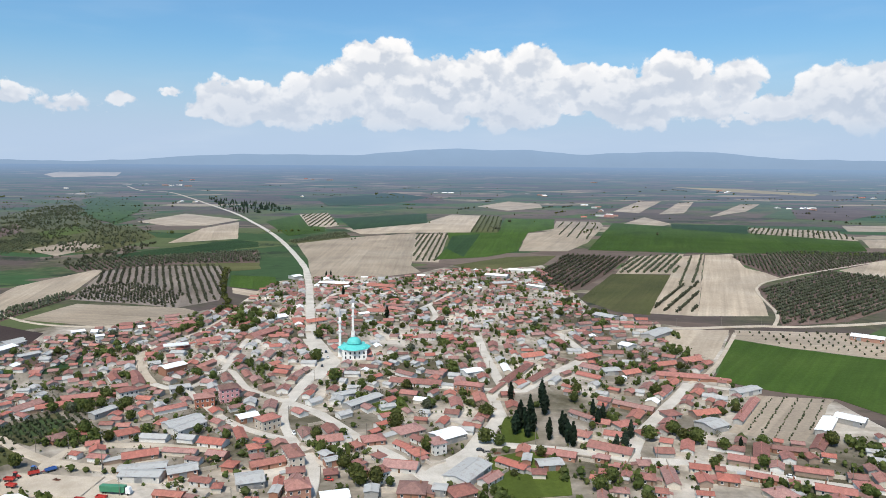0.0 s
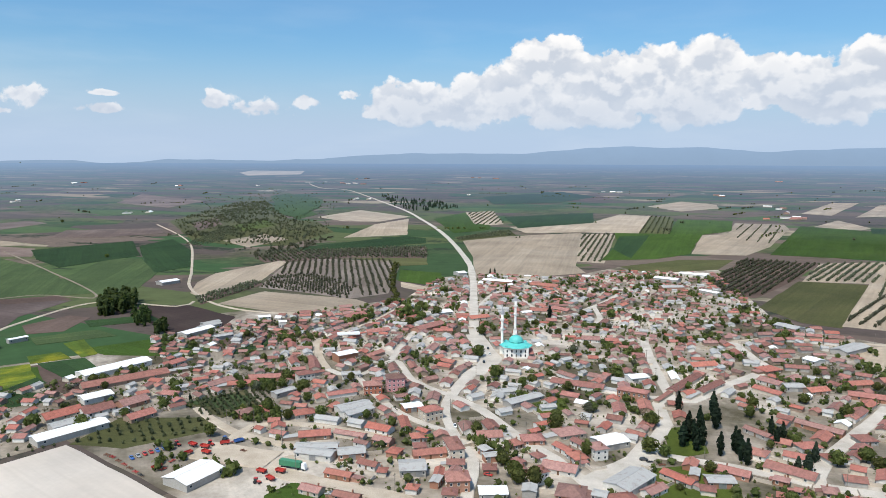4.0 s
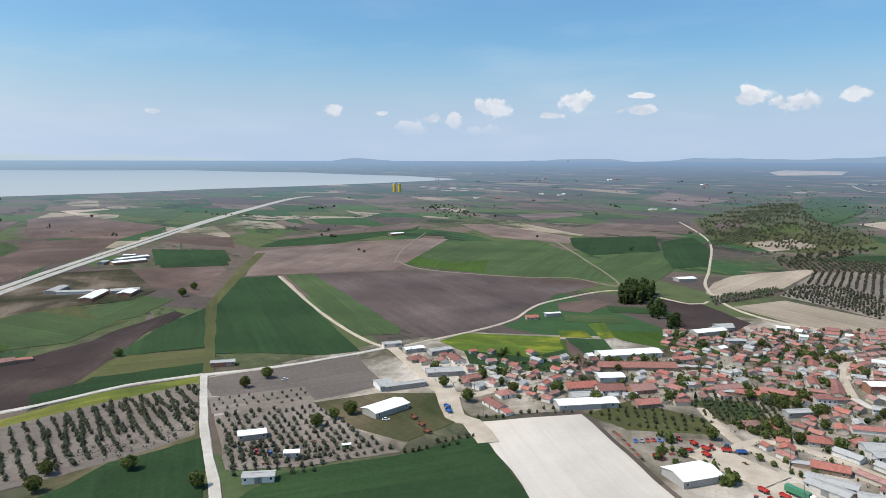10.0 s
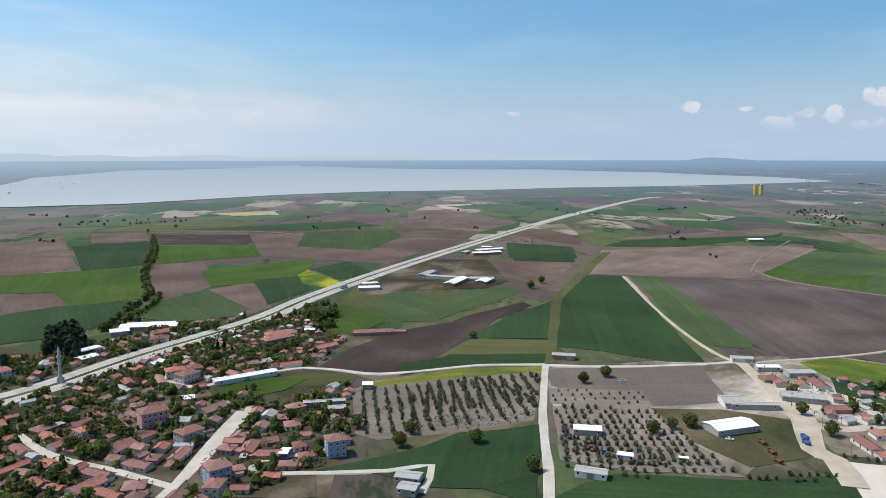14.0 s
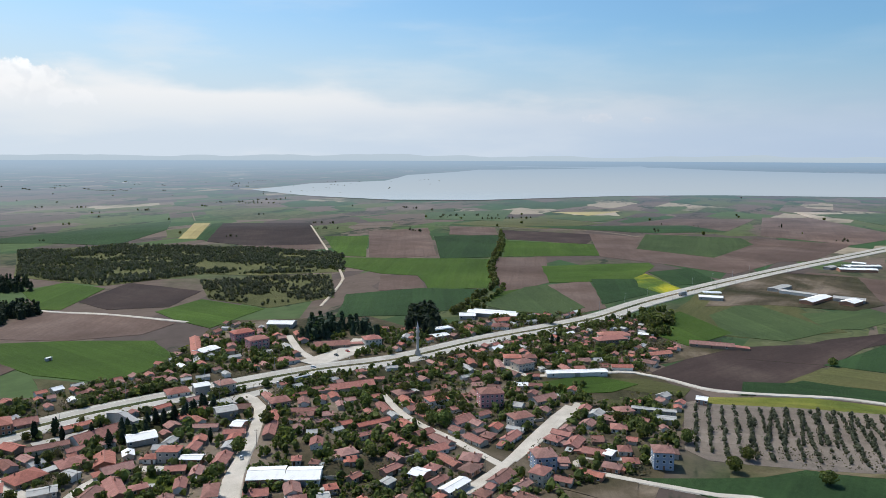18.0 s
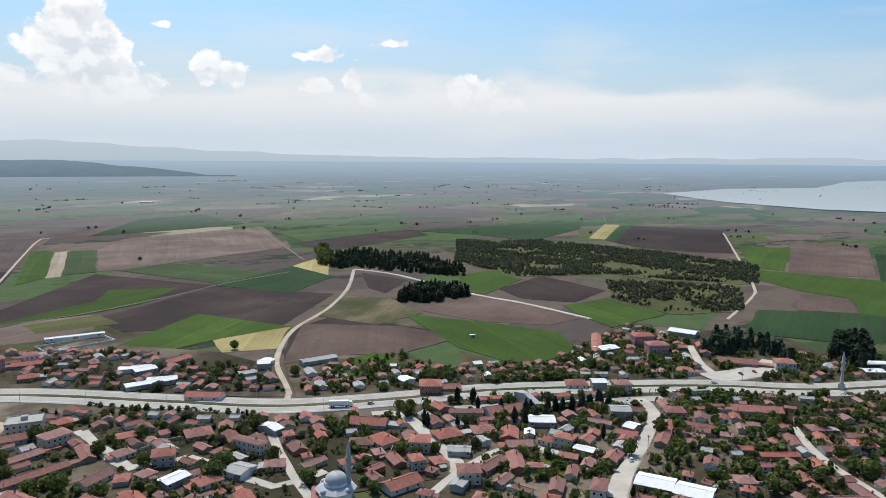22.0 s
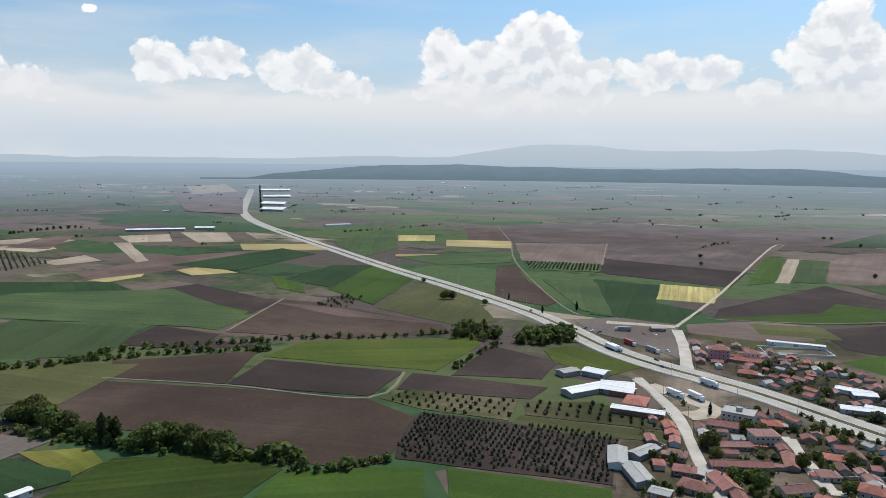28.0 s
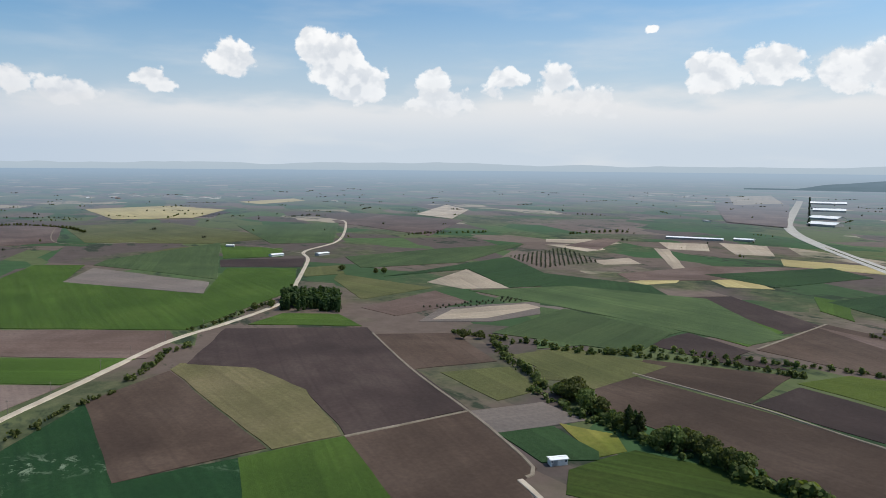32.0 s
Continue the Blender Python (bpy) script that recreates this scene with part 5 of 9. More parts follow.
# ---- far ranges ----
def ranges(name, label, dist, depth, profile, first, last, material):
    """A closed rim of hills; profile gives the height of the crest in degrees for a bearing."""
    bm, rows = bmesh.new(), []
    for k in range(int((last - first) * 2) + 1):
        az = first + k * 0.5
        a = radians(az)
        e = profile(az)
        row = []
        for j, f in enumerate((0.0, 0.45, 0.8, 1.0)):
            d = dist + depth * f
            z = 40 + f * max(1.0, (145 + dist * math.tan(radians(e))) - 40)
            row.append(bm.verts.new((-math.sin(a) * d, math.cos(a) * d, z)))
        rows.append(row)
    for p, q in zip(rows, rows[1:]):
        for j in range(3):
            bm.faces.new((p[j], p[j + 1], q[j + 1], q[j]))
    return tagged(mesh_object(name, bm, material, smooth=True), label, "hills", kind="structure")


def bump_at(az, c, w, h):
    d = (az - c + 180) % 360 - 180
    return h * math.exp(-(d / w) ** 2)

def far_profile(az):
    e = 0.10 + 0.34 * noise.fractal((az * .11, 3.0, 0), 1.0, 2.0, 7)
    e += bump_at(az, -3, 13, 0.85) + bump_at(az, -22, 14, 0.45) + bump_at(az, 14, 8, 0.25)
    e -= bump_at(az, 52, 20, 0.45)
    e += bump_at(az, 189, 5, 0.7) + bump_at(az, 186, 14, 0.6) + bump_at(az, 170, 12, 0.75) + bump_at(az, 240, 16, 0.2)
    return e


def near_profile(az):
    e = -3.2 + 0.2 * noise.fractal((az * .16, 9.0, 0), 1.0, 2.0, 6)
    rise = max(0.0, min(1.0, (az - 158) / 10.0)) * max(0.0, min(1.0, (216 - az) / 14.0))
    return e + 2.75 * rise ** 0.35 + 0.15 * bump_at(az, 196, 9, 1.0) + 0.12 * bump_at(az, 176, 5, 1.0) - 0.12 * bump_at(az, 184, 4, 1.0)


def fading(profile, first, last):
    """The same crest, sinking away towards both ends."""
    return lambda az: profile(az) - 1.2 * (1 - max(0.0, min(1.0, (az - first) / 14.0, (last - az) / 14.0)))


# all three glow in haze tints, paler on the side under the sun
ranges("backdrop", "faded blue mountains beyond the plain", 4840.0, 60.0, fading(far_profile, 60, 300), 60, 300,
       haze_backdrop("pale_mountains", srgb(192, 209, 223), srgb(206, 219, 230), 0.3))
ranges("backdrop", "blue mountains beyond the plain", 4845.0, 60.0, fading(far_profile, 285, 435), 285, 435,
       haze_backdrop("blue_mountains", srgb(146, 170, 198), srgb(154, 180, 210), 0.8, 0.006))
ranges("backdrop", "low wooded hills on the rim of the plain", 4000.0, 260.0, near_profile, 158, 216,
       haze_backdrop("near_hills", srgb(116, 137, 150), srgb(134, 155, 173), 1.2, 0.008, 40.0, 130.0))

# ---- buildings ----
WALLS = {
    "plaster": [simple("white_plaster", (.66, .63, .58), tint=0.16), simple("cream_plaster", (.54, .47, .38), tint=0.16), simple("grey_render", (.36, .34, .31), tint=0.16),
                simple("mud_plaster", (.29, .21, .155), tint=0.15), simple("bare_hollow_brick", (.34, .17, .11), tint=0.15)],
    "pink": [simple("pink_plaster", (.55, .26, .27))],
    "blue": [simple("blue_grey_plaster", (.26, .32, .42))],
    "brick": [simple("red_brick_wall", (.36, .13, .08))],
}


def tile_material():
    m = Mat("clay_roof_tiles", rough=0.85, spec=0.2)
    l = m.local()
    a, b = m.noise(l, 0.5, 5, 0.65), m.noise(l, 3.0, 3, 0.6)
    mixed = m.math("FRACT", m.math("ADD", m.rand(), m.island()))
    base = m.ramp(mixed, [(0.0, lin(0.226, 0.104, 0.086)), (0.2, lin(0.393, 0.187, 0.158)), (0.38, lin(0.431, 0.147, 0.109)), (0.52, lin(0.182, 0.106, 0.089)), (0.64, lin(0.422, 0.239, 0.209)), (0.78, lin(0.245, 0.132, 0.112)), (0.9, lin(0.491, 0.183, 0.132)), (1.0, lin(0.334, 0.204, 0.178))])
    c = m.mix(0.7, base, m.ramp(a, [(0.3, lin(.55, .55, .55)), (0.7, lin(1.25, 1.22, 1.2))]), "MULTIPLY")
    c = m.mix(m.math("MULTIPLY", m.grey(b, 0.55, 0.8), 0.6), c, lin(.20, .13, .095))
    w = m.wave(l, 1.1, 0.3, "X")
    c = m.mix(m.math("MULTIPLY", m.grey(w, 0.35, 0.0), 0.35), c, lin(.14, .07, .05))
    m.color(c)
    m.bump(w, 0.06, 0.7)
    return m.m


TILES = tile_material()


def sheet_material(name, light, rust):
    m = Mat(name, rough=0.75, spec=0.15, metal=0.0)
    l = m.local()
    a = m.noise(l, 0.35, 5, 0.7)
    c = m.mix(m.grey(a, 0.5, 0.85), light, rust)
    w = m.wave(l, 0.9, 0.0, "X")
    c = m.mix(0.25, c, m.ramp(w, [(0.0, lin(.7, .7, .7)), (1.0, lin(1.1, 1.1, 1.1))]), "MULTIPLY")
    m.color(c).bump(w, 0.05, 0.6)
    return m.m


SHEET = sheet_material("grey_roof_sheets", lin(.40, .39, .37), lin(.22, .175, .145))
WHITE_SHEET = sheet_material("white_roof_sheets", lin(.80, .79, .77), lin(.62, .59, .55))
FLAT_ROOF = simple("concrete_roof", (.40, .38, .35))
GLASS = simple("window_glass", (.035, .045, .055), rough=0.12, spec=0.6, vary=0.1)
FRAME_WHITE = simple("white_window_frame", (.72, .70, .66))
DOOR_WOOD = simple("painted_door", (.16, .09, .05), tint=0.3)
BRICK = simple("chimney_brick", (.30, .15, .10))
CONCRETE = simple("raw_concrete", (.42, .40, .37))
STEEL = simple("galvanised_steel", (.34, .35, .36), rough=0.45, metal=0.6)


def box(bm, x0, y0, z0, x1, y1, z1, mi=0):
    v = [bm.verts.new(p) for p in ((x0, y0, z0), (x1, y0, z0), (x1, y1, z0), (x0, y1, z0), (x0, y0, z1), (x1, y0, z1), (x1, y1, z1), (x0, y1, z1))]
    for f in ((3, 2, 1, 0), (4, 5, 6, 7), (0, 1, 5, 4), (1, 2, 6, 5), (2, 3, 7, 6), (3, 0, 4, 7)):
        bm.faces.new([v[i] for i in f]).material_index = mi
    return v


_mesh = {}


def shared(key, maker, materials, smooth=False):
    """One mesh for all alike pieces."""
    if key not in _mesh:
        bm = bmesh.new()
        maker(bm)
        me = bpy.data.meshes.new(key[0])
        bm.to_mesh(me)
        bm.free()
        for mt in materials:
            me.materials.append(mt)
        if smooth:
            for p in me.polygons:
                p.use_smooth = True
        _mesh[key] = me
    return _mesh[key]


def piece(name, me, parent, m=None, label=""):
    ob = new(name, me)
    ob.parent = parent
    if m is not None:
        ob.matrix_basis = m
    if label:
        ob["label"] = label
    return ob


def gable_walls(bm, L, D, h, rise):
    """Four walls with pointed gable ends, as one thick shell."""
    hx, hy = L / 2, D / 2
    for s in (-1, 1):
        y0, y1 = s * hy, s * (hy - 0.25)
        box(bm, -hx, min(y0, y1), -0.3, hx, max(y0, y1), h)
        x0, x1 = sorted((s * hx, s * (hx - 0.25)))
        ring = ((-hy + 0.25, -0.3), (hy - 0.25, -0.3), (hy - 0.25, h), (0, h + rise), (-hy + 0.25, h))
        a = [bm.verts.new((x0, y, z)) for y, z in ring]
        b = [bm.verts.new((x1, y, z)) for y, z in ring]
        bm.faces.new(a[::-1])
        bm.faces.new(b)
        for i in range(5):
            j = (i + 1) % 5
            bm.faces.new((a[i], a[j], b[j], b[i]))
    bmesh.ops.recalc_face_normals(bm, faces=bm.faces[:])


def gable_roof(bm, L, D, h, rise, over=0.45, thick=0.18):
    hx, hy = L / 2 + over, D / 2 + over
    slope = rise / (D / 2)
    low = h - over * slope
    sag = 0.04
    prof = [(-hy, low), (-hy / 2, (low + h + rise) / 2 - sag), (0, h + rise), (hy / 2, (low + h + rise) / 2 - sag), (hy, low)]
    xs = (-hx, -hx / 3, hx / 3, hx)
    top = [[bm.verts.new((x, y, z + thick - (0.05 if abs(x) < hx else 0))) for y, z in prof] for x in xs]
    bot = [[bm.verts.new((x, y, z)) for y, z in prof] for x in xs]
    for g, flip in ((top, False), (bot, True)):
        for a, b in zip(g, g[1:]):
            for k in range(4):
                q = (a[k], b[k], b[k + 1], a[k + 1])
                bm.faces.new(q[::-1] if flip else q)
    for k in range(3):
        for e in (0, 4):
            bm.faces.new((top[k][e], bot[k][e], bot[k + 1][e], top[k + 1][e]))
    for r in (0, 3):
        for k in range(4):
            bm.faces.new((top[r][k], top[r][k + 1], bot[r][k + 1], bot[r][k]))
    box(bm, -hx, -0.12, h + rise + thick - 0.06, hx, 0.12, h + rise + thick + 0.08)
    bmesh.ops.recalc_face_normals(bm, faces=bm.faces[:])


def lean_to(bm, L, D):
    """A low lean-to against a gable end: walls and a single slope."""
    box(bm, -L / 2 - .01, -D / 2, -0.3, L / 2, D / 2, 1.75, 0)
    a = [bm.verts.new(p) for p in ((-L / 2, -D / 2 - .25, 2.35), (L / 2 + .3, -D / 2 - .25, 1.8), (L / 2 + .3, D / 2 + .25, 1.8), (-L / 2, D / 2 + .25, 2.35))]
    b = [bm.verts.new(v.co - Vector((0, 0, .15))) for v in a]
    for f in (a, b[::-1], *[(a[k], b[k], b[(k + 1) % 4], a[(k + 1) % 4]) for k in range(4)]):
        bm.faces.new(f).material_index = 1
    w = [bm.verts.new(p) for p in ((-L / 2, -D / 2 + .01, 1.75), (L / 2 - .05, -D / 2 + .01, 1.75), (-L / 2, -D / 2 + .01, 2.2), (-L / 2, D / 2 - .01, 1.75), (L / 2 - .05, D / 2 - .01, 1.75), (-L / 2, D / 2 - .01, 2.2))]
    bm.faces.new(w[:3]), bm.faces.new(w[3:])
    bmesh.ops.recalc_face_normals(bm, faces=bm.faces[:])


def hip_roof(bm, L, D, h, rise, over=0.55, thick=0.16):
    hx, hy = L / 2 + over, D / 2 + over
    rx = max(0.4, hx - hy)
    ring = [(-hx, -hy), (hx, -hy), (hx, hy), (-hx, hy)]
    lo = [bm.verts.new((x, y, h)) for x, y in ring]
    up = [bm.verts.new((x, y, h + thick)) for x, y in ring]
    r0, r1 = bm.verts.new((-rx, 0, h + thick + rise)), bm.verts.new((rx, 0, h + thick + rise))
    bm.faces.new(lo[::-1])
    for i in range(4):
        bm.faces.new((lo[i], lo[(i + 1) % 4], up[(i + 1) % 4], up[i]))
    bm.faces.new((up[0], up[1], r1, r0))
    bm.faces.new((up[1], up[2], r1))
    bm.faces.new((up[2], up[3], r0, r1))
    bm.faces.new((up[3], up[0], r0))
    bmesh.ops.recalc_face_normals(bm, faces=bm.faces[:])


def flat_roof(bm, L, D, h):
    hx, hy = L / 2 + 0.25, D / 2 + 0.25
    box(bm, -hx, -hy, h, hx, hy, h + 0.25)
    for x0, y0, x1, y1 in ((-hx, -hy, hx, -hy + .2), (-hx, hy - .2, hx, hy), (-hx, -hy + .2, -hx + .2, hy - .2), (hx - .2, -hy + .2, hx, hy - .2)):
        box(bm, x0, y0, h + 0.25, x1, y1, h + 0.75)
    box(bm, -1.6, -1.4, h + 0.25, 1.6, 1.4, h + 2.4)


def window_mesh(bm, w=1.2, h=1.3):
    """Frame, recessed pane and sill in one piece."""
    def ring(x, z0, z1, y):
        return [bm.verts.new(p) for p in ((-x, y, z0), (x, y, z0), (x, y, z1), (-x, y, z1))]
    back, out, lip, inn = ring(w / 2, -h / 2, h / 2, .03), ring(w / 2, -h / 2 - .04, h / 2, -.07), ring(w / 2 - .09, -h / 2 + .08, h / 2 - .09, -.07), ring(w / 2 - .09, -h / 2 + .08, h / 2 - .09, -.02)
    sill = [bm.verts.new(p) for p in ((-w / 2 - .1, -.2, -h / 2 - .04), (w / 2 + .1, -.2, -h / 2 - .04))]
    for a, b in ((back, out), (out, lip), (lip, inn)):
        for k in range(4):
            bm.faces.new((a[k], a[(k + 1) % 4], b[(k + 1) % 4], b[k]))
    bm.faces.new((out[0], out[1], sill[1], sill[0]))
    bm.faces.new(inn).material_index = 1


def door_mesh(bm):
    box(bm, -0.5, -0.07, 0, 0.5, -0.01, 2.05)
    for z in (0.2, 1.15):
        box(bm, -0.36, -0.1, z, 0.36, -0.07, z + 0.7)
    box(bm, 0.36, -0.14, 1.0, 0.42, -0.1, 1.12)


def gate_mesh(bm, w, h):
    """A corrugated steel gate leaf in one folded sheet."""
    n = int(w / 0.25)
    rows = []
    for k in range(n + 1):
        x, y = -w / 2 + w * k / n, -0.10 if k % 2 else -0.03
        rows.append([bm.verts.new(p) for p in ((x, y, 0), (x, y, h), (x, 0.02, h), (x, 0.02, 0))])
    for a, b in zip(rows, rows[1:]):
        for i in range(4):
            bm.faces.new((a[i], a[(i + 1) % 4], b[(i + 1) % 4], b[i]))
    bm.faces.new(rows[0]), bm.faces.new(rows[-1])
    bmesh.ops.recalc_face_normals(bm, faces=bm.faces[:])


def chimney_mesh(bm):
    box(bm, -0.28, -0.28, 0, 0.28, 0.28, 1.5)
    box(bm, -0.38, -0.38, 1.5, 0.38, 0.38, 1.62)
    box(bm, -0.2, -0.2, 1.62, 0.2, 0.2, 1.85)


def balcony_mesh(bm, w=3.0):
    box(bm, -w / 2, -1.2, -0.15, w / 2, -0.01, 0.0)
    for x in (-w / 2, w / 2 - .08):
        box(bm, x, -1.2, 0, x + .08, -0.01, 1.0)
    box(bm, -w / 2 + .08, -1.2, 0, w / 2 - .08, -1.1, 1.0)


BUILT = []      # (x, y, half length, half depth, cos, sin)
_cells = {}


def occupy(x, y, hl, hd, c, s):
    BUILT.append((x, y, hl, hd, c, s))
    r = max(hl, hd) + 6
    for i in range(int((x - r) // 25), int((x + r) // 25) + 1):
        for j in range(int((y - r) // 25), int((y + r) // 25) + 1):
            _cells.setdefault((i, j), []).append((x, y, hl, hd, c, s))


def stands_clear(x, y, r):
    for bx, by, hl, hd, c, s in _cells.get((int(x // 25), int(y // 25)), ()):
        dx, dy = x - bx, y - by
        u, v = abs(dx * c + dy * s), abs(-dx * s + dy * c)
        if u < hl + r and v < hd + r:
            return False
    return True


def q2(v, step=1.0):
    return max(step, round(v / step) * step)


HOUSE_LABELS = {
    "house": "{w} village house with a {r} clay tile roof", "shed": "long farm shed with grey corrugated roof sheets",
    "white": "farm building with a bright white sheet roof", "flat": "plain concrete building with a flat roof", "apt": "{w} apartment block with balconies and tiled roof"}


def building(kind, x, y, turn, L, D, storeys=1, wall="plaster", windows=3, zoff=0.0):
    """A house, shed, barn or block: ridge along its length, turned in degrees."""
    L, D = q2(L), q2(D)
    h = (2.7 * storeys + 0.3 if storeys > 1 else 2.5) if kind in ("house", "apt", "flat") else 3.2 if storeys == 1 else 6.0
    if kind in ("shed", "white"):
        h = min(h + 0.05 * max(0, D - 8), 5.5)
    pick = random.randrange(5) if wall == "plaster" else 0
    if kind in ("shed", "white"):
        pick = random.choice((0, 2, 2, 4)) if wall == "plaster" else 0
    wm = WALLS[wall][min(pick, len(WALLS[wall]) - 1)]
    wname = {"pink": "pink plastered", "blue": "blue-grey plastered", "brick": "red brick"}.get(wall) or ("white plastered", "cream plastered", "grey rendered", "earth-coloured", "bare brick")[pick]
    name = {"house": "house", "shed": "shed", "white": "barn", "flat": "flat_roofed_building", "apt": "apartment_building"}[kind]
    root = new(name)
    rl = random.choice(("weathered", "faded red", "brownish red"))
    tagged(root, HOUSE_LABELS[kind].format(w=wname, r=rl), {"house": "house", "shed": "shed", "white": "barn", "flat": "building", "apt": "apartment block"}[kind])
    if kind in ("house", "shed", "white"):
        root["group"] = {"house": "houses of the village", "shed": "farm sheds", "white": "white-roofed barns"}[kind]
    z = ground_z(x, y) + 0.1 + zoff
    root.matrix_world = pose(x, y, z, 0, 0, turn)
    hip = kind in ("house", "apt") and (storeys >= 2 or (D > 0.7 * L))
    rise = D / 2 * (0.42 if kind in ("house", "apt") else 0.2)
    if hip:
        piece("wall", shared(("wall", L, D, h, 0, wm.name), lambda bm: box(bm, -L / 2, -D / 2, -0.3, L / 2, D / 2, h), [wm]), root)
        piece("roof", shared(("roof", L, D, h, 0), lambda bm: hip_roof(bm, L, D, h, rise), [TILES]), root)
    elif kind == "flat":
        piece("wall", shared(("wall", L, D, h, 2, wm.name), lambda bm: box(bm, -L / 2, -D / 2, -0.3, L / 2, D / 2, h), [wm]), root)
        piece("roof", shared(("roof", L, D, h, 2), lambda bm: flat_roof(bm, L, D, h), [FLAT_ROOF]), root)
    else:
        piece("wall", shared(("wall", L, D, h, 1, wm.name), lambda bm: gable_walls(bm, L, D, h, rise), [wm]), root)
        rm = {"shed": SHEET, "white": WHITE_SHEET}.get(kind, TILES)
        piece("roof", shared(("roof", L, D, h, 1, rm.name), lambda bm: gable_roof(bm, L, D, h, rise), [rm]), root)
    wme = shared(("window",), window_mesh, [FRAME_WHITE, GLASS])
    far = math.hypot(x, y) > 800
    if kind in ("house", "apt", "flat"):
        eye = math.atan2(-y, -x) - radians(turn)          # the long side that shows most gets the door
        side = -1 if math.sin(eye) < 0 else 1
        for st in range(storeys):
            zz = 1.45 + 2.7 * st
            n = 2 if far else max(2, min(windows if storeys == 1 else int(L / 2.6), int(L / 2.4)))
            for s, cnt in ((side, n), ):
                for k in range(cnt):
                    wx = -L / 2 + L * (k + 0.5) / cnt
                    if st == 0 and k == cnt // 2:
                        piece("door", shared(("door",), door_mesh, [DOOR_WOOD]), root, pose(wx, s * D / 2, 0, 0, 0, 0 if s < 0 else 180))
                        continue
                    piece("window", wme, root, pose(wx, s * (D / 2), zz, 0, 0, 0 if s < 0 else 180))
            if storeys > 1:
                sx = 1 if math.cos(eye) > 0 else -1
                for k in range(1 if storeys == 1 else 2):
                    wy = 0 if storeys == 1 else (k - 0.5) * D * 0.5
                    piece("window", wme, root, pose(sx * L / 2, wy, zz, 0, 0, 90 if sx > 0 else -90))
            if kind == "apt" and st:
                for k in (-1, 1):
                    piece("balcony", shared(("balcony",), balcony_mesh, [CONCRETE]), root, pose(k * L / 4, side * D / 2, 2.7 * st + 0.3, 0, 0, 0 if side < 0 else 180))
        if kind == "house" and storeys == 1 and not far and random.random() < 0.6:
            sx = random.choice((-1, 1))
            al, ad = q2(L * random.uniform(.3, .5)), q2(D * random.uniform(.45, .7))
            am = random.choice((TILES, TILES, SHEET))
            piece("annex", shared(("annex", al, ad, wm.name, am.name), lambda bm: lean_to(bm, al, ad), [wm, am]), root, pose(sx * (L / 2 + al / 2), 0, 0, 0, 0, 0 if sx > 0 else 180))
        if kind != "flat":
            piece("chimney", shared(("chimney",), chimney_mesh, [BRICK]), root, pose(L * random.choice((-.25, .2, .3)), D * 0.12, h + rise * (0.35 if hip else 0.6)))
    elif not far:
        eye = math.atan2(-y, -x) - radians(turn)
        side = -1 if math.sin(eye) < 0 else 1
        gw = min(3.4, L * 0.3)
        piece("gate", shared(("gate", round(gw, 1)), lambda bm: gate_mesh(bm, round(gw, 1), 2.8), [STEEL]), root, pose(L * random.choice((-.25, 0, .25)), side * D / 2, 0, 0, 0, 0 if side < 0 else 180))
        for k in (-0.4, 0.4):
            piece("window", wme, root, pose(L * k, side * D / 2, 2.1, 0, 0, 0 if side < 0 else 180))
    a = radians(turn)
    occupy(x, y, L / 2, D / 2, math.cos(a), math.sin(a))
    return root


def loose(maker):
    bm = bmesh.new()
    maker(bm)
    bm.verts.ensure_lookup_table()
    out = np.array([v.co[:] for v in bm.verts]), [tuple(v.index for v in f.verts) for f in bm.faces]
    bm.free()
    return out


FAR_HOUSES = []


def join_far_houses():
    """Houses at the far end of the village, too small to tell apart one by one."""
    verts, faces, index, n = [], [], [], 0
    for x, y, turn, L, D, pick in FAR_HOUSES:
        L, D = q2(L), q2(D)
        rise = D * 0.2
        c, s = math.cos(turn), math.sin(turn)
        for mk, mi in ((lambda bm: gable_walls(bm, L, D, 2.4, rise), 1 + pick % 4), (lambda bm: gable_roof(bm, L, D, 2.4, rise), 0 if pick < 8 else 5 if pick < 9 else 6)):
            key = ("far", L, D, mi == 0 or mi >= 5)
            if key not in _mesh:
                _mesh[key] = loose(mk)
            v, f = _mesh[key]
            p = np.empty_like(v)
            p[:, 0], p[:, 1], p[:, 2] = x + v[:, 0] * c - v[:, 1] * s, y + v[:, 0] * s + v[:, 1] * c, v[:, 2] + 0.1 + ground_z(x, y)
            verts.append(p)
            faces.extend(tuple(i + n for i in q) for q in f)
            index.extend([mi] * len(f))
            n += len(v)
    me = bpy.data.meshes.new("houses")
    me.from_pydata(np.concatenate(verts).tolist(), [], faces)
    for mt in (TILES, *WALLS["plaster"][:4], SHEET, WHITE_SHEET):
        me.materials.append(mt)
    me.polygons.foreach_set("material_index", index)
    return tagged(new("houses", me), "far rows of small tiled village houses", "houses", kind="stuff")


# the buildings that stand out, by centre, turn, length, depth, storeys
building("house", -129.4, 415.1, 26, 11, 9, 3, "pink")
building("house", -141.3, 405.9, 24, 11, 9, 2, "brick")
building("white", -790, 127, -31, 46, 13)
building("white", -786, 158, -31, 22, 14)
building("shed", -848, 100, -31, 34, 11)
building("white", -1050, 204, -31, 18, 9)
building("white", -1026, 216, -31, 14, 8)
building("shed", -1034, 180, -31, 20, 9)
building("white", -110, -610, -6, 42, 5)
building("white", -201, -454, 30, 9, 9)
building("shed", -233, -436, -5, 26, 8)
building("white", -131, -456, -20, 18, 8)
building("white", -124, -492, -20, 20, 8)
building("shed", -4, -630, 15, 12, 8)
building("shed", -136.9, 366.1, 57, 18, 9)
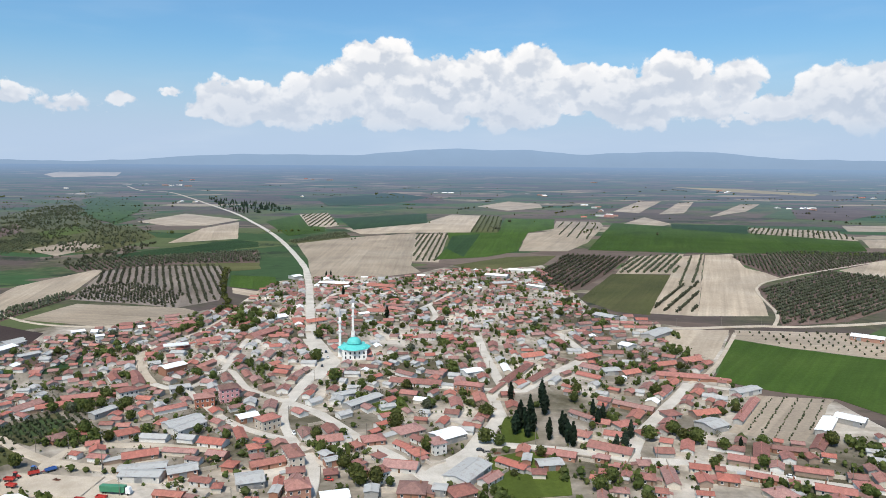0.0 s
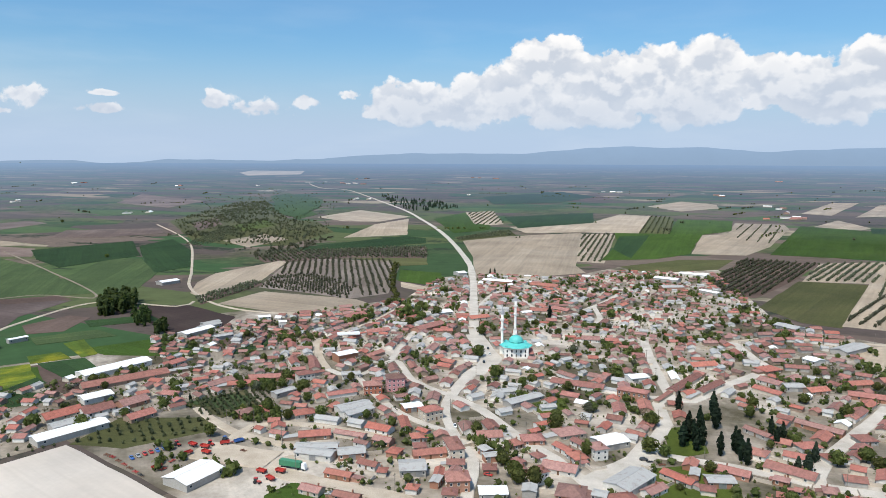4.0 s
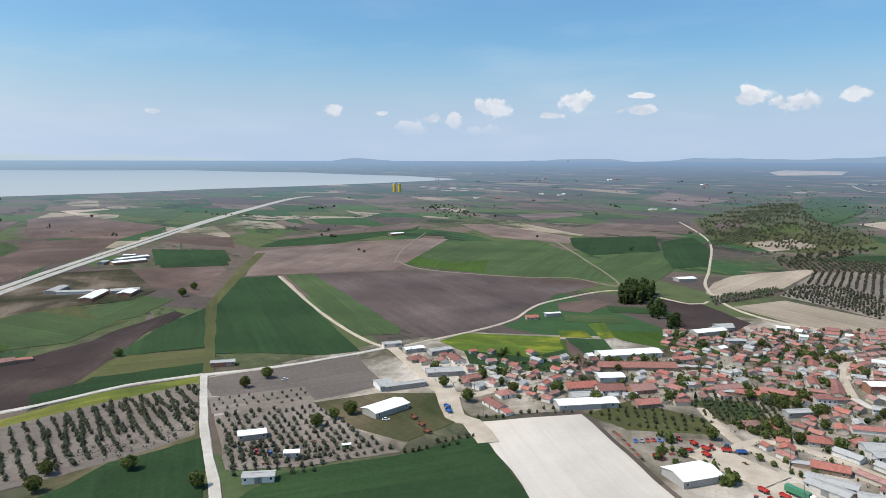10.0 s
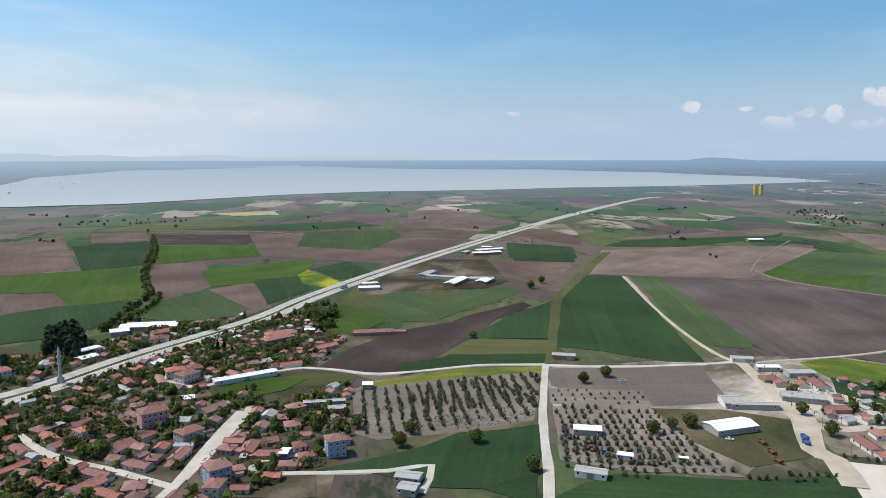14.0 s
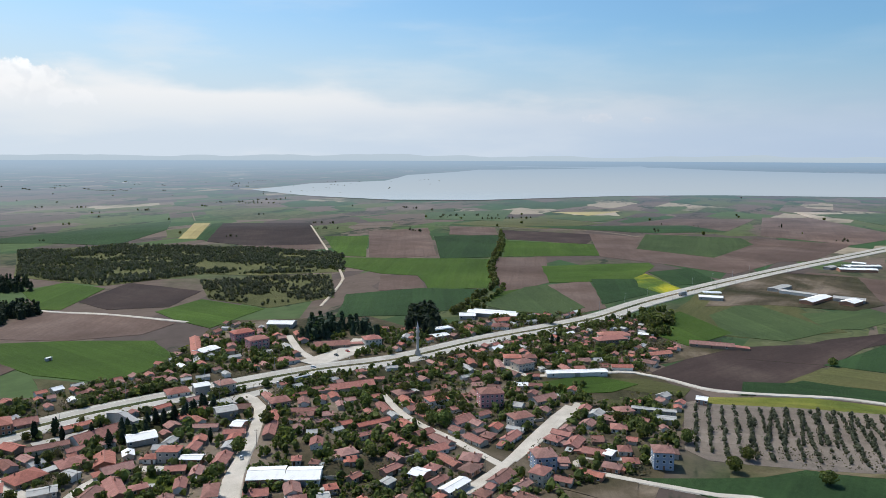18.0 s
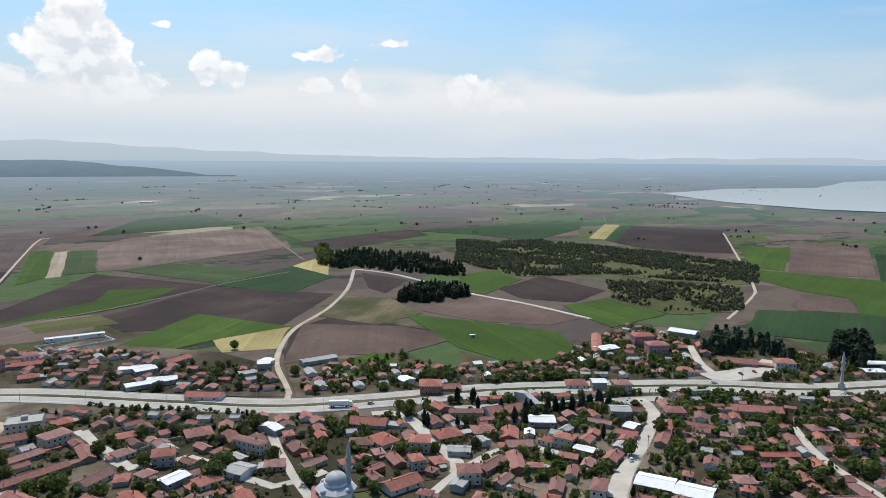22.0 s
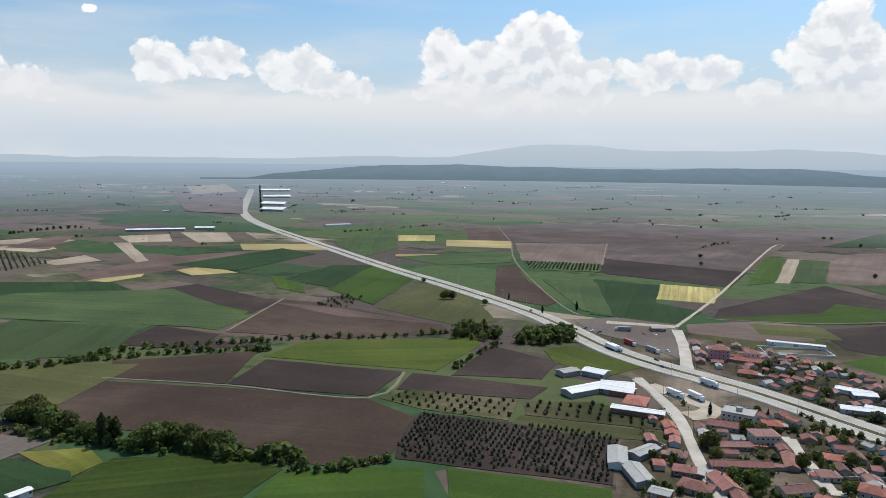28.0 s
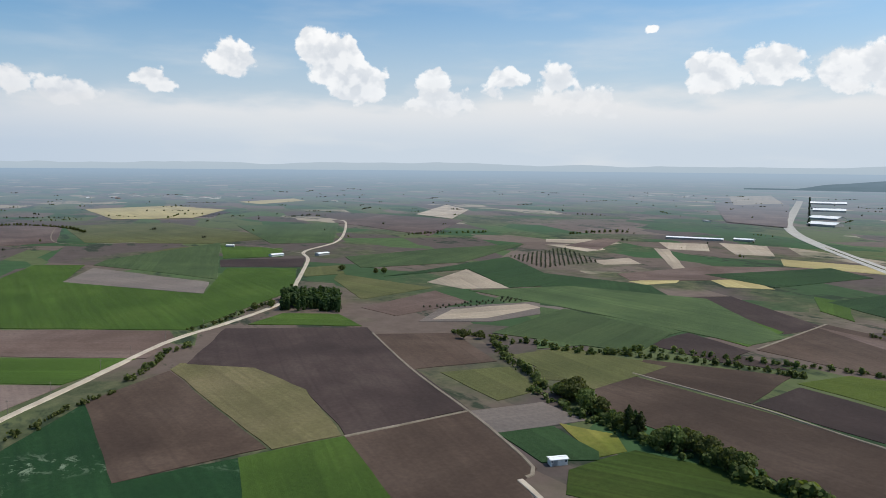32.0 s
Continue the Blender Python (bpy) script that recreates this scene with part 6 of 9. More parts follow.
building("shed", -86.1, 302.4, 19, 12, 12)
building("shed", -136.4, 306.6, -2, 19, 8)
building("shed", -120.0, 311.7, 27, 13, 9)
building("house", -62.1, 291.2, 19, 10, 10, 2)
building("white", -45.4, 286.9, 15, 12, 8)
building("house", -12.4, 295.4, -4, 12, 12)
building("shed", -46.9, 409.1, 49, 26, 8)
building("shed", -59.9, 420.7, 33, 14, 7)
building("white", -184.4, 469.6, 52, 16, 10, 2)
building("house", -94.9, 371.2, 44, 11, 9, 2)
building("house", -191.8, 416.6, 42, 11, 8, 2)
building("house", -226.4, 397.7, 33, 19, 7)
building("house", -216.2, 413.7, 24, 26, 7)
building("house", -165.6, 357.5, 36, 11, 9)
building("house", -147.0, 329.5, 25, 16, 8)
building("house", -198.3, 350.3, 52, 9, 8)
building("shed", -192.8, 387.8, 61, 15, 6)
building("white", -108.8, 381.2, 35, 11, 8)
building("house", -116.6, 346.1, -14, 14, 8)
building("house", -17.6, 364.1, 33, 15, 11)
building("house", -35.3, 350.9, 20, 11, 9)
building("house", -57.9, 350.5, 18, 13, 9)
building("house", -16.5, 447.0, -12, 34, 9)
building("house", 17.4, 432.2, -17, 18, 7, 2)
building("white", 20.9, 470.6, 30, 13, 9)
building("white", 3.7, 356.2, 36, 16, 12)
building("house", -18.8, 319.6, -10, 16, 9)
building("shed", 12.6, 312.0, 58, 23, 13)
building("house", 9.4, 293.3, 27, 12, 10)
building("shed", 52.0, 321.8, 10, 12, 8)
building("house", 85.9, 340.9, -29, 22, 9)
building("house", 73.4, 360.0, -26, 12, 9)
building("house", 80.4, 388.2, -48, 15, 5)
building("house", 114.3, 403.6, -34, 24, 6)
building("house", 160.9, 492.7, 21, 16, 8)
building("house", 182.6, 503.7, 22, 16, 10)
building("house", 163.4, 464.6, -14, 33, 8)
building("shed", 149.3, 373.7, 30, 13, 13)
building("house", 152.7, 393.5, 17, 16, 8)
building("shed", 193.6, 433.6, 27, 20, 8)
building("house", 179.6, 399.1, 55, 46, 5)
building("white", 232.0, 384.1, -41, 15, 10)
building("white", 212.6, 373.9, -127, 26, 7)
building("house", 196.4, 349.4, -127, 23, 6)
building("house", 176.3, 341.3, -16, 16, 5)
building("white", 355.3, 573.8, -35, 24, 13)
building("shed", 154.1, 649.4, -49, 21, 13)
building("shed", 182.7, 584.5, 46, 33, 13)
building("white", 146.5, 542.8, -52, 10, 11)
building("white", 105.3, 929.2, -23, 33, 11)
building("white", 110.0, 807.3, -47, 24, 9)
building("white", 69.9, 884.5, -24, 29, 13)
building("shed", 70.7, 827.0, 20, 25, 13)
building("house", 131.8, 307.2, -17, 9, 8)
building("house", 149.1, 292.1, 18, 11, 11)
building("house", 190.8, 300.4, -9, 8, 8)
building("house", 101.2, 374.4, 23, 11, 8)
building("house", 132.4, 391.5, 18, 9, 9)
building("house", 110.1, 362.1, 22, 11, 8)
building("house", 130.0, 471.7, 27, 14, 8)
building("house", 105.9, 482.8, -43, 15, 8)
building("shed", 117.1, 475.0, 14, 12, 9)
building("house", 110.2, 512.7, 34, 14, 11)
building("house", 67.0, 513.0, 25, 19, 9)
building("house", 51.0, 467.4, 63, 45, 6)
building("house", 65.5, 462.0, 57, 30, 6)
building("house", -12.0, 567.6, 2, 14, 9)
building("house", -61.1, 667.1, 2, 21, 10)
building("house", -42.7, 676.5, -37, 21, 8)
building("white", -150.4, 635.3, 43, 14, 13)
building("house", -114.3, 622.7, 38, 19, 9)
building("house", -149.7, 577.7, 63, 33, 10)
building("house", -227.2, 601.3, 63, 24, 10)
building("house", -187.3, 551.0, 40, 20, 8)
building("shed", -332.8, 531.9, 77, 20, 9)
building("shed", -303.0, 503.3, 54, 15, 7)
building("white", -303.4, 574.4, 36, 10, 8)
building("white", -273.8, 550.9, 32, 6, 7, 2)
building("white", -182.8, 866.0, 47, 12, 13)
building("white", -126.4, 818.4, -9, 36, 13)
building("house", -70.5, 805.8, -17, 33, 10)
building("shed", -371.0, 222.7, 78, 10, 14)
building("white", -335.0, 201.9, 99, 25, 13)
building("shed", -371.7, 269.8, 65, 24, 11)
building("shed", -363.0, 233.2, 78, 27, 5)
building("shed", -451.6, 278.1, 73, 14, 7)
building("white", -430.0, 284.0, 78, 15, 7)
building("house", -407.8, 271.5, 86, 11, 9)
building("shed", -415.3, 297.8, 83, 18, 8)
building("house", -392.1, 295.2, -12, 16, 8)
building("white", -328.2, 405.8, 66, 47, 14)
building("house", -305.1, 386.7, 53, 53, 11)
building("house", -297.7, 322.7, 64, 20, 11)
building("house", -283.5, 333.8, 63, 17, 11)
building("white", -299.0, 351.9, 60, 17, 11)
building("house", -272.5, 350.1, 68, 16, 11)
building("white", -273.5, 301.8, 63, 36, 11)
building("shed", -282.3, 311.3, 63, 19, 9)
building("house", -253.7, 331.7, 67, 15, 9)
building("house", -258.1, 368.0, -1, 11, 7)
building("white", -180.4, 270.8, 73, 21, 16)
building("shed", -138.9, 313.7, 14, 21, 7)
building("white", -341.5, 125.1, 72, 14, 7)
building("shed", -292.6, 109.6, 62, 14, 6)
building("white", -307.2, 131.9, 62, 7, 4)
building("shed", -477.2, 155.5, 69, 16, 7)
building("shed", -141.7, 372.6, 47, 20, 10)
building("shed", -165.3, 431.0, 23, 12, 8)
building("house", -297.2, 426.4, 73, 17, 8)
building("house", -241.9, 395.3, 66, 18, 8)
building("house", -314.1, 274.4, 79, 10, 8)
building("house", -303.4, 257.2, -7, 17, 7)
building("white", -1022.2, 209.4, 100, 45, 13)
building("shed", -801.8, 159.5, 77, 28, 13)
building("white", -1085.4, 224.1, 66, 16, 9)
building("white", -501.0, 717.0, 68, 23, 13)
building("white", -333.4, 512.7, 75, 30, 11)
building("shed", -337.9, 541.5, 63, 16, 7)
building("white", -455.8, 454.2, 68, 14, 5)
building("house", -457.6, 430.2, 59, 11, 7)
building("white", -613.0, -164.6, 90, 46, 13)
building("white", -598.4, -184.7, 109, 14, 13)
building("house", -571.1, -146.5, 100, 14, 11)
building("white", -460.4, -65.7, 115, 41, 7)
building("house", -471.4, -112.0, 109, 12, 9, 2)
building("house", -475.5, -100.7, 111, 9, 9, 2)
building("house", -387.5, -105.1, 119, 14, 11, 3, "pink")
building("house", -361.8, -81.0, 134, 12, 9, 2)
building("apt", -310.9, -58.3, 120, 10, 10, 3, "blue")
building("house", -334.2, -6.1, 103, 9, 9, 3, "blue")
building("house", -334.7, -37.8, 84, 11, 7)
building("white", -334.3, -30.3, 75, 4, 7)
building("shed", -299.8, 26.8, 67, 11, 7)
building("shed", -288.9, 25.7, 65, 8, 7)
building("shed", -403.4, -13.1, 92, 24, 4)
building("house", -399.0, -29.7, 120, 10, 8)
building("shed", -391.7, -6.1, 89, 10, 6)
building("house", -371.2, -29.5, 99, 8, 8)
building("white", -431.9, 13.1, 84, 6, 7)
building("white", -764.1, 26.3, 91, 23, 11)
building("white", -1056.9, 221.3, 108, 47, 11)
building("shed", -822.4, 115.2, 63, 37, 9)
building("house", -568.3, 22.0, 91, 32, 8)
building("house", -560.8, -51.4, 110, 24, 10, 2)
building("white", -580.8, -27.6, 91, 12, 7)
building("house", -527.7, -15.5, 127, 19, 7)
building("house", -258.2, -338.0, 144, 13, 13, 2)
building("house", -270.0, -333.2, 146, 13, 9)
building("house", -339.4, -290.1, 141, 13, 11)
building("white", -346.8, -278.1, 142, 9, 8, 2)
building("house", -355.0, -266.5, 148, 10, 10, 2)
building("apt", -458.6, -326.5, 148, 16, 11, 3, "pink")
building("apt", -444.8, -303.5, 146, 15, 11, 3, "pink")
building("white", -513.8, -325.3, 106, 22, 14)
building("white", -421.1, -331.4, 169, 16, 11)
building("house", -420.1, -263.9, 142, 11, 11)
building("house", -469.4, -253.5, 124, 27, 11)
building("house", -485.0, -227.0, 130, 13, 11, 2)
building("white", -622.2, -164.7, 91, 40, 7)
building("house", -593.8, -149.2, 129, 20, 9)
building("white", -520.7, -183.9, 141, 13, 9)
building("house", -269.7, -282.6, 161, 23, 13)
building("shed", -287.9, -283.1, 167, 3, 24, 2)
building("white", -274.0, -258.0, 140, 14, 11)
building("shed", -316.8, -238.2, 138, 11, 10, 2)
building("white", -305.8, -221.8, 102, 6, 9)
building("house", -339.0, -218.0, 138, 11, 10, 2)
building("house", -385.8, -195.0, 133, 28, 10)
building("house", -221.2, -274.8, 167, 14, 12)
building("house", -239.8, -267.3, 152, 12, 11)
building("house", -201.1, -271.4, 138, 10, 10, 2)
building("house", -179.9, -292.8, 142, 12, 9)
building("house", -190.2, -288.9, 93, 14, 11)
building("house", -197.8, -313.8, 134, 20, 11)
building("house", -241.9, -242.6, 147, 13, 9)
building("shed", -212.4, -254.5, 137, 11, 7)
building("house", -198.1, -230.4, 147, 10, 10, 2)
building("house", -247.1, -255.2, -135, 14, 9)
building("white", -258.8, -173.8, 115, 16, 13)
building("white", -264.4, -158.0, 112, 15, 13)
building("house", -353.2, -112.5, 152, 14, 9)
building("house", -462.1, -102.7, 141, 13, 10, 2)
building("house", -403.0, -76.4, 141, 16, 9)
building("house", -372.2, -133.2, 136, 12, 8, 2)
building("house", -362.9, -142.6, 149, 13, 7)
building("house", -546.7, -52.4, 126, 25, 10, 2)
building("house", -293.8, -151.6, 139, 9, 8)
building("house", -311.0, -113.7, 142, 15, 8)
building("house", -308.0, -92.8, 94, 9, 9)
building("house", -384.6, -159.7, 143, 11, 9)
building("white", -283.4, -109.6, 79, 7, 8)
building("white", -277.0, -90.6, 160, 15, 6)
building("house", -47.9, -551.0, -179, 14, 10, 3, "pink")
building("house", -71.9, -558.7, -179, 9, 9, 2)
building("house", -70.6, -546.6, 171, 24, 8)
building("house", -64.1, -513.6, 172, 12, 9)
building("white", -122.5, -453.5, 177, 29, 8)
building("white", -128.0, -484.8, -177, 14, 9)
building("house", -153.2, -496.1, -159, 20, 8)
building("white", -195.6, -444.4, 153, 8, 10, 2)
building("shed", -179.9, -436.1, 172, 11, 7)
building("house", -142.4, -410.3, 138, 22, 9)
building("white", -255.7, -361.3, 91, 9, 9)
building("house", -118.9, -354.5, 170, 13, 12)
building("flat", -49.1, -418.6, 165, 17, 13, 2)
building("house", -58.0, -387.8, -163, 13, 10, 2)
building("house", -39.8, -403.9, 173, 16, 9)
building("house", -65.6, -413.5, -175, 10, 9)
building("house", -40.0, -374.6, -164, 21, 7)
building("house", -43.0, -350.5, -166, 29, 7)
building("house", -63.5, -330.0, -152, 15, 8)
building("house", -94.4, -331.8, 160, 10, 10, 2)
building("house", -33.9, -327.1, 113, 16, 9)
building("white", -91.2, -307.5, -161, 12, 8)
building("house", -102.9, -297.7, -175, 11, 9)
building("house", -71.9, -296.4, 97, 16, 9)
building("house", -21.7, -319.4, 162, 14, 10)
building("house", -17.3, -336.0, 175, 10, 8)
building("house", -14.3, -353.6, 171, 9, 9)
building("house", -89.1, -372.7, 173, 11, 8)
building("house", -80.9, -351.3, -168, 9, 8)
building("white", -151.1, -336.7, -164, 6, 13)
building("shed", -118.4, -298.3, 116, 10, 11)
building("house", -134.0, -295.5, 152, 9, 9)
building("house", -169.9, -243.5, 180, 17, 10)
building("shed", 13.7, -340.7, 94, 21, 9)
building("white", 6.2, -410.6, 174, 30, 7)
building("white", 20.3, -455.6, -177, 21, 11)
building("house", 7.7, -428.0, 82, 17, 13)
building("house", -428.2, -346.7, 40, 56, 7)
building("white", 37.8, -442.7, -134, 35, 11)
building("white", 20.0, -445.7, 170, 22, 11)
building("white", 36.1, -480.2, 160, 16, 11)
building("shed", 54.7, -475.9, -134, 14, 9)
building("white", 1643.9, -2803.7, -149, 129, 54)
building("white", 969.5, -1185.0, -145, 111, 16)
building("white", 1406.4, -2407.9, -151, 101, 54)
building("white", 1186.3, -2020.8, -174, 83, 54)
building("white", 1051.4, -1787.3, -173, 70, 54)
building("white", 902.9, -1253.4, -157, 38, 18)
building("shed", 679.9, -1422.7, -129, 59, 18)
building("shed", 1.4, -351.4, -126, 17, 7)
building("shed", 3.5, -323.7, 113, 20, 9)
building("shed", -6.6, -307.3, 165, 9, 7)
building("white", 255.3, -220.1, -107, 9, 4)
building("white", 1099.5, -348.3, -77, 22, 11)
building("white", 1080.3, -418.5, -75, 21, 11)
building("white", 1263.1, -316.7, -117, 14, 9)
building("white", -1115.1, 698.2, 89, 28, 13)

# ---- mosques ----
TURQUOISE = simple("turquoise_roof_sheet", (.10, .50, .46), rough=0.5, vary=0.15)
MARBLE = simple("white_mosque_plaster", (.78, .76, .72), vary=0.1)
LEAD = simple("lead_dome", (.42, .43, .45), rough=0.5, vary=0.2)


def lathe(bm, prof, segs=20, mi=0):
    """A turned body from radius and height pairs."""
    rows = [[bm.verts.new((r * math.cos(2 * math.pi * k / segs), r * math.sin(2 * math.pi * k / segs), z)) for k in range(segs)] for r, z in prof]
    for a, b in zip(rows, rows[1:]):
        for k in range(segs):
            bm.faces.new((a[k], a[(k + 1) % segs], b[(k + 1) % segs], b[k])).material_index = mi
    bm.faces.new(rows[-1]).material_index = mi
    bm.faces.new(rows[0][::-1]).material_index = mi


def made(maker):
    bm = bmesh.new()
    maker(bm)
    bmesh.ops.recalc_face_normals(bm, faces=bm.faces[:])
    return bm


def minaret(x, y, height, shaft, cap, parent_label):
    root = tagged(new("minaret"), parent_label, "minaret", group="minarets")
    root.matrix_world = pose(x, y, 0.1)
    k = height
    part("base", made(lambda bm: box(bm, -1.5, -1.5, -0.4, 1.5, 1.5, .16 * k)), shaft, root)
    part("shaft", made(lambda bm: lathe(bm, [(1.35, .16 * k), (1.0, .2 * k), (0.95, .62 * k), (0.9, .8 * k)])), shaft, root, smooth=True)
    for z in (.5, .68):
        b = part("balcony", made(lambda bm: lathe(bm, [(0.96, z * k - .9), (1.6, z * k), (1.6, z * k + .95), (1.45, z * k + .95), (1.45, z * k + .1)])), shaft, root)
    part("cap", made(lambda bm: lathe(bm, [(1.1, .8 * k), (1.05, .81 * k), (0.08, .97 * k), (0.05, k)])), cap, root, "pointed cap", smooth=True)
    a = radians(20)
    occupy(x, y, 1.6, 1.6, math.cos(a), math.sin(a))
    return root


def arch_window(bm, w, h):
    pts = [(-w / 2, 0), (w / 2, 0), (w / 2, h * .65)] + [(w / 2 * math.cos(t), h * .65 + w / 2 * math.sin(t)) for t in (math.pi * k / 6 for k in range(1, 6))] + [(-w / 2, h * .65)]
    a = [bm.verts.new((x, -0.07, z)) for x, z in pts]
    b = [bm.verts.new((x, 0.05, z)) for x, z in pts]
    bm.faces.new(a)
    for i in range(len(a)):
        j = (i + 1) % len(a)
        bm.faces.new((a[i], a[j], b[j], b[i]))


def mosque(x, y, turn, W, h, dome_r, roof, dome, label):
    root = tagged(new("mosque"), label, "mosque")
    root.matrix_world = pose(x, y, 0.1, 0, 0, turn)
    part("wall", made(lambda bm: box(bm, -W / 2, -W / 2, -0.4, W / 2, W / 2, h)), MARBLE, root)
    part("cornice", made(lambda bm: box(bm, -W / 2 - .3, -W / 2 - .3, h, W / 2 + .3, W / 2 + .3, h + .35)), MARBLE, root)
    part("roof", made(lambda bm: lathe(bm, [(W * .70, h + .35), (W * .52, h + 1.6), (W * .33, h + 2.6)], 8)), roof, root, "sloping metal roof")
    part("drum", made(lambda bm: lathe(bm, [(dome_r * 1.05, h + 2.0), (dome_r * 1.05, h + 3.6)], 16)), MARBLE if roof is LEAD else roof, root)
    d = part("dome", made(lambda bm: lathe(bm, [(dome_r * 1.1, h + 3.5)] + [(dome_r * math.cos(t), h + 3.6 + dome_r * .8 * math.sin(t)) for t in (k * math.pi / 18 for k in range(9))] + [(.05, h + 3.6 + dome_r * .8)], 28)), dome, root, smooth=True)
    part("finial", made(lambda bm: lathe(bm, [(.12, h + 3.5 + dome_r * .8), (.25, h + 4.2 + dome_r * .8), (.04, h + 5.4 + dome_r * .8)], 8)), STEEL, d)
    for sx in (-1, 1):
        for sy in (-1, 1):
            part("small_dome", made(lambda bm: lathe(bm, [(1.5 * math.cos(t), h + .9 + 1.3 * math.sin(t)) for t in (k * math.pi / 12 for k in range(6))], 14)), dome, root, smooth=True).matrix_basis = pose(sx * W * .4, sy * W * .4, 0)
    for turn2 in (0, 90, 180, 270):
        for k in range(5):
            for z in ((1.2, h * .58) if h > 6 else (1.4,)):
                part("window", made(lambda bm: arch_window(bm, 1.1, 2.2)), GLASS, root).matrix_basis = pose(0, 0, 0, 0, 0, turn2) @ pose((k - 2) * W / 5.4, -W / 2, z)
    part("porch_roof", made(lambda bm: box(bm, -W / 2, -W / 2 - 4.0, 3.3, W / 2, -W / 2 - .05, 3.6)), TILES, root)
    for k in range(5):
        part("column", made(lambda bm: lathe(bm, [(.22, -0.3), (.18, 3.3)], 10)), MARBLE, root).matrix_basis = pose((k - 2) * W / 4.4, -W / 2 - 3.7, 0)
    a = radians(turn)
    occupy(x, y, W / 2 + 1, W / 2 + 3, math.cos(a), math.sin(a))
    return root


mosque(-65.3, 513.0, 100, 18, 7.5, 5.2, TURQUOISE, TURQUOISE, "white mosque with a turquoise roof and dome")
minaret(-76.0, 514.3, 38, MARBLE, LEAD, "slender white minaret beside the turquoise mosque")
minaret(-73.0, 567.1, 38, MARBLE, LEAD, "slender white minaret behind the turquoise mosque")
mosque(-141.6, -251.3, 60, 13, 5, 4.8, LEAD, LEAD, "small stone mosque with a grey lead dome")
minaret(-146.3, -248.7, 26, CONCRETE, LEAD, "grey stone minaret beside the domed mosque")
minaret(-469.1, -182.6, 26, CONCRETE, LEAD, "thin grey minaret near the highway")

# ---- trees ----
def leaf_material(name, dark, light):
    m = Mat(name, rough=0.7, spec=0.2)
    n = m.noise(m.pos(), 0.35, 3, 0.6)
    c = m.ramp(m.island(), [(0.0, dark), (1.0, light)])
    c = m.mix(0.5, c, m.ramp(n, [(0.3, lin(.55, .55, .55)), (0.7, lin(1.35, 1.3, 1.2))]), "MULTIPLY")
    tone = m.node("ShaderNodeHueSaturation")
    k = m.math("MULTIPLY_ADD", m.rand(), 0.6)
    k.node.inputs[2].default_value = 0.7
    m.link(k, tone.inputs["Value"])
    h = m.math("MULTIPLY_ADD", m.rand(), 0.05)
    h.node.inputs[2].default_value = 0.475
    m.link(h, tone.inputs["Hue"])
    m.link(c, tone.inputs["Color"])
    m.color(tone.outputs[0])
    # sunlight shines through the leaves
    thin = m.node("ShaderNodeBsdfTranslucent")
    m.link(m.mix(1.0, tone.outputs[0], lin(1.5, 1.5, 0.8), "MULTIPLY"), thin.inputs["Color"])
    both = m.node("ShaderNodeMixShader")
    both.inputs[0].default_value = 0.4
    m.link(m.b.outputs[0], both.inputs[1])
    m.link(thin.outputs[0], both.inputs[2])
    m.link(both.outputs[0], m.out.inputs["Surface"])
    return m.m


LEAF = {
    "round": leaf_material("broad_leaves", lin(0.042, 0.056, 0.014), lin(0.135, 0.155, 0.045)),
    "olive": leaf_material("olive_leaves", lin(0.062, 0.070, 0.044), lin(0.128, 0.136, 0.092)),
    "cypress": leaf_material("cypress_needles", lin(0.009, 0.019, 0.011), lin(0.021, 0.037, 0.019)),
    "pine": leaf_material("pine_needles", lin(0.022, 0.037, 0.026), lin(0.046, 0.068, 0.044)),
    "poplar": leaf_material("poplar_leaves", lin(0.023, 0.039, 0.011), lin(0.066, 0.088, 0.025)),
    "bare": leaf_material("budding_twigs", lin(0.062, 0.058, 0.036), lin(0.125, 0.112, 0.072)),
    "shrub": leaf_material("shrub_leaves", lin(0.042, 0.050, 0.026), lin(0.095, 0.102, 0.054)),
    "scrub": leaf_material("scrub_leaves", lin(0.048, 0.062, 0.018), lin(0.132, 0.141, 0.048)),
}
BARK = simple("bark", (.11, .085, .065), rough=0.95)
TREE_WORDS = {
    "round": ("tree", "broad green village tree with a rounded crown"), "olive": ("olive_tree", "grey-green olive tree on dry soil"),
    "cypress": ("cypress", "slim dark green cypress tree"), "pine": ("pine_tree", "dark green conifer with a pointed crown"),
    "poplar": ("poplar", "tall narrow poplar in fresh leaf"), "bare": ("fruit_tree", "fruit tree with thin budding twigs"),
    "shrub": ("shrub", "low green shrub on dry soil"), "scrub": ("shrub", "rough green bush in a yard")}


def crown_shape(kind, rnd):
    """Radius of the crown for a height 0..1 and its lowest point."""
    if kind == "cypress":
        return (lambda u: 0.13 * (math.sin(math.pi * min(1, u * 1.05 + 0.06)) ** 0.6)), 0.04
    if kind == "pine":
        return (lambda u: 0.30 * (1 - u) ** 0.8 * (0.85 + 0.15 * math.sin(u * 38)) + 0.01), 0.08
    if kind == "poplar":
        return (lambda u: 0.17 * math.sin(math.pi * (u * 0.93 + 0.07)) ** 0.7), 0.1
    if kind in ("shrub", "scrub", "bare", "olive"):
        return (lambda u: 0.52 * math.sin(math.pi * (u * 0.9 + 0.1)) ** 0.6), 0.15
    return (lambda u: 0.46 * math.sin(math.pi * (u * 0.88 + 0.1)) ** 0.6), 0.2


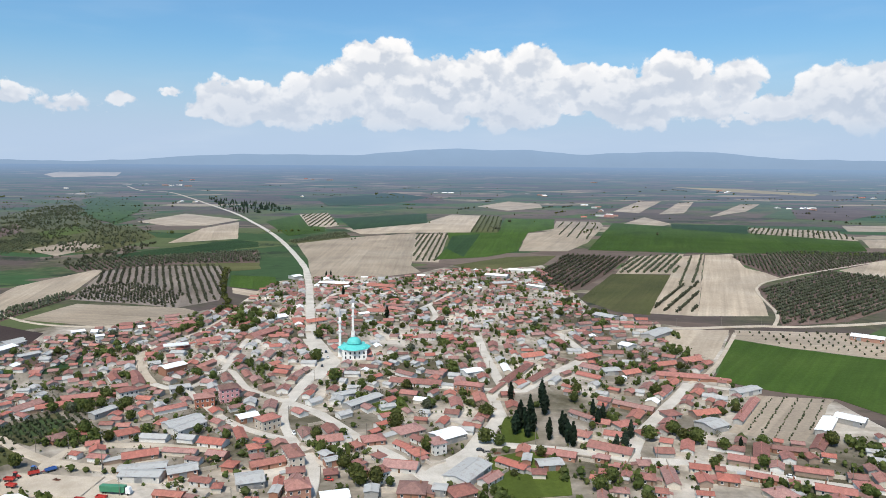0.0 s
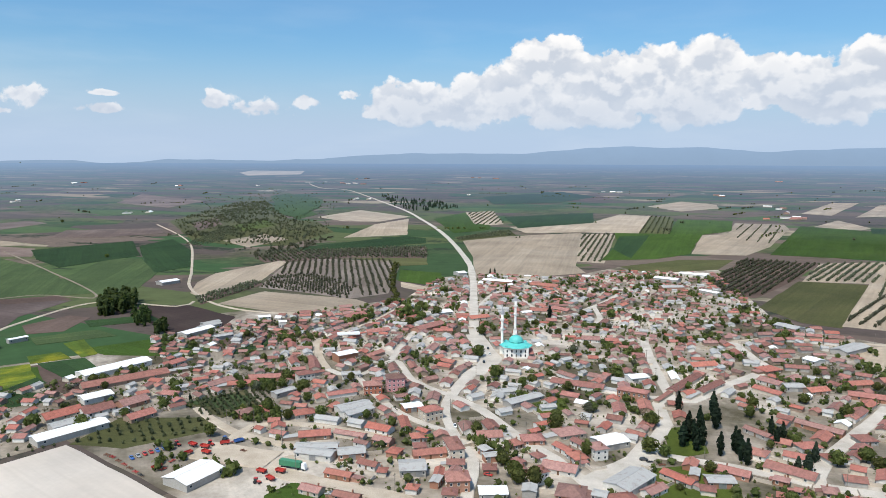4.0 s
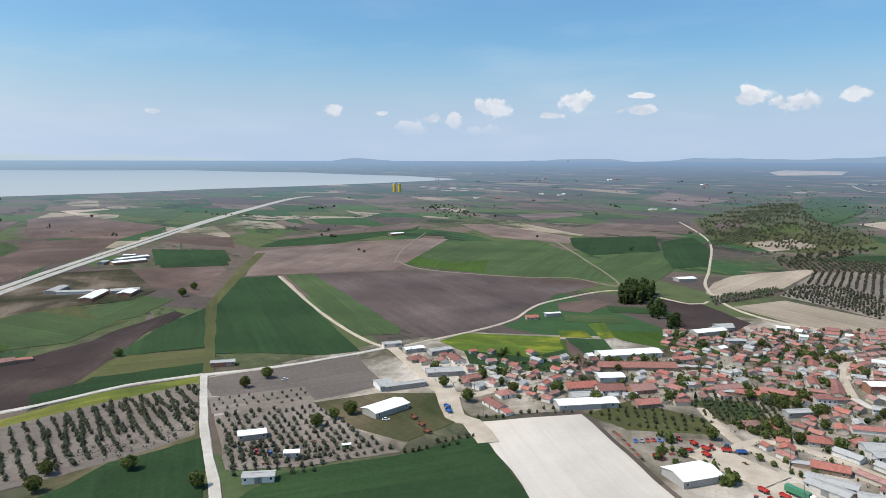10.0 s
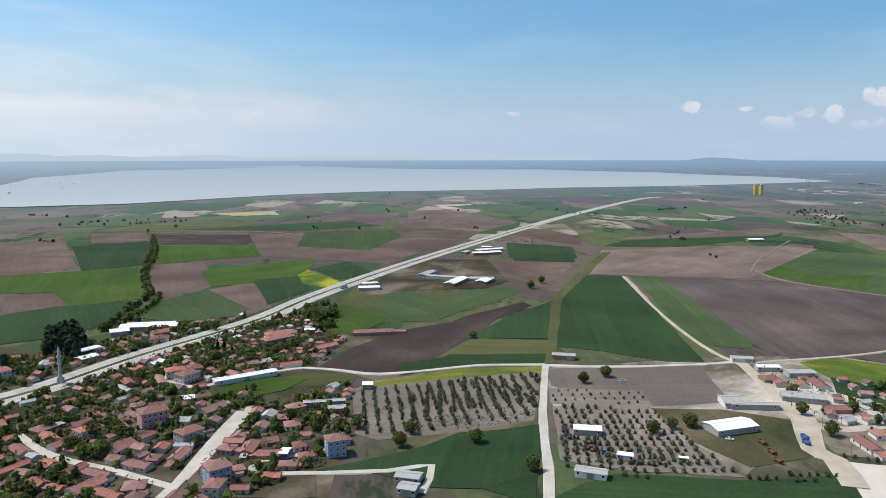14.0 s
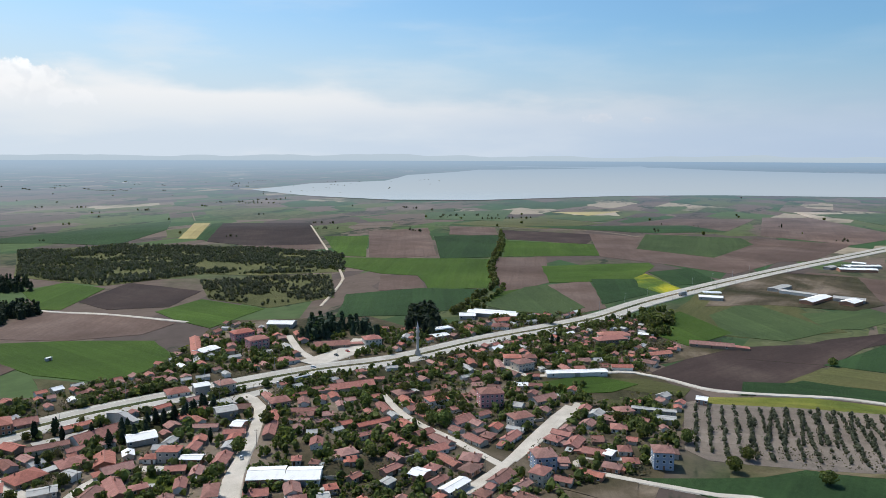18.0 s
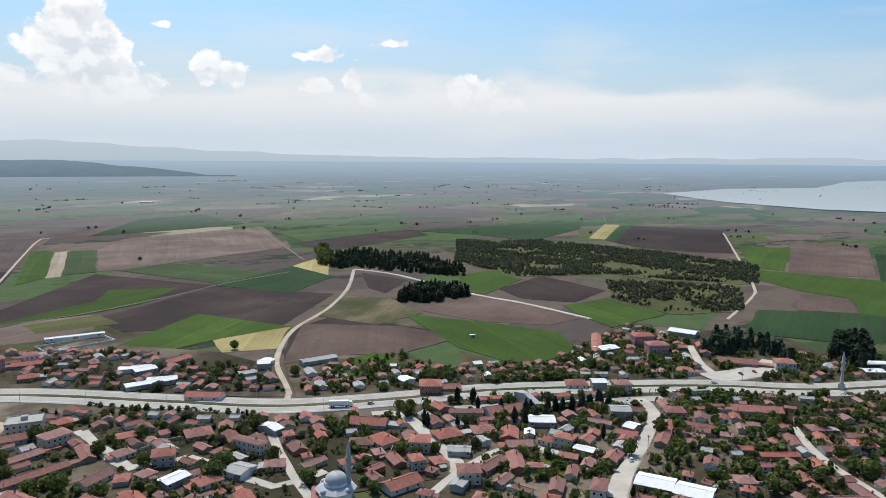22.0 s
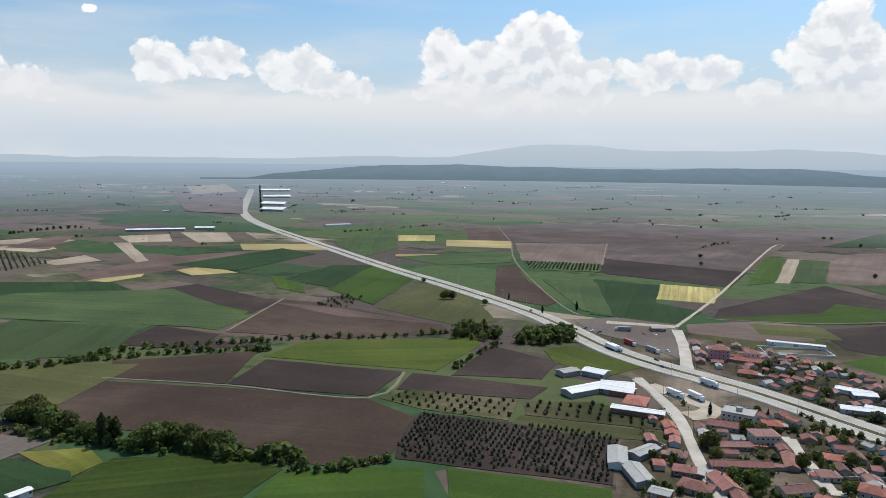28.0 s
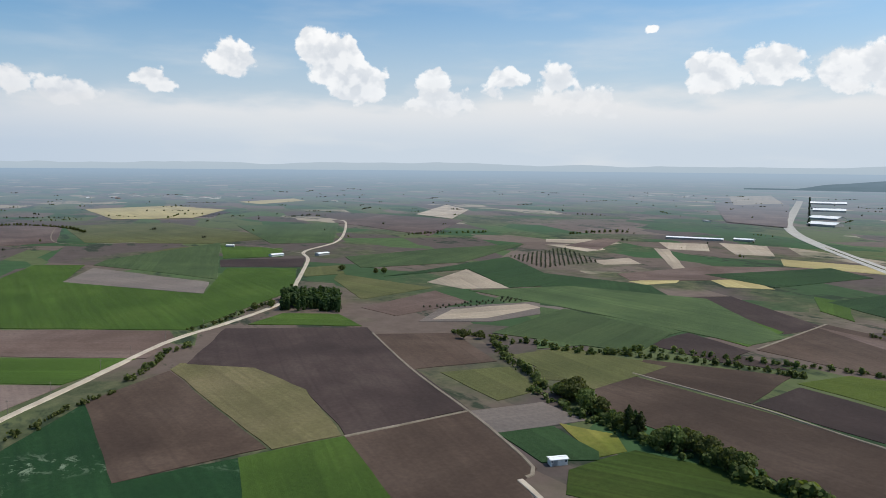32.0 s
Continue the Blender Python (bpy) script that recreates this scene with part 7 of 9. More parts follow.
def crown_arrays(kind, seed, tufts, size, core=True, rings=6, segs=8):
    """Verts and faces of a crown of height one: leaf tufts over a ragged dark heart."""
    rnd = random.Random(seed)
    shape, base = crown_shape(kind, rnd)
    lumps = [(rnd.uniform(0, 6.28), rnd.uniform(0.1, 0.95), rnd.uniform(-0.35, 0.30), rnd.uniform(0.5, 1.0)) for _ in range(9)]

    def radius(u, a):
        k = 1.0
        for la, lu, amp, wid in lumps:
            d = math.cos(a - la)
            k += amp * max(0, d) ** 3 * math.exp(-((u - lu) / (0.25 * wid)) ** 2)
        return shape(u) * k

    verts, faces = [], []
    if core:
        start = len(verts)
        for i in range(rings + 1):
            u = 0.03 + 0.92 * i / rings
            for j in range(segs):
                a = 2 * math.pi * j / segs + 0.3 * i
                r = radius(u, a) * rnd.uniform(0.55, 0.80)
                verts.append((r * math.cos(a), r * math.sin(a), base + u * (1 - base)))
        for i in range(rings):
            for j in range(segs):
                p, q = start + i * segs + j, start + i * segs + (j + 1) % segs
                faces.append((p, q, q + segs, p + segs))
        faces.append(tuple(range(start, start + segs))[::-1])
        faces.append(tuple(range(start + rings * segs, start + rings * segs + segs)))
    for _ in range(tufts):
        u = rnd.random()
        a = rnd.uniform(0, 2 * math.pi)
        r = radius(u, a) * rnd.uniform(0.66, 1.16)
        c = Vector((r * math.cos(a), r * math.sin(a), base + u * (1 - base)))
        out = Vector((math.cos(a), math.sin(a), 0.9 * (u - 0.35) * 2)).normalized()
        d = (out + Vector((rnd.gauss(0, .45), rnd.gauss(0, .45), rnd.gauss(0, .45)))).normalized()
        t1 = d.orthogonal().normalized()
        t1.rotate(Matrix.Rotation(rnd.uniform(0, 6.28), 3, d))
        t2 = d.cross(t1)
        s = size * rnd.uniform(0.6, 1.3)
        n = len(verts)
        for k1, k2, up in ((-1, -.6, 0), (0, -1, .3), (1, -.5, 0), (.7, .8, .15), (-.6, .9, .1)):
            p = c + (t1 * k1 + t2 * k2 + d * (up - 0.1)) * s
            verts.append(tuple(p))
        faces.append((n, n + 1, n + 2, n + 3, n + 4))
    return verts, faces


def trunk_mesh(kind, height):
    def make(bm):
        rnd = random.Random(len(kind) + int(height * 10))
        top = 0.55 if kind in ("round", "olive", "bare") else 0.9
        r0 = 0.022 * height + 0.05
        sections = []
        for i in range(5):
            u = i / 4
            c = Vector((rnd.uniform(-.01, .01) * height * u, rnd.uniform(-.01, .01) * height * u, -0.3 + u * (top * height + 0.3)))
            sections.append([bm.verts.new(c + Vector((math.cos(a), math.sin(a), 0)) * r0 * (1.25 - u if i else 1.6)) for a in (k * math.pi / 3 for k in range(6))])
        for a, b in zip(sections, sections[1:]):
            for k in range(6):
                bm.faces.new((a[k], a[(k + 1) % 6], b[(k + 1) % 6], b[k]))
        if kind in ("round", "olive", "bare", "poplar"):
            for k in range(5):
                a = k * 2.2 + rnd.random()
                p, q = Vector((0, 0, height * (0.2 + .05 * k))), Vector((math.cos(a) * .28 * height, math.sin(a) * .28 * height, height * (0.5 + .06 * k)))
                d = (q - p).normalized()
                t1 = d.orthogonal().normalized()
                t2 = d.cross(t1)
                a0 = [bm.verts.new(p + (t1 * math.cos(w) + t2 * math.sin(w)) * r0 * .5) for w in (0, 2.1, 4.2)]
                b0 = [bm.verts.new(q + (t1 * math.cos(w) + t2 * math.sin(w)) * r0 * .15) for w in (0, 2.1, 4.2)]
                for j in range(3):
                    bm.faces.new((a0[j], a0[(j + 1) % 3], b0[(j + 1) % 3], b0[j]))
    return make


_crowns = {}


def crown_mesh(kind, variant):
    if (kind, variant) not in _crowns:
        tufts, size = {"cypress": (260, .045), "pine": (320, .05), "poplar": (300, .045)}.get(kind, (300, .062))
        if kind == "bare":
            tufts, size = 260, 0.035
        v, f = crown_arrays(kind, 31 * variant + len(kind) * 7, tufts, size, core=kind != "bare")
        me = bpy.data.meshes.new("crown")
        me.from_pydata(v, [], f)
        me.materials.append(LEAF[kind])
        _crowns[kind, variant] = me
    return _crowns[kind, variant]


TREES = []


def tree(kind, x, y, height, spread=1.0):
    name, label = TREE_WORDS[kind]
    root = tagged(new(name), label, "shrub" if kind in ("shrub", "scrub") else "tree", group={"cypress": "cypresses", "pine": "conifers", "poplar": "poplars"}.get(kind, "trees of the village"))
    root.matrix_world = pose(x, y, ground_z(x, y) + 0.1, 0, 0, random.uniform(0, 360))
    hq = q2(height, 1.0)
    piece("trunk", shared(("trunk", kind, hq), trunk_mesh(kind, hq), [BARK]), root)
    piece("crown", crown_mesh(kind, random.randrange(4)), root, Matrix.Diagonal((height * spread, height * spread, height, 1)))
    TREES.append((x, y, height * 0.3))
    return root


def trees(kind, height, *pts):
    for x, y in pts:
        tree(kind, x, y, height * random.uniform(0.85, 1.15), random.uniform(0.9, 1.2))


def joined(name, label, category, kind, spots, tufts=16):
    """Many plants that nobody could count, in one object. spots: x, y, height, spread."""
    if not spots:
        return None
    protos = []
    for s in range(5):
        v, f = crown_arrays(kind, 100 + s, tufts if kind != "bare" else tufts + 6, core=kind != "bare", rings=2 if tufts < 20 else 3, segs=5 if tufts < 20 else 6, size=0.10 if kind == "bare" else 0.15 if kind not in ("pine", "poplar", "cypress") else 0.09)
        protos.append((np.array(v), f))
    verts, faces, n = [], [], 0
    for x, y, h, w in spots:
        v, f = random.choice(protos)
        a = random.uniform(0, 6.28)
        c, s = math.cos(a), math.sin(a)
        p = np.empty_like(v)
        p[:, 0], p[:, 1], p[:, 2] = x + (v[:, 0] * c - v[:, 1] * s) * h * w, y + (v[:, 0] * s + v[:, 1] * c) * h * w, (v[:, 2] - 0.1) * h + ground_z(x, y) + 0.2
        verts.append(p)
        faces.extend(tuple(i + n for i in q) for q in f)
        n += len(v)
    me = bpy.data.meshes.new(name)
    me.from_pydata(np.concatenate(verts).tolist(), [], faces)
    me.materials.append(LEAF[kind])
    return tagged(new(name, me), label, category, kind="stuff")


def inside(x, y, poly):
    hit = False
    for (ax, ay), (bx, by) in zip(poly, poly[1:] + poly[:1]):
        if (ay > y) != (by > y) and x < (bx - ax) * (y - ay) / (by - ay) + ax:
            hit = not hit
    return hit


def orchard(kind, row, step, size, turn, *poly):
    c, s = math.cos(radians(turn)), math.sin(radians(turn))
    us = [x * c + y * s for x, y in poly]
    vs = [-x * s + y * c for x, y in poly]
    spots, v, scale = [], min(vs) + row / 2, 1.0
    far = sum(math.hypot(*p) for p in poly) / len(poly)
    if far > 1400:
        scale = 1.4
    while v < max(vs):
        u = min(us) + step / 2
        while u < max(us):
            x, y = u * c - v * s + random.gauss(0, .35), u * s + v * c + random.gauss(0, .35)
            if inside(x, y, poly) and random.random() < 0.94 and stands_clear(x, y, 1.5):
                spots.append((x, y, size * random.uniform(0.75, 1.2), random.uniform(1.0, 1.3)))
            u += step * scale
        v += row * scale
    label = {"olive": "rows of grey-green olive trees on bare soil", "bare": "rows of budding fruit trees", "shrub": "rows of low green bushes"}[kind]
    return joined("orchard", label, "orchard", kind, spots, 7)


def grove(kind, count, low, high, *poly):
    xs, ys = [p[0] for p in poly], [p[1] for p in poly]
    spots, tries = [], 0
    while len(spots) < count and tries < 30 * count:
        tries += 1
        x, y = random.uniform(min(xs), max(xs)), random.uniform(min(ys), max(ys))
        if inside(x, y, poly):
            # open woods gather in clumps with clearings between
            clump = noise.noise((x * .016, y * .016, 5.0)) + 0.5 * noise.noise((x * .05, y * .05, 2.0))
            if kind in ("olive", "scrub", "round", "shrub") and count > 150 and clump < random.uniform(-0.45, 0.05):
                continue
            spots.append((x, y, random.uniform(low, high) * (1 + 0.35 * max(0.0, clump)), random.uniform(0.9, 1.35)))
    label = {"pine": "dense dark conifer wood", "olive": "open grove of olive trees and bushes", "poplar": "dense stand of poplars"}.get(kind, "clump of green trees and bushes")
    return joined("wood", label, "wood", kind, spots, 22 if kind in ("pine", "poplar") else 8 if count > 600 else 14)


def hedge(kind, height, step, *pts):
    """A line of trees and bushes along a ditch or field border."""
    line = smooth_line(pts, step)
    bushes = []
    for p in line:
        if height >= 9:
            tree(kind, p.x + random.gauss(0, 1), p.y + random.gauss(0, 1), height * random.uniform(0.75, 1.15), random.uniform(0.8, 1.1))
        else:
            bushes.append((p.x + random.gauss(0, 1.2), p.y + random.gauss(0, 1.2), height * random.uniform(0.5, 1.15), random.uniform(1.0, 1.5)))
        for _ in range(2):
            bushes.append((p.x + random.gauss(0, 2.5), p.y + random.gauss(0, 2.5), min(height, 5) * random.uniform(0.3, 0.6), random.uniform(1.0, 1.6)))
    return joined("hedge", "hedge of bushes and small trees between the fields", "hedge", kind if kind != "poplar" else "round", bushes, 22)


orchard("olive", 8, 6.5, 3.9, -68, (-406, 810), (-441, 907), (-410, 955), (-307, 964), (-276, 907), (-233, 724), (-257, 698), (-283, 759), (-352, 823))
orchard("olive", 7.5, 6, 3.7, 81, (-387, 721), (-404, 801), (-349, 816), (-281, 752), (-264, 683), (-318, 704))
orchard("olive", 7, 5, 3.8, 86, (-419, 647), (-411, 759), (-391, 742), (-396, 618))
orchard("olive", 10, 7, 4.5, 36, (-511, 941), (-507, 1018), (-300, 1141), (-263, 1006), (-370, 985), (-473, 902))
orchard("olive", 8, 6, 4.2, 40, (373, 815), (530, 951), (578, 905), (602, 863), (447, 697), (381, 649), (313, 630))
orchard("olive", 9, 7, 4.2, 17, (457, 1096), (586, 1174), (737, 1160), (773, 1113), (684, 1076), (542, 972), (441, 908), (442, 1010))
orchard("olive", 8, 6, 4.2, 67, (118, 880), (195, 1108), (291, 1087), (231, 946), (155, 802), (126, 820))
orchard("olive", 9, 6, 4.0, 65, (292, 1087), (387, 1126), (314, 931), (233, 927))
orchard("olive", 12, 5, 3.6, 61, (268, 818), (318, 859), (249, 674), (208, 683))
orchard("olive", 14, 6, 3.6, 68, (370, 1078), (417, 1121), (318, 859), (274, 826))
orchard("olive", 9, 7, 4.0, -27, (704, 1613), (861, 1533), (810, 1361), (642, 1456))
orchard("olive", 9, 7, 3.6, 87, (-52, 1406), (11, 1433), (-7, 1027), (-44, 1031))
orchard("olive", 8, 7, 3.6, 84, (58, 1460), (103, 1914), (160, 1899), (120, 1465))
orchard("olive", 9, 7, 3.6, 93, (-385, 1906), (-323, 1976), (-239, 1623), (-291, 1547))
orchard("olive", 9, 7, 3.6, 63, (-282, 1288), (-203, 1453), (-179, 1365), (-264, 1244))
orchard("olive", 14, 10, 3.6, 75, (281, 1730), (377, 1722), (282, 1336), (231, 1383))
orchard("shrub", 7, 4, 1.3, 55, (201, 429), (243, 423), (189, 354), (160, 371))
orchard("shrub", 11, 8, 2.2, -12, (256, 603), (351, 595), (397, 562), (357, 504), (336, 519), (280, 550))
orchard("olive", 8, 4.2, 3.0, -7, (-423, 42), (-442, 75), (-440, 127), (-383, 109), (-384, 64), (-362, 30))
orchard("olive", 7.5, 4.6, 2.8, 82, (-382, 120), (-369, 173), (-325, 174), (-284, 177), (-296, 133), (-312, 103))
orchard("shrub", 8, 6, 1.8, 87, (-412, 126), (-400, 180), (-377, 176), (-390, 120))
orchard("olive", 7, 4.2, 3.0, -0, (-427, 6), (-436, 63), (-444, 128), (-368, 104), (-359, 54), (-351, 15), (-361, 6))
orchard("olive", 5, 3.0, 2.3, 178, (122, -325), (125, -372), (15, -374), (15, -315), (117, -312))
orchard("shrub", 8, 6, 2.6, 171, (158, -390), (144, -409), (77, -409), (76, -379), (128, -380))
orchard("shrub", 8, 6, 2.8, 179, (72, -409), (36, -421), (-15, -410), (-14, -391), (68, -391))
orchard("olive", 7, 5, 3.0, -177, (186, -1017), (76, -1023), (75, -962), (163, -945))
orchard("olive", 9, 7, 3.2, -129, (920, -677), (971, -840), (800, -761), (792, -644))
orchard("olive", 9, 7, 3.0, -100, (625, -349), (625, -461), (599, -468), (608, -363))
orchard("shrub", 6, 4, 2.6, 46, (-243, 361), (-220, 389), (-199, 370), (-210, 345))
orchard("shrub", 7, 5, 2.6, 43, (-264, 292), (-264, 328), (-215, 342), (-208, 323), (-236, 295))
orchard("shrub", 6, 5, 2.4, 58, (-300, 238), (-278, 293), (-269, 289), (-293, 236))
orchard("shrub", 5, 4, 2.6, 45, (-224, 343), (-246, 378), (-207, 394), (-192, 373), (-207, 344))
orchard("shrub", 7, 5, 2.4, 50, (-299, 502), (-300, 580), (-273, 561), (-267, 482))
orchard("olive", 7, 5, 3.0, 74, (-352, 114), (-306, 161), (-284, 132), (-305, 100))
orchard("shrub", 6, 4, 2.6, 76, (-283, 178), (-281, 204), (-276, 223), (-271, 220), (-277, 178))
orchard("bare", 8, 6, 3.2, 101, (-356, 30), (-380, 63), (-379, 108), (-360, 102), (-355, 58))
grove("pine", 620, 7, 11, (-481, -877), (-530, -923), (-583, -914), (-612, -827), (-595, -704), (-555, -659), (-508, -730), (-489, -791), (-453, -802))
grove("pine", 240, 8, 12, (-400, -578), (-433, -620), (-475, -620), (-499, -587), (-479, -558), (-425, -554))
grove("olive", 3600, 2.2, 5.5, (-787, -956), (-908, -864), (-950, -649), (-942, -487), (-800, -411), (-737, -502), (-717, -562), (-611, -614), (-622, -760))
grove("scrub", 900, 1.8, 4.5, (-787, -956), (-908, -864), (-950, -649), (-942, -487), (-800, -411), (-737, -502), (-717, -562), (-611, -614), (-622, -760))
grove("olive", 700, 2, 5, (-672, -534), (-769, -413), (-645, -345), (-578, -379), (-591, -461))
grove("bare", 110, 2, 4, (-340, -338), (-399, -341), (-483, -375), (-445, -325), (-345, -308), (-300, -332))
grove("round", 60, 3, 6, (-193, -392), (-233, -420), (-293, -424), (-296, -387), (-226, -371))
grove("olive", 1500, 2.5, 5.0, (-1003, 1464), (-1227, 2166), (-1164, 2238), (-776, 1600), (-649, 1495), (-545, 1322), (-540, 1103), (-651, 1098), (-726, 1120))
grove("olive", 120, 3, 5, (-542, 979), (-540, 1083), (-504, 1236), (-478, 1050), (-483, 938))
grove("pine", 160, 8, 12, (-890, 2686), (-578, 2373), (-445, 2105), (-528, 1913), (-664, 2131))
grove("poplar", 170, 12, 15, (680, -219), (754, -245), (718, -297), (644, -268))
grove("poplar", 110, 12, 16, (-476, 561), (-500, 618), (-479, 630), (-439, 579), (-449, 547))
grove("poplar", 18, 9, 12, (-417, 542), (-435, 584), (-391, 534), (-390, 516))
grove("poplar", 8, 9, 12, (-367, 502), (-376, 531), (-355, 506))
grove("round", 70, 8, 13, (-519, -975), (-552, -998), (-470, -833), (-456, -840))
grove("pine", 80, 10, 15, (-475, -284), (-518, -306), (-536, -285), (-530, -260), (-507, -223), (-492, -232), (-515, -247))
grove("pine", 70, 10, 15, (-531, -216), (-591, -238), (-609, -228), (-582, -205), (-529, -188), (-519, -199))
grove("round", 40, 6, 9, (158, -544), (163, -580), (148, -601), (118, -579), (125, -546))
grove("round", 50, 7, 10, (107, -552), (99, -585), (68, -607), (61, -568), (91, -539))
grove("olive", 60, 3, 6, (-1644, 1109), (-1786, 1310), (-1340, 1084), (-1323, 986))
grove("round", 20, 5, 8, (-208, 648), (-213, 701), (-166, 650), (-158, 565))
grove("scrub", 30, 2, 4, (343, -639), (308, -702), (277, -633), (319, -618))
grove("round", 40, 4, 7, (-651, -48), (-704, -18), (-660, -8), (-617, -28))
grove("round", 22, 5, 9, (-619, -36), (-656, -8), (-591, -8), (-577, -26))
hedge("round", 7, 9, (-1320, -340), (-1099, -281), (-901, -244), (-791, -210), (-742, -188), (-671, -189), (-632, -195))
hedge("round", 7, 9, (-1192, -304), (-930, -252), (-766, -206), (-665, -202), (-610, -201))
hedge("round", 5, 7, (427, -360), (398, -380), (394, -406), (382, -426), (348, -455), (300, -483))
hedge("round", 5, 8, (300, -483), (271, -505), (212, -529), (168, -561))
hedge("round", 10, 11, (335, -290), (333, -300), (307, -290), (274, -281))
hedge("poplar", 15, 8, (267, -283), (260, -282))
hedge("round", 11, 8, (244, -279), (237, -286), (234, -290), (226, -293), (216, -289), (204, -289))
hedge("round", 6, 6, (298, -285), (241, -277), (201, -290), (173, -286), (148, -284), (130, -296), (122, -306))
hedge("round", 8, 8, (201, -290), (179, -291), (164, -292))
hedge("round", 5, 6, (514, -319), (481, -338), (441, -361), (401, -385), (363, -419), (323, -445), (281, -463))
hedge("round", 7, 7, (464, -329), (417, -308), (380, -301), (351, -288), (333, -296))
hedge("round", 12, 9, (326, -286), (327, -296), (300, -281))
hedge("poplar", 15, 6, (266, -278), (264, -282))
hedge("round", 5, 7, (355, -281), (298, -275), (270, -279), (244, -285))
hedge("round", 10, 8, (243, -279), (234, -288), (211, -287), (201, -291))
hedge("round", 8, 6, (202, -283), (182, -288), (171, -292))
hedge("round", 4, 7, (426, 11), (434, 0), (461, -18), (478, -41))
hedge("round", 5, 6, (502, -57), (530, -75), (558, -88), (576, -108))
hedge("round", 4, 9, (634, -124), (648, -146), (685, -182), (716, -214))
hedge("round", 6, 8, (1931, 43), (1899, -24), (1784, -88), (1666, -114))
hedge("round", 6, 9, (-286, 922), (-251, 796), (-214, 687), (-217, 661))
hedge("round", 5, 9, (590, 1145), (630, 1133), (710, 1117))
hedge("round", 7, 12, (1174, -1032), (1177, -1117), (1148, -1176))
hedge("round", 6, 12, (1327, -720), (1290, -886))
trees("round", 4, (-934, 527), (-956, 530))
hedge("pine", 8.5, 12, (1902, -3095), (1065, -1736))
hedge("round", 4, 8, (-171, -347), (-179, -335), (-217, -313))
hedge("scrub", 3, 5, (-85, -436), (-110, -411), (-132, -391), (-155, -368))
hedge("round", 4, 6, (133, -461), (125, -510), (118, -536))
trees("cypress", 13, (42, 411), (45, 384), (46, 371), (46, 359), (40, 363), (51, 389), (61, 413), (60, 393), (57, 356), (65, 364), (66, 352), (68, 348), (43, 371), (50, 367), (66, 360))
trees("cypress", 12, (86, 385), (87, 376), (91, 382))
trees("pine", 9, (95, 349), (89, 342), (101, 360))
trees("cypress", 12, (-106, 744), (-51, 642))
trees("cypress", 9, (-147, 882), (-141, 882))
trees("round", 8, (-91, 500), (-101, 566), (-71, 454), (-7, 340), (-36, 302), (-29, 302), (85, 429), (81, 416), (23, 351), (-25, 370), (-189, 359), (-176, 650), (-155, 627), (135, 430), (133, 353), (144, 343), (-22, 655), (4, 656))
trees("round", 7, (-182, 604), (-168, 584), (-51, 437), (-46, 445), (-22, 437), (-174, 380), (-156, 359), (-163, 458), (-65, 353), (-46, 320), (-39, 308), (125, 365), (128, 357), (167, 350), (203, 351), (110, 357), (78, 307), (71, 298), (131, 322), (26, 388), (30, 348))
trees("round", 9, (-744, 203), (-774, 224))
trees("round", 7, (-422, 151), (-184, 396), (-188, 357), (-190, 349), (-203, 413), (-201, 318), (-342, 183), (-341, 172), (-275, 312), (-301, 306), (-200, 400), (-224, 391))
trees("round", 8, (-338, 65), (-366, 5), (-354, 33), (-336, 159), (-302, 85), (-432, 170), (-338, 26), (-350, 254), (-320, 250))
trees("round", 8, (-226, -315), (-441, -181), (-347, -127), (-296, -139), (-382, -31), (-365, -16), (-467, -132), (-421, -115), (-387, -159), (-373, -132), (-371, -117), (-358, -172), (-279, -203), (-314, -210), (-346, -119), (-356, -136), (-499, -68), (-502, -92), (-485, -97))
trees("cypress", 9, (-222, -293), (-258, -312), (-265, -306), (-260, -295), (-268, -284), (-273, -283), (-285, -224), (-240, -172))
trees("pine", 9, (-282, -274), (-293, -271), (-297, -269), (-299, -265), (-303, -262), (-306, -258), (-313, -258), (-323, -259), (-277, -273))
trees("round", 8, (-221, -310), (-107, -301), (-116, -311), (-146, -345), (-162, -442), (-199, -505), (-158, -296), (-136, -301), (-86, -334), (-49, -332), (-62, -312), (-31, -372), (-51, -400), (-206, -419), (-139, -271))
trees("cypress", 9, (-260, -313), (-270, -310), (-233, -281), (-222, -296))
trees("pine", 8, (-270, -266), (-275, -263), (-282, -262), (-295, -262), (-304, -262), (-311, -260), (-315, -258), (-323, -257), (-327, -254), (-264, -269))
trees("round", 9, (211, -703), (205, -706), (214, -702))
trees("cypress", 8, (148, -726), (103, -668), (73, -692))
trees("round", 6, (165, -688), (267, -795))
trees("round", 6, (-62, -1070))
trees("round", 6, (-65, -1154), (-271, -1022), (-560, -1353), (-94, -1700), (-312, -1532))
trees("round", 6, (-898, -1227), (-1078, -897), (-1514, -344), (-1420, 30), (-1845, 117), (-1733, -394))
trees("round", 6, (-1631, -359), (-1408, 30), (-1901, 115), (-1694, -83), (-1850, 303), (-2745, 179))
trees("round", 6, (-2179, 1172), (-1214, 1357), (-1317, 1110), (-3344, 3444), (-718, 885))
trees("round", 8, (901, -378), (856, -408), (851, -418), (492, -316), (485, -329), (693, -196), (699, -215))
trees("cypress", 7, (-65, -425), (-34, -423))
trees("round", 7, (-59, -401), (-72, -360), (-97, -397), (-95, -368), (-39, -337), (-86, -409))
trees("round", 6, (-638, -180), (-590, -140), (-604, -126), (-600, -109), (-579, -97), (-605, -58), (-601, -44), (-543, 101), (-466, -90), (-519, -51), (-512, -76))
trees("cypress", 9, (-531, -95), (-529, -90), (-520, -83), (-1621, 187))
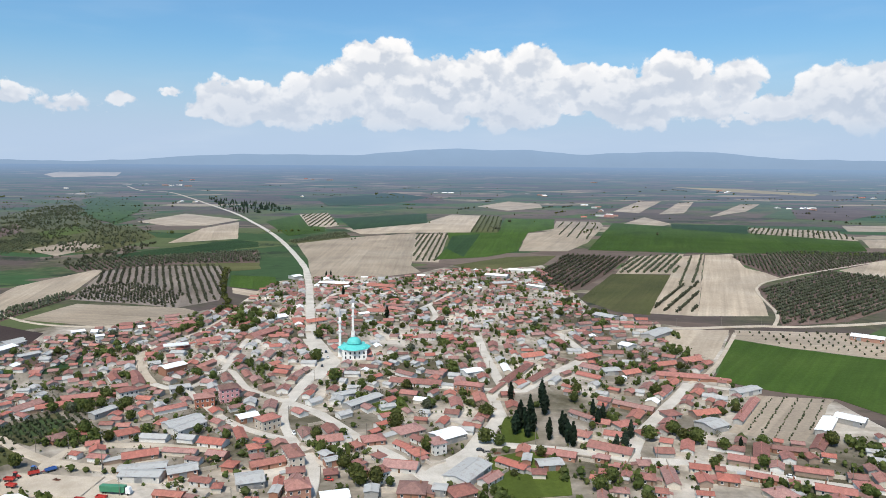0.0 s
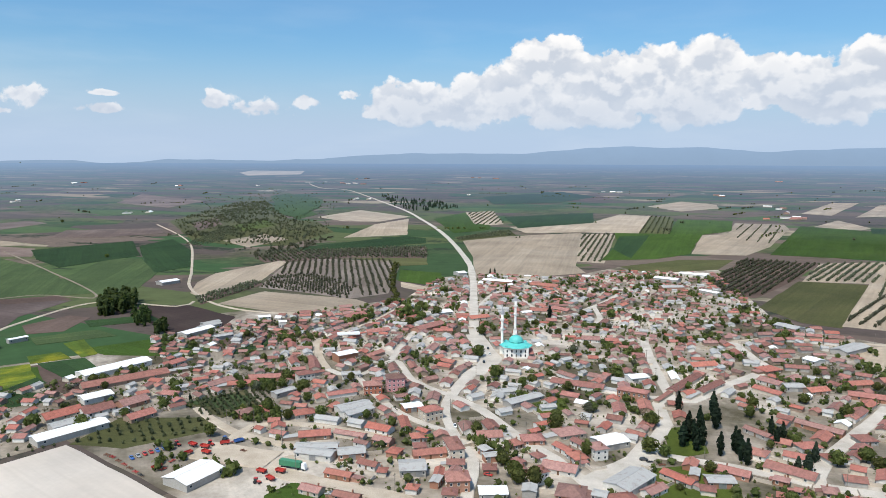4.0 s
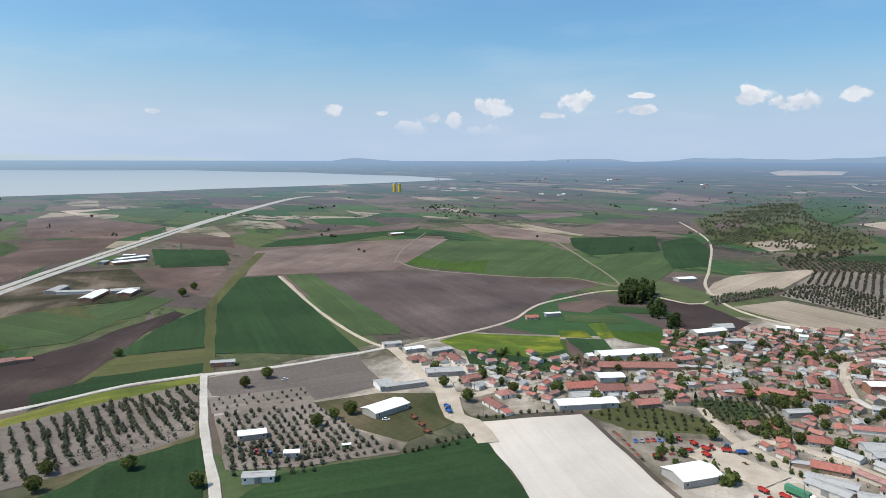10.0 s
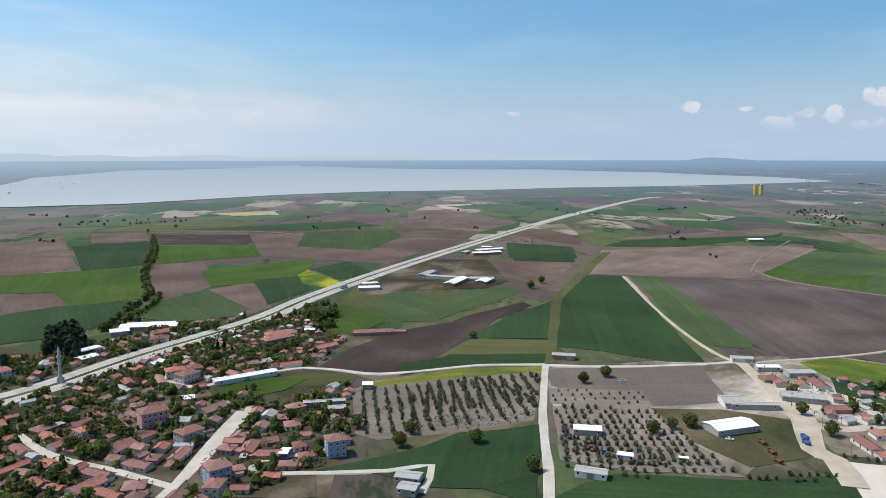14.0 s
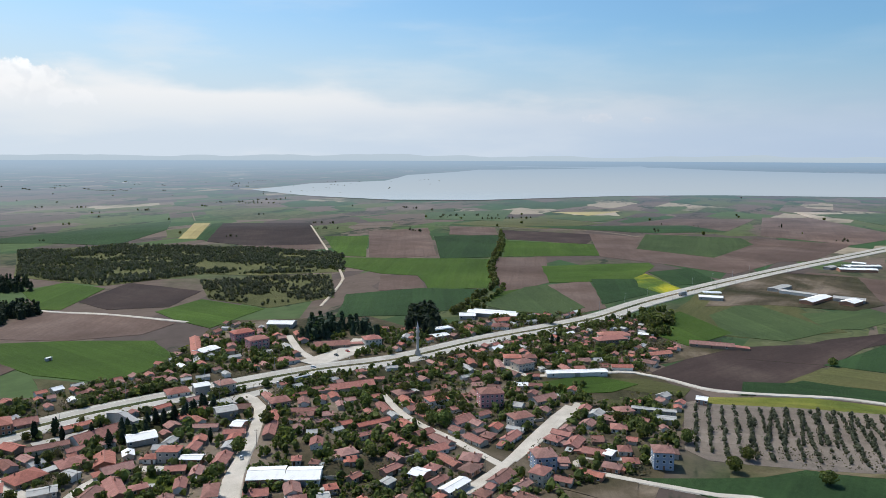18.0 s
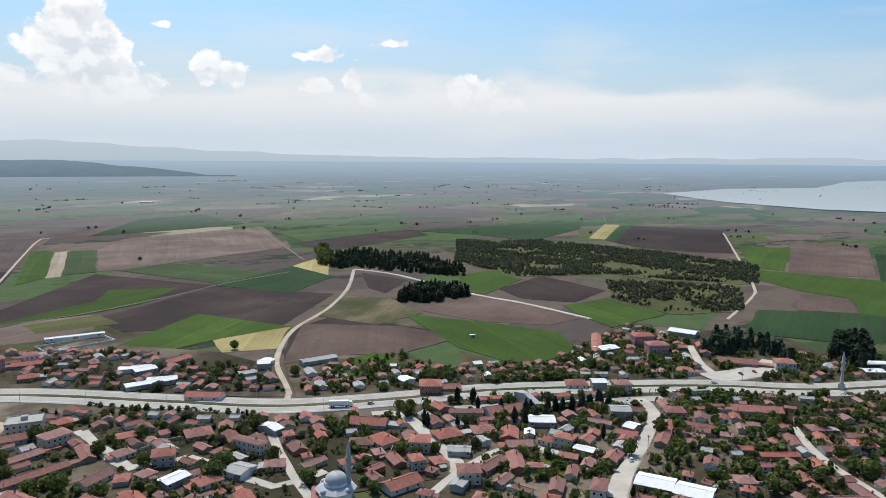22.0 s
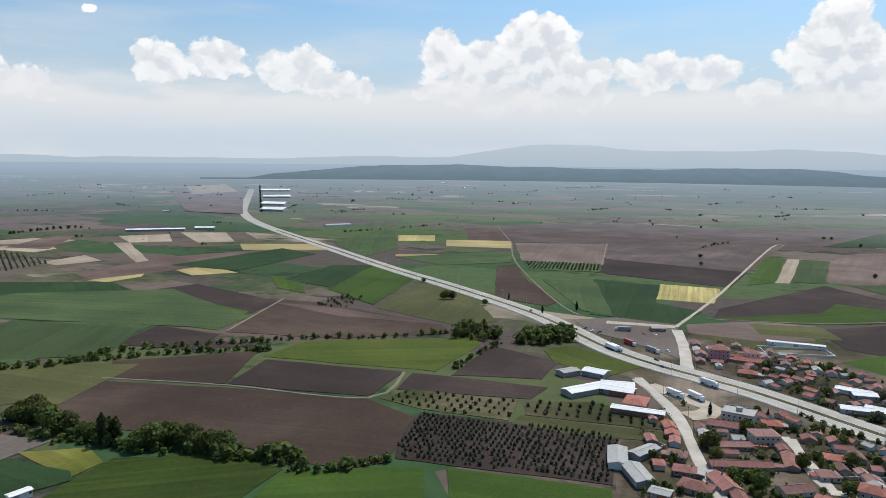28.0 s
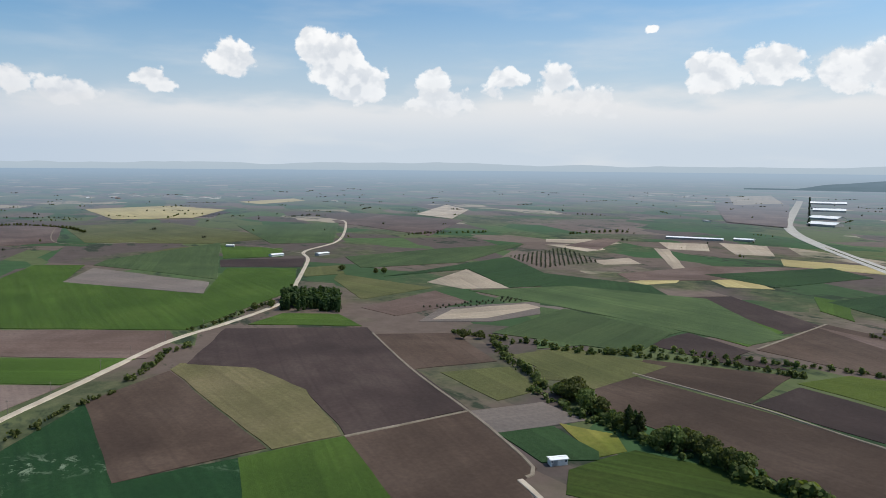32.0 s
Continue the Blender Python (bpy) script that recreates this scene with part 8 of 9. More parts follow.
orchard("olive", 9, 7, 3.0, 107, (-709, 1065), (-814, 1366), (-694, 1231), (-661, 1031))
orchard("olive", 9, 7, 3.2, 94, (-1032, 1732), (-1200, 2299), (-1026, 2024), (-903, 1572))
grove("olive", 300, 2, 4, (-822, 1229), (-1422, 2262), (-1437, 2862), (-858, 2116), (-512, 1210), (-578, 986))
grove("shrub", 1500, 1.8, 5, (-787, -956), (-908, -864), (-950, -649), (-942, -487), (-800, -411), (-737, -502), (-717, -562), (-611, -614), (-622, -760))
grove("round", 200, 1.2, 3, (-672, -534), (-769, -413), (-645, -345), (-578, -379), (-591, -461))


def scattered_trees():
    """Single trees, copses and broken hedgerows on the field borders of the plain."""
    spots = []
    for _ in range(900):
        r, a = 1250 + 2600 * random.random() ** 0.75, random.uniform(0, 6.283)
        x, y = r * math.sin(a), r * math.cos(a)
        if x < -1900 and -1200 < y < 2300:
            continue
        n = random.choice((1, 1, 1, 2, 3, 6, 14))
        t = random.choice((0.35, 0.35 + math.pi / 2, 1.1, random.uniform(0, 3.14)))
        for k in range(n):
            q = k * random.uniform(5, 11)
            spots.append((x + q * math.cos(t) + random.gauss(0, 2), y + q * math.sin(t) + random.gauss(0, 2), random.uniform(2.0, 6.5), random.uniform(0.8, 1.5)))
    half = len(spots) // 2
    joined("trees", "scattered trees and hedgerows on the far field borders", "trees", "round", spots[:half], 6)
    joined("trees", "grey-green trees and bushes on the far field borders", "trees", "olive", spots[half:], 6)


scattered_trees()

# ---- the village between the landmarks ----
_grid = {}
for _line, _half in ROADS:
    for _i in range(len(_line) - 1):
        (_ax, _ay), (_bx, _by) = _line[_i], _line[_i + 1]
        _n = max(1, int(math.hypot(_bx - _ax, _by - _ay) / 4))
        for _k in range(_n):
            _x, _y = _ax + (_bx - _ax) * _k / _n, _ay + (_by - _ay) * _k / _n
            _grid.setdefault((int(_x // 20), int(_y // 20)), []).append((_x, _y, _half, math.atan2(_by - _ay, _bx - _ax)))


def road_gap(x, y):
    """Distance to the edge of the nearest road, and that road's direction."""
    best, turn = 99.0, 0.0
    gx, gy = int(x // 20), int(y // 20)
    for i in range(-2, 3):
        for j in range(-2, 3):
            for px, py, half, a in _grid.get((gx + i, gy + j), ()):
                d = math.hypot(x - px, y - py) - half
                if d < best:
                    best, turn = d, a
    return best, turn


BUILD_ZONES = [
    [(-59, -568), (-128, -546), (-158, -487), (-200, -447), (-186, -393), (-106, -452), (-58, -520)],
    [(-212, -422), (-250, -423), (-273, -395), (-303, -354), (-367, -275), (-350, -261), (-259, -344), (-194, -381)],
    [(-30, -407), (-59, -441), (-95, -403), (-168, -352), (-219, -300), (-247, -260), (-214, -231), (-38, -291)],
    [(-359, 493), (-300, 580), (-253, 642), (-203, 687), (-201, 817), (-158, 872), (-45, 877), (13, 946), (137, 952), (147, 686), (202, 620), (201, 508), (184, 464), (201, 434), (157, 369), (187, 349), (236, 359), (181, 270), (50, 268), (19, 282), (-63, 267), (-198, 265)],
    [(-191, -341), (-284, -386), (-363, -335), (-508, -374), (-491, -293), (-658, -58), (-601, -18), (-506, -25), (-449, -61), (-401, -48), (-446, 1), (-340, 3), (-293, -44), (-261, -39), (-147, -267)],
    [(-14, -453), (-37, -456), (-78, -429), (-117, -396), (-140, -370), (-76, -292), (-9, -270), (8, -321), (7, -362)],
    [(-33, -592), (-84, -591), (-151, -524), (-130, -446), (-86, -478), (-31, -540)],
    [(-440, 279), (-343, 385), (-294, 501), (-231, 625), (-138, 468), (-113, 317), (-141, 294), (-185, 336), (-241, 355), (-275, 290), (-344, 259)],
    [(-613, -157), (-654, -86), (-553, 1), (-484, -22), (-456, -94), (-454, -160), (-528, -185)],
]
OPEN_ZONES = [
    [(-260, 292), (-241, 355), (-206, 337), (-170, 309), (-116, 296), (-166, 242)],
    [(29, 348), (56, 451), (81, 429), (79, 349)],
    [(-85, 567), (-59, 568), (-52, 501), (-75, 501)],
    [(20, 292), (31, 309), (69, 304), (62, 269), (14, 268)],
    [(-265, 291), (-264, 328), (-215, 342), (-207, 321), (-236, 295)],
    [(-243, 361), (-221, 391), (-199, 370), (-209, 343)],
    [(-243, 374), (-207, 394), (-192, 373), (-203, 337), (-220, 336)],
    [(4, -476), (-43, -464), (-57, -445), (-20, -412)],
    [(-409, -245), (-478, -280), (-535, -252), (-513, -211), (-462, -203)],
    [(-137, -272), (-152, -284), (-165, -264), (-153, -240), (-127, -248)],
    [(-300, -211), (-312, -187), (-284, -163), (-269, -186)],
    [(-38, -345), (-69, -343), (-70, -314), (-45, -309)],
    [(193, 605), (253, 607), (198, 508), (174, 530)],
    [(-442, -89), (-457, -55), (-469, -22), (-457, 7), (-441, 3), (-440, -47), (-425, -73)],
    [(-455, -98), (-474, -40), (-447, 4), (-420, -50)],
    [(-430, 3), (-450, 129), (-363, 102), (-354, 4)],
    [(-317, -15), (-357, 104), (-290, 85), (-283, 30)],
]


def allowed(x, y):
    return any(inside(x, y, z) for z in BUILD_ZONES) and not any(inside(x, y, z) for z in OPEN_ZONES)


def fits(x, y, L, D, a):
    c, s = math.cos(a), math.sin(a)
    for u in (-0.5, 0, 0.5):
        for v in (-0.5, 0.5):
            px, py = x + u * L * c - v * D * s, y + u * L * s + v * D * c
            if not stands_clear(px, py, 0.6) or road_gap(px, py)[0] < 0.8:
                return False
    return stands_clear(x, y, 1.0)


FAR_FROM = 352.0


def fill_village():
    made = 0
    # rows of houses along the streets
    for line, half in list(ROADS):
        if half > 8:
            continue
        for side in (-1, 1):
            run = random.uniform(0, 6)
            for i in range(len(line) - 1):
                (ax, ay), (bx, by) = line[i], line[i + 1]
                seg = math.hypot(bx - ax, by - ay)
                a = math.atan2(by - ay, bx - ax)
                while run < seg:
                    L, D = random.choice((6, 7, 8, 9, 10, 12, 14, 17)) * random.uniform(0.9, 1.1), random.uniform(5.0, 7.5)
                    for row in (0, 1):
                        off = half + D / 2 + random.uniform(1.0, 3.5) + row * random.uniform(11, 19)
                        x = ax + (bx - ax) * run / seg - side * off * math.sin(a)
                        y = ay + (by - ay) * run / seg + side * off * math.cos(a)
                        t = a + (math.pi / 2 if random.random() < 0.25 else 0) + random.gauss(0, 0.06)
                        if random.random() < (0.86 if row == 0 else 0.62) and allowed(x, y) and fits(x, y, L, D, t):
                            shed = random.random() < (0.15 if row == 0 else 0.35)
                            if math.hypot(x, y) > FAR_FROM:
                                FAR_HOUSES.append((x, y, t, L, D, random.choices(range(10), (10,) * 8 + (13, 3))[0]))
                                occupy(x, y, L / 2, D / 2, math.cos(t), math.sin(t))
                                continue
                            kind = "house" if not shed else random.choices(("shed", "house", "white"), (0.35, 0.57, 0.08))[0]
                            building(kind, x, y, math.degrees(t), L if kind == "house" else L * 0.9, D if kind == "house" else D * 0.8, 2 if kind == "house" and random.random() < 0.13 else 1)
                            made += 1
                    run += random.uniform(7, 11.5)
                run -= seg
    # yards behind: smaller houses and sheds
    for zone in BUILD_ZONES:
        xs, ys = [p[0] for p in zone], [p[1] for p in zone]
        area = (max(xs) - min(xs)) * (max(ys) - min(ys))
        for _ in range(int(area / 120)):
            x, y = random.uniform(min(xs), max(xs)), random.uniform(min(ys), max(ys))
            if not allowed(x, y) or made > 2600:
                continue
            L, D = random.uniform(4, 9), random.uniform(3.5, 6)
            gap, t = road_gap(x, y)
            if gap > 220:
                continue
            t += random.choice((0, math.pi / 2)) + random.gauss(0, 0.1)
            if fits(x, y, L + 2.2, D + 2.2, t):
                if math.hypot(x, y) > FAR_FROM:
                    FAR_HOUSES.append((x, y, t, L, D, random.choices(range(10), (10,) * 8 + (13, 3))[0]))
                    occupy(x, y, L / 2, D / 2, math.cos(t), math.sin(t))
                    continue
                kind = random.choices(("house", "shed", "white"), (0.82, 0.14, 0.04))[0]
                building(kind, x, y, math.degrees(t), L, D, 1, windows=2)
                made += 1
    return made


fill_village()


def far_farms():
    """White farm sheds and hamlets far out on the plain."""
    for _ in range(46):
        a = radians(random.uniform(-60, 62) if random.random() < 0.7 else random.uniform(62, 300))
        r = random.uniform(1900, 4300)
        t = random.uniform(0, 3.14)
        for k in range(random.choice((1, 1, 2, 3, 6))):
            x, y = -math.sin(a) * r + random.gauss(0, 45) * (k > 0), math.cos(a) * r + random.gauss(0, 45) * (k > 0)
            if x < -900 and y < 1500:
                continue
            FAR_HOUSES.append((x, y, t + random.gauss(0, .1), random.uniform(14, 38), random.uniform(8, 13), random.choice((9, 9, 8, 3))))


far_farms()
join_far_houses()


# yard walls
WALL_STUFF = simple("yard_wall_plaster", (.48, .41, .33), tint=0.2)


def yard_wall(x, y, a, L, D):
    def make(bm):
        box(bm, -L / 2, -0.12, -0.3, L / 2, 0.12, 1.7)
        box(bm, -L / 2 - 0.05, -0.18, 1.7, L / 2 + 0.05, 0.18, 1.8)
        box(bm, L / 2 - 0.24, 0.12, -0.3, L / 2, D, 1.7)
    ob = new("yard_wall", shared(("yard_wall", q2(L, 2), q2(D, 2)), make, [WALL_STUFF]))
    ob.matrix_world = pose(x, y, ground_z(x, y) + 0.1, 0, 0, math.degrees(a))
    return tagged(ob, "low plastered yard wall beside a house", "wall", group="yard walls")


_walls = 0
for bx, by, hl, hd, c, s in list(BUILT):
    if _walls > 190 or random.random() > 0.42 or math.hypot(bx, by) > 700:
        continue
    for side in (1, -1):
        x, y = bx + c * side * (hl + 5.0), by + s * side * (hl + 5.0)
        if allowed(x, y) and stands_clear(x, y, 1.2) and road_gap(x, y)[0] > 2.5:
            yard_wall(x, y, math.atan2(s, c) + (0 if side > 0 else math.pi), 8.0, random.choice((6.0, 8.0)))
            _walls += 1
            break


# trees, bushes and weeds in the yards
def plant_village():
    weeds, count = [], 0
    for zone in BUILD_ZONES:
        xs, ys = [p[0] for p in zone], [p[1] for p in zone]
        area = (max(xs) - min(xs)) * (max(ys) - min(ys))
        for _ in range(int(area / 19)):
            x, y = random.uniform(min(xs), max(xs)), random.uniform(min(ys), max(ys))
            if not allowed(x, y) or not stands_clear(x, y, 1.0):
                continue
            gap = road_gap(x, y)[0]
            if gap < 1.2:
                continue
            dens = noise.noise((x * .02, y * .02, 3.0))
            # the quarter by the highway is greener than the old village
            bearing = math.degrees(math.atan2(-x, y)) % 360
            lush = 85 < bearing < 250
            full = 85 < bearing < 138
            if random.random() < (0.13 if lush else 0.10) + 0.13 * dens and gap > 2 and count < 330 and math.hypot(x, y) < 800 and stands_clear(x, y, 2.5):
                kind = random.choices(("round", "olive", "bare", "scrub", "cypress"), (0.46, 0.12, 0.28, 0.12, 0.02))[0]
                tree(kind, x, y, random.uniform(3.0, 6.5) if kind != "scrub" else random.uniform(2, 3.5), random.uniform(0.9, 1.25))
                count += 1
            elif random.random() < (0.78 + 1.2 * dens if full else 0.34 + 0.9 * dens if lush else 0.46 + 0.6 * dens):
                weeds.append((x, y, random.choice((1.6, 2.6, 3.6, 4.6, 5.6) if full else (0.9, 1.5, 2.2, 3.0, 4.2) if lush else (0.8, 1.2, 1.8, 2.6, 3.6)) * random.uniform(0.7, 1.2), random.uniform(1.0, 1.7)))
    thickets = []
    for zone in BUILD_ZONES:
        xs, ys = [p[0] for p in zone], [p[1] for p in zone]
        for _ in range(int((max(xs) - min(xs)) * (max(ys) - min(ys)) / 30)):
            x, y = random.uniform(min(xs), max(xs)), random.uniform(min(ys), max(ys))
            bearing = math.degrees(math.atan2(-x, y)) % 360
            if noise.noise((x * .03, y * .03, 9.0)) < (-0.02 if 85 < bearing < 138 else 0.24 if 138 <= bearing < 250 else 0.3):
                continue
            if inside(x, y, zone) and stands_clear(x, y, 1.3) and road_gap(x, y)[0] > 1.8:
                thickets.append((x, y, random.uniform(2.8, 6.2), random.uniform(0.9, 1.3)))
    joined("trees", "clumps of leafy garden trees between the houses", "trees", "round", thickets, 14)
    third = len(weeds) // 3
    joined("bushes", "green bushes and weeds in the village yards", "bushes", "scrub", weeds[:third], 8)
    joined("bushes", "low bushes and weeds in the village yards", "bushes", "round", weeds[third:2 * third], 8)
    joined("bushes", "dry bushes and twigs in the village yards", "bushes", "bare", weeds[2 * third:], 8)


plant_village()

# ---- vehicles, poles and small works ----
PAINT = {
    "white": simple("white_paint", (.75, .75, .73), rough=0.35, spec=0.5, vary=0.1), "red": simple("red_paint", (.42, .045, .035), rough=0.4, spec=0.5, vary=0.2),
    "blue": simple("blue_paint", (.05, .13, .36), rough=0.4, spec=0.5, vary=0.2), "dark": simple("dark_paint", (.03, .032, .036), rough=0.35, spec=0.5, vary=0.1),
    "grey": simple("grey_paint", (.30, .31, .32), rough=0.4, spec=0.5, vary=0.15), "green": simple("green_paint", (.06, .22, .12), rough=0.45, spec=0.4, vary=0.2),
    "rust": simple("rusty_steel", (.20, .085, .05), rough=0.85, vary=0.4), "yellow": simple("yellow_paint", (.62, .42, .07), rough=0.5, vary=0.2)}
RUBBER = simple("tyre_rubber", (.025, .025, .025), rough=0.9, vary=0.1)
TARP = simple("white_trailer_tarp", (.78, .78, .76), rough=0.55, vary=0.12)
POLE_WOOD = simple("weathered_pole", (.20, .17, .14))


def wheel_mesh(r, w):
    def make(bm):
        for s in (0,):
            prof = [(r * .55, -w / 2), (r * .94, -w / 2), (r, -w * .3), (r, w * .3), (r * .94, w / 2), (r * .55, w / 2)]
            rows = [[bm.verts.new((q * math.cos(2 * math.pi * k / 14), z, q * math.sin(2 * math.pi * k / 14))) for k in range(14)] for q, z in prof]
            for a, b in zip(rows, rows[1:]):
                for k in range(14):
                    bm.faces.new((a[k], a[(k + 1) % 14], b[(k + 1) % 14], b[k]))
            bm.faces.new(rows[0])
            bm.faces.new(rows[-1][::-1])
        bmesh.ops.recalc_face_normals(bm, faces=bm.faces[:])
    return make


def add_wheel(root, x, y, r, w):
    piece("wheel", shared(("wheel", r, w), wheel_mesh(r, w), [RUBBER]), root, pose(x, y, r))


def loft(bm, sections, mi=0):
    """A body from cross sections (x, list of (y, z)), closed at both ends."""
    rows = [[bm.verts.new((x, y, z)) for y, z in ring] for x, ring in sections]
    n = len(rows[0])
    for a, b in zip(rows, rows[1:]):
        for k in range(n):
            bm.faces.new((a[k], a[(k + 1) % n], b[(k + 1) % n], b[k])).material_index = mi
    bm.faces.new(rows[0][::-1]).material_index = mi
    bm.faces.new(rows[-1]).material_index = mi
    bmesh.ops.recalc_face_normals(bm, faces=bm.faces[:])


def sect(w, z0, z1, b=0.12):
    return [(-w, z0 + b), (-w + b, z0), (w - b, z0), (w, z0 + b), (w, z1 - b), (w - b, z1), (-w + b, z1), (-w, z1 - b)]


def placed(name, label, category, x, y, turn, lift, group=""):
    root = tagged(new(name), label, category, group)
    root.matrix_world = pose(x, y, ground_z(x, y) + lift, 0, 0, turn)
    return root


def on_ground(x, y):
    """Height of the surface under a spot: road or yard."""
    return ROAD_TOP if road_gap(x, y)[0] < 0.6 else 0.16


def car(x, y, turn, colour):
    root = placed("car", f"parked {colour} passenger car on the road side" if colour != "dark" else "black passenger car on the road", "car", x, y, turn, on_ground(x, y), "cars")
    piece("body", shared(("car_body", colour), lambda bm: loft(bm, [(-2.1, sect(.78, .35, .75)), (-2.0, sect(.84, .25, .88)), (-.9, sect(.86, .22, .95)), (.8, sect(.86, .22, .93)), (1.9, sect(.82, .25, .78)), (2.1, sect(.72, .32, .62))]), [PAINT[colour]], True), root)
    piece("cabin", shared(("cabin",), lambda bm: loft(bm, [(-1.7, sect(.62, .88, 1.05, .06)), (-1.1, sect(.66, .88, 1.42, .1)), (.2, sect(.66, .88, 1.44, .1)), (.95, sect(.66, .88, .98, .03))]), [GLASS]), root)
    piece("roof", shared(("car_roof", colour), lambda bm: loft(bm, [(-1.15, sect(.6, 1.4, 1.47, .03)), (.22, sect(.6, 1.42, 1.49, .03))]), [PAINT[colour]]), root)
    for sx in (-1.3, 1.35):
        for sy in (-.78, .78):
            add_wheel(root, sx, sy, 0.31, 0.2)
    return root


def truck(x, y, turn, colour):
    root = placed("truck", f"articulated truck with a {'grey' if colour == 'grey' else colour} box trailer", "truck", x, y, turn, on_ground(x, y), "trucks")
    body = TARP if colour == "white" else PAINT[colour]
    piece("trailer_box", shared(("trailer_box", colour), lambda bm: loft(bm, [(-7.0, sect(1.25, 1.2, 3.9, .06)), (4.2, sect(1.25, 1.2, 3.9, .06))]), [body]), root)
    piece("cab", shared(("cab",), lambda bm: loft(bm, [(4.7, sect(1.2, .7, 3.4, .12)), (6.2, sect(1.2, .6, 3.3, .15)), (6.7, sect(1.15, .55, 2.2, .15)), (6.8, sect(1.1, .55, 1.6, .1))]), [PAINT["white" if colour != "white" else "grey"]]), root)
    piece("windscreen", shared(("windscreen",), lambda bm: loft(bm, [(6.28, sect(1.05, 2.0, 3.0, .05)), (6.55, sect(1.05, 1.95, 2.4, .05))]), [GLASS]), root)
    piece("chassis", shared(("chassis",), lambda bm: loft(bm, [(-6.8, sect(.5, .8, 1.2, .04)), (6.3, sect(.5, .6, 1.15, .04))]), [PAINT["dark"]]), root)
    for sx in (-5.6, -4.3, 3.0, 5.8):
        for sy in (-1.05, 1.05):
            add_wheel(root, sx, sy, 0.5, 0.35)
    return root


def tractor(x, y, turn, colour):
    root = placed("tractor", f"{colour if colour != 'dark' else 'old dark'} farm tractor with large rear wheels", "tractor", x, y, turn, on_ground(x, y), "farm machines")
    piece("bonnet", shared(("bonnet", colour), lambda bm: loft(bm, [(0.1, sect(.42, .75, 1.6)), (1.7, sect(.38, .75, 1.45)), (1.9, sect(.3, .8, 1.3, .08))]), [PAINT[colour]]), root)
    piece("cab", shared(("tractor_cab",), lambda bm: loft(bm, [(-1.3, sect(.62, 1.0, 2.5)), (.1, sect(.62, 1.0, 2.5))]), [GLASS]), root)
    piece("roof", shared(("tractor_roof", colour), lambda bm: loft(bm, [(-1.45, sect(.75, 2.5, 2.65, .05)), (.25, sect(.75, 2.5, 2.65, .05))]), [PAINT[colour]]), root)
    for sy in (-.8, .8):
        add_wheel(root, -.7, sy, 0.8, 0.45)
        add_wheel(root, 1.5, sy * .85, 0.45, 0.3)
    return root


def trailer(x, y, turn, colour):
    root = placed("farm_trailer", f"{colour} two-axle farm trailer in the yard", "trailer", x, y, turn, on_ground(x, y), "farm machines")

    def bed(bm):
        box(bm, -2.4, -1.1, .9, 2.4, 1.1, 1.05)
        for a in ((-2.4, -1.1, 2.4, -1.03), (-2.4, 1.03, 2.4, 1.1), (-2.4, -1.03, -2.33, 1.03), (2.33, -1.03, 2.4, 1.03)):
            box(bm, a[0], a[1], 1.05, a[2], a[3], 1.75)
    piece("bed", shared(("bed", colour), bed, [PAINT[colour]]), root)
    piece("drawbar", shared(("drawbar",), lambda bm: loft(bm, [(2.4, sect(.3, .7, .85, .03)), (4.0, sect(.06, .6, .7, .02))]), [PAINT["dark"]]), root)
    for sx in (-1.4, 1.4):
        for sy in (-.95, .95):
            add_wheel(root, sx, sy, 0.42, 0.28)
    return root


def harrow(x, y, turn, colour):
    root = placed("harrow", f"{colour if colour != 'dark' else 'dark steel'} farm harrow parked in a yard", "farm implement", x, y, turn, 0.16, "farm machines")
    piece("frame", shared(("harrow_frame", colour), lambda bm: [box(bm, -1.8, k * .6 - .07, .55, 1.8, k * .6 + .07, .7) for k in (-1, 0, 1)] + [box(bm, s * 1.2 - .06, -.8, .7, s * 1.2 + .06, .8, .8) for s in (-1, 0, 1)], [PAINT[colour]]), root)
    for k in range(5):
        piece("tine", shared(("tine", colour), lambda bm: loft(bm, [(0, [(-.05, 0), (.05, 0), (.05, .6), (-.05, .6)]), (.12, [(-.05, -.1), (.05, -.1), (.05, .6), (-.05, .6)])]), [PAINT["rust"]]), root, pose(-1.6 + k * .8, (-.6, 0, .6)[k % 3], 0))
    piece("hitch", shared(("hitch", colour), lambda bm: loft(bm, [(-.08, [(-.5, .7), (.5, .7), (.05, 1.5), (-.05, 1.5)]), (.08, [(-.5, .7), (.5, .7), (.05, 1.5), (-.05, 1.5)])]), [PAINT[colour]]), root)
    return root


def canopy(x, y, turn, colour):
    root = placed("station_canopy", "white flat canopy on posts beside the highway", "canopy", x, y, turn, 0.15)
    part("roof", made(lambda bm: loft(bm, [(-9, sect(4, 4.8, 5.7, .1)), (9, sect(4, 4.8, 5.7, .1))])), PAINT["white"], root)
    for k in (-6, 0, 6):
        for s in (-2, 2):
            part("post", made(lambda bm: lathe(bm, [(.2, -.3), (.2, 4.85)], 10)), STEEL, root).matrix_basis = pose(k, s, 0)
        part("fuel_pump", made(lambda bm: loft(bm, [(-.4, sect(.3, 0, 1.7, .06)), (.4, sect(.3, 0, 1.7, .06))])), PAINT["red"], root).matrix_basis = pose(k + 1.5, 0, 0)


def silo(x, y, turn, colour):
    root = placed("silo", "tall yellow grain silo by far buildings", "silo", x, y, turn, 0.0, "silos")
    part("drum", made(lambda bm: lathe(bm, [(7, -1), (7, 34), (6.8, 35)], 20)), PAINT["yellow"], root, smooth=False)
    part("cap", made(lambda bm: lathe(bm, [(7.2, 34.9), (1.0, 39), (.8, 40)], 20)), STEEL, root)


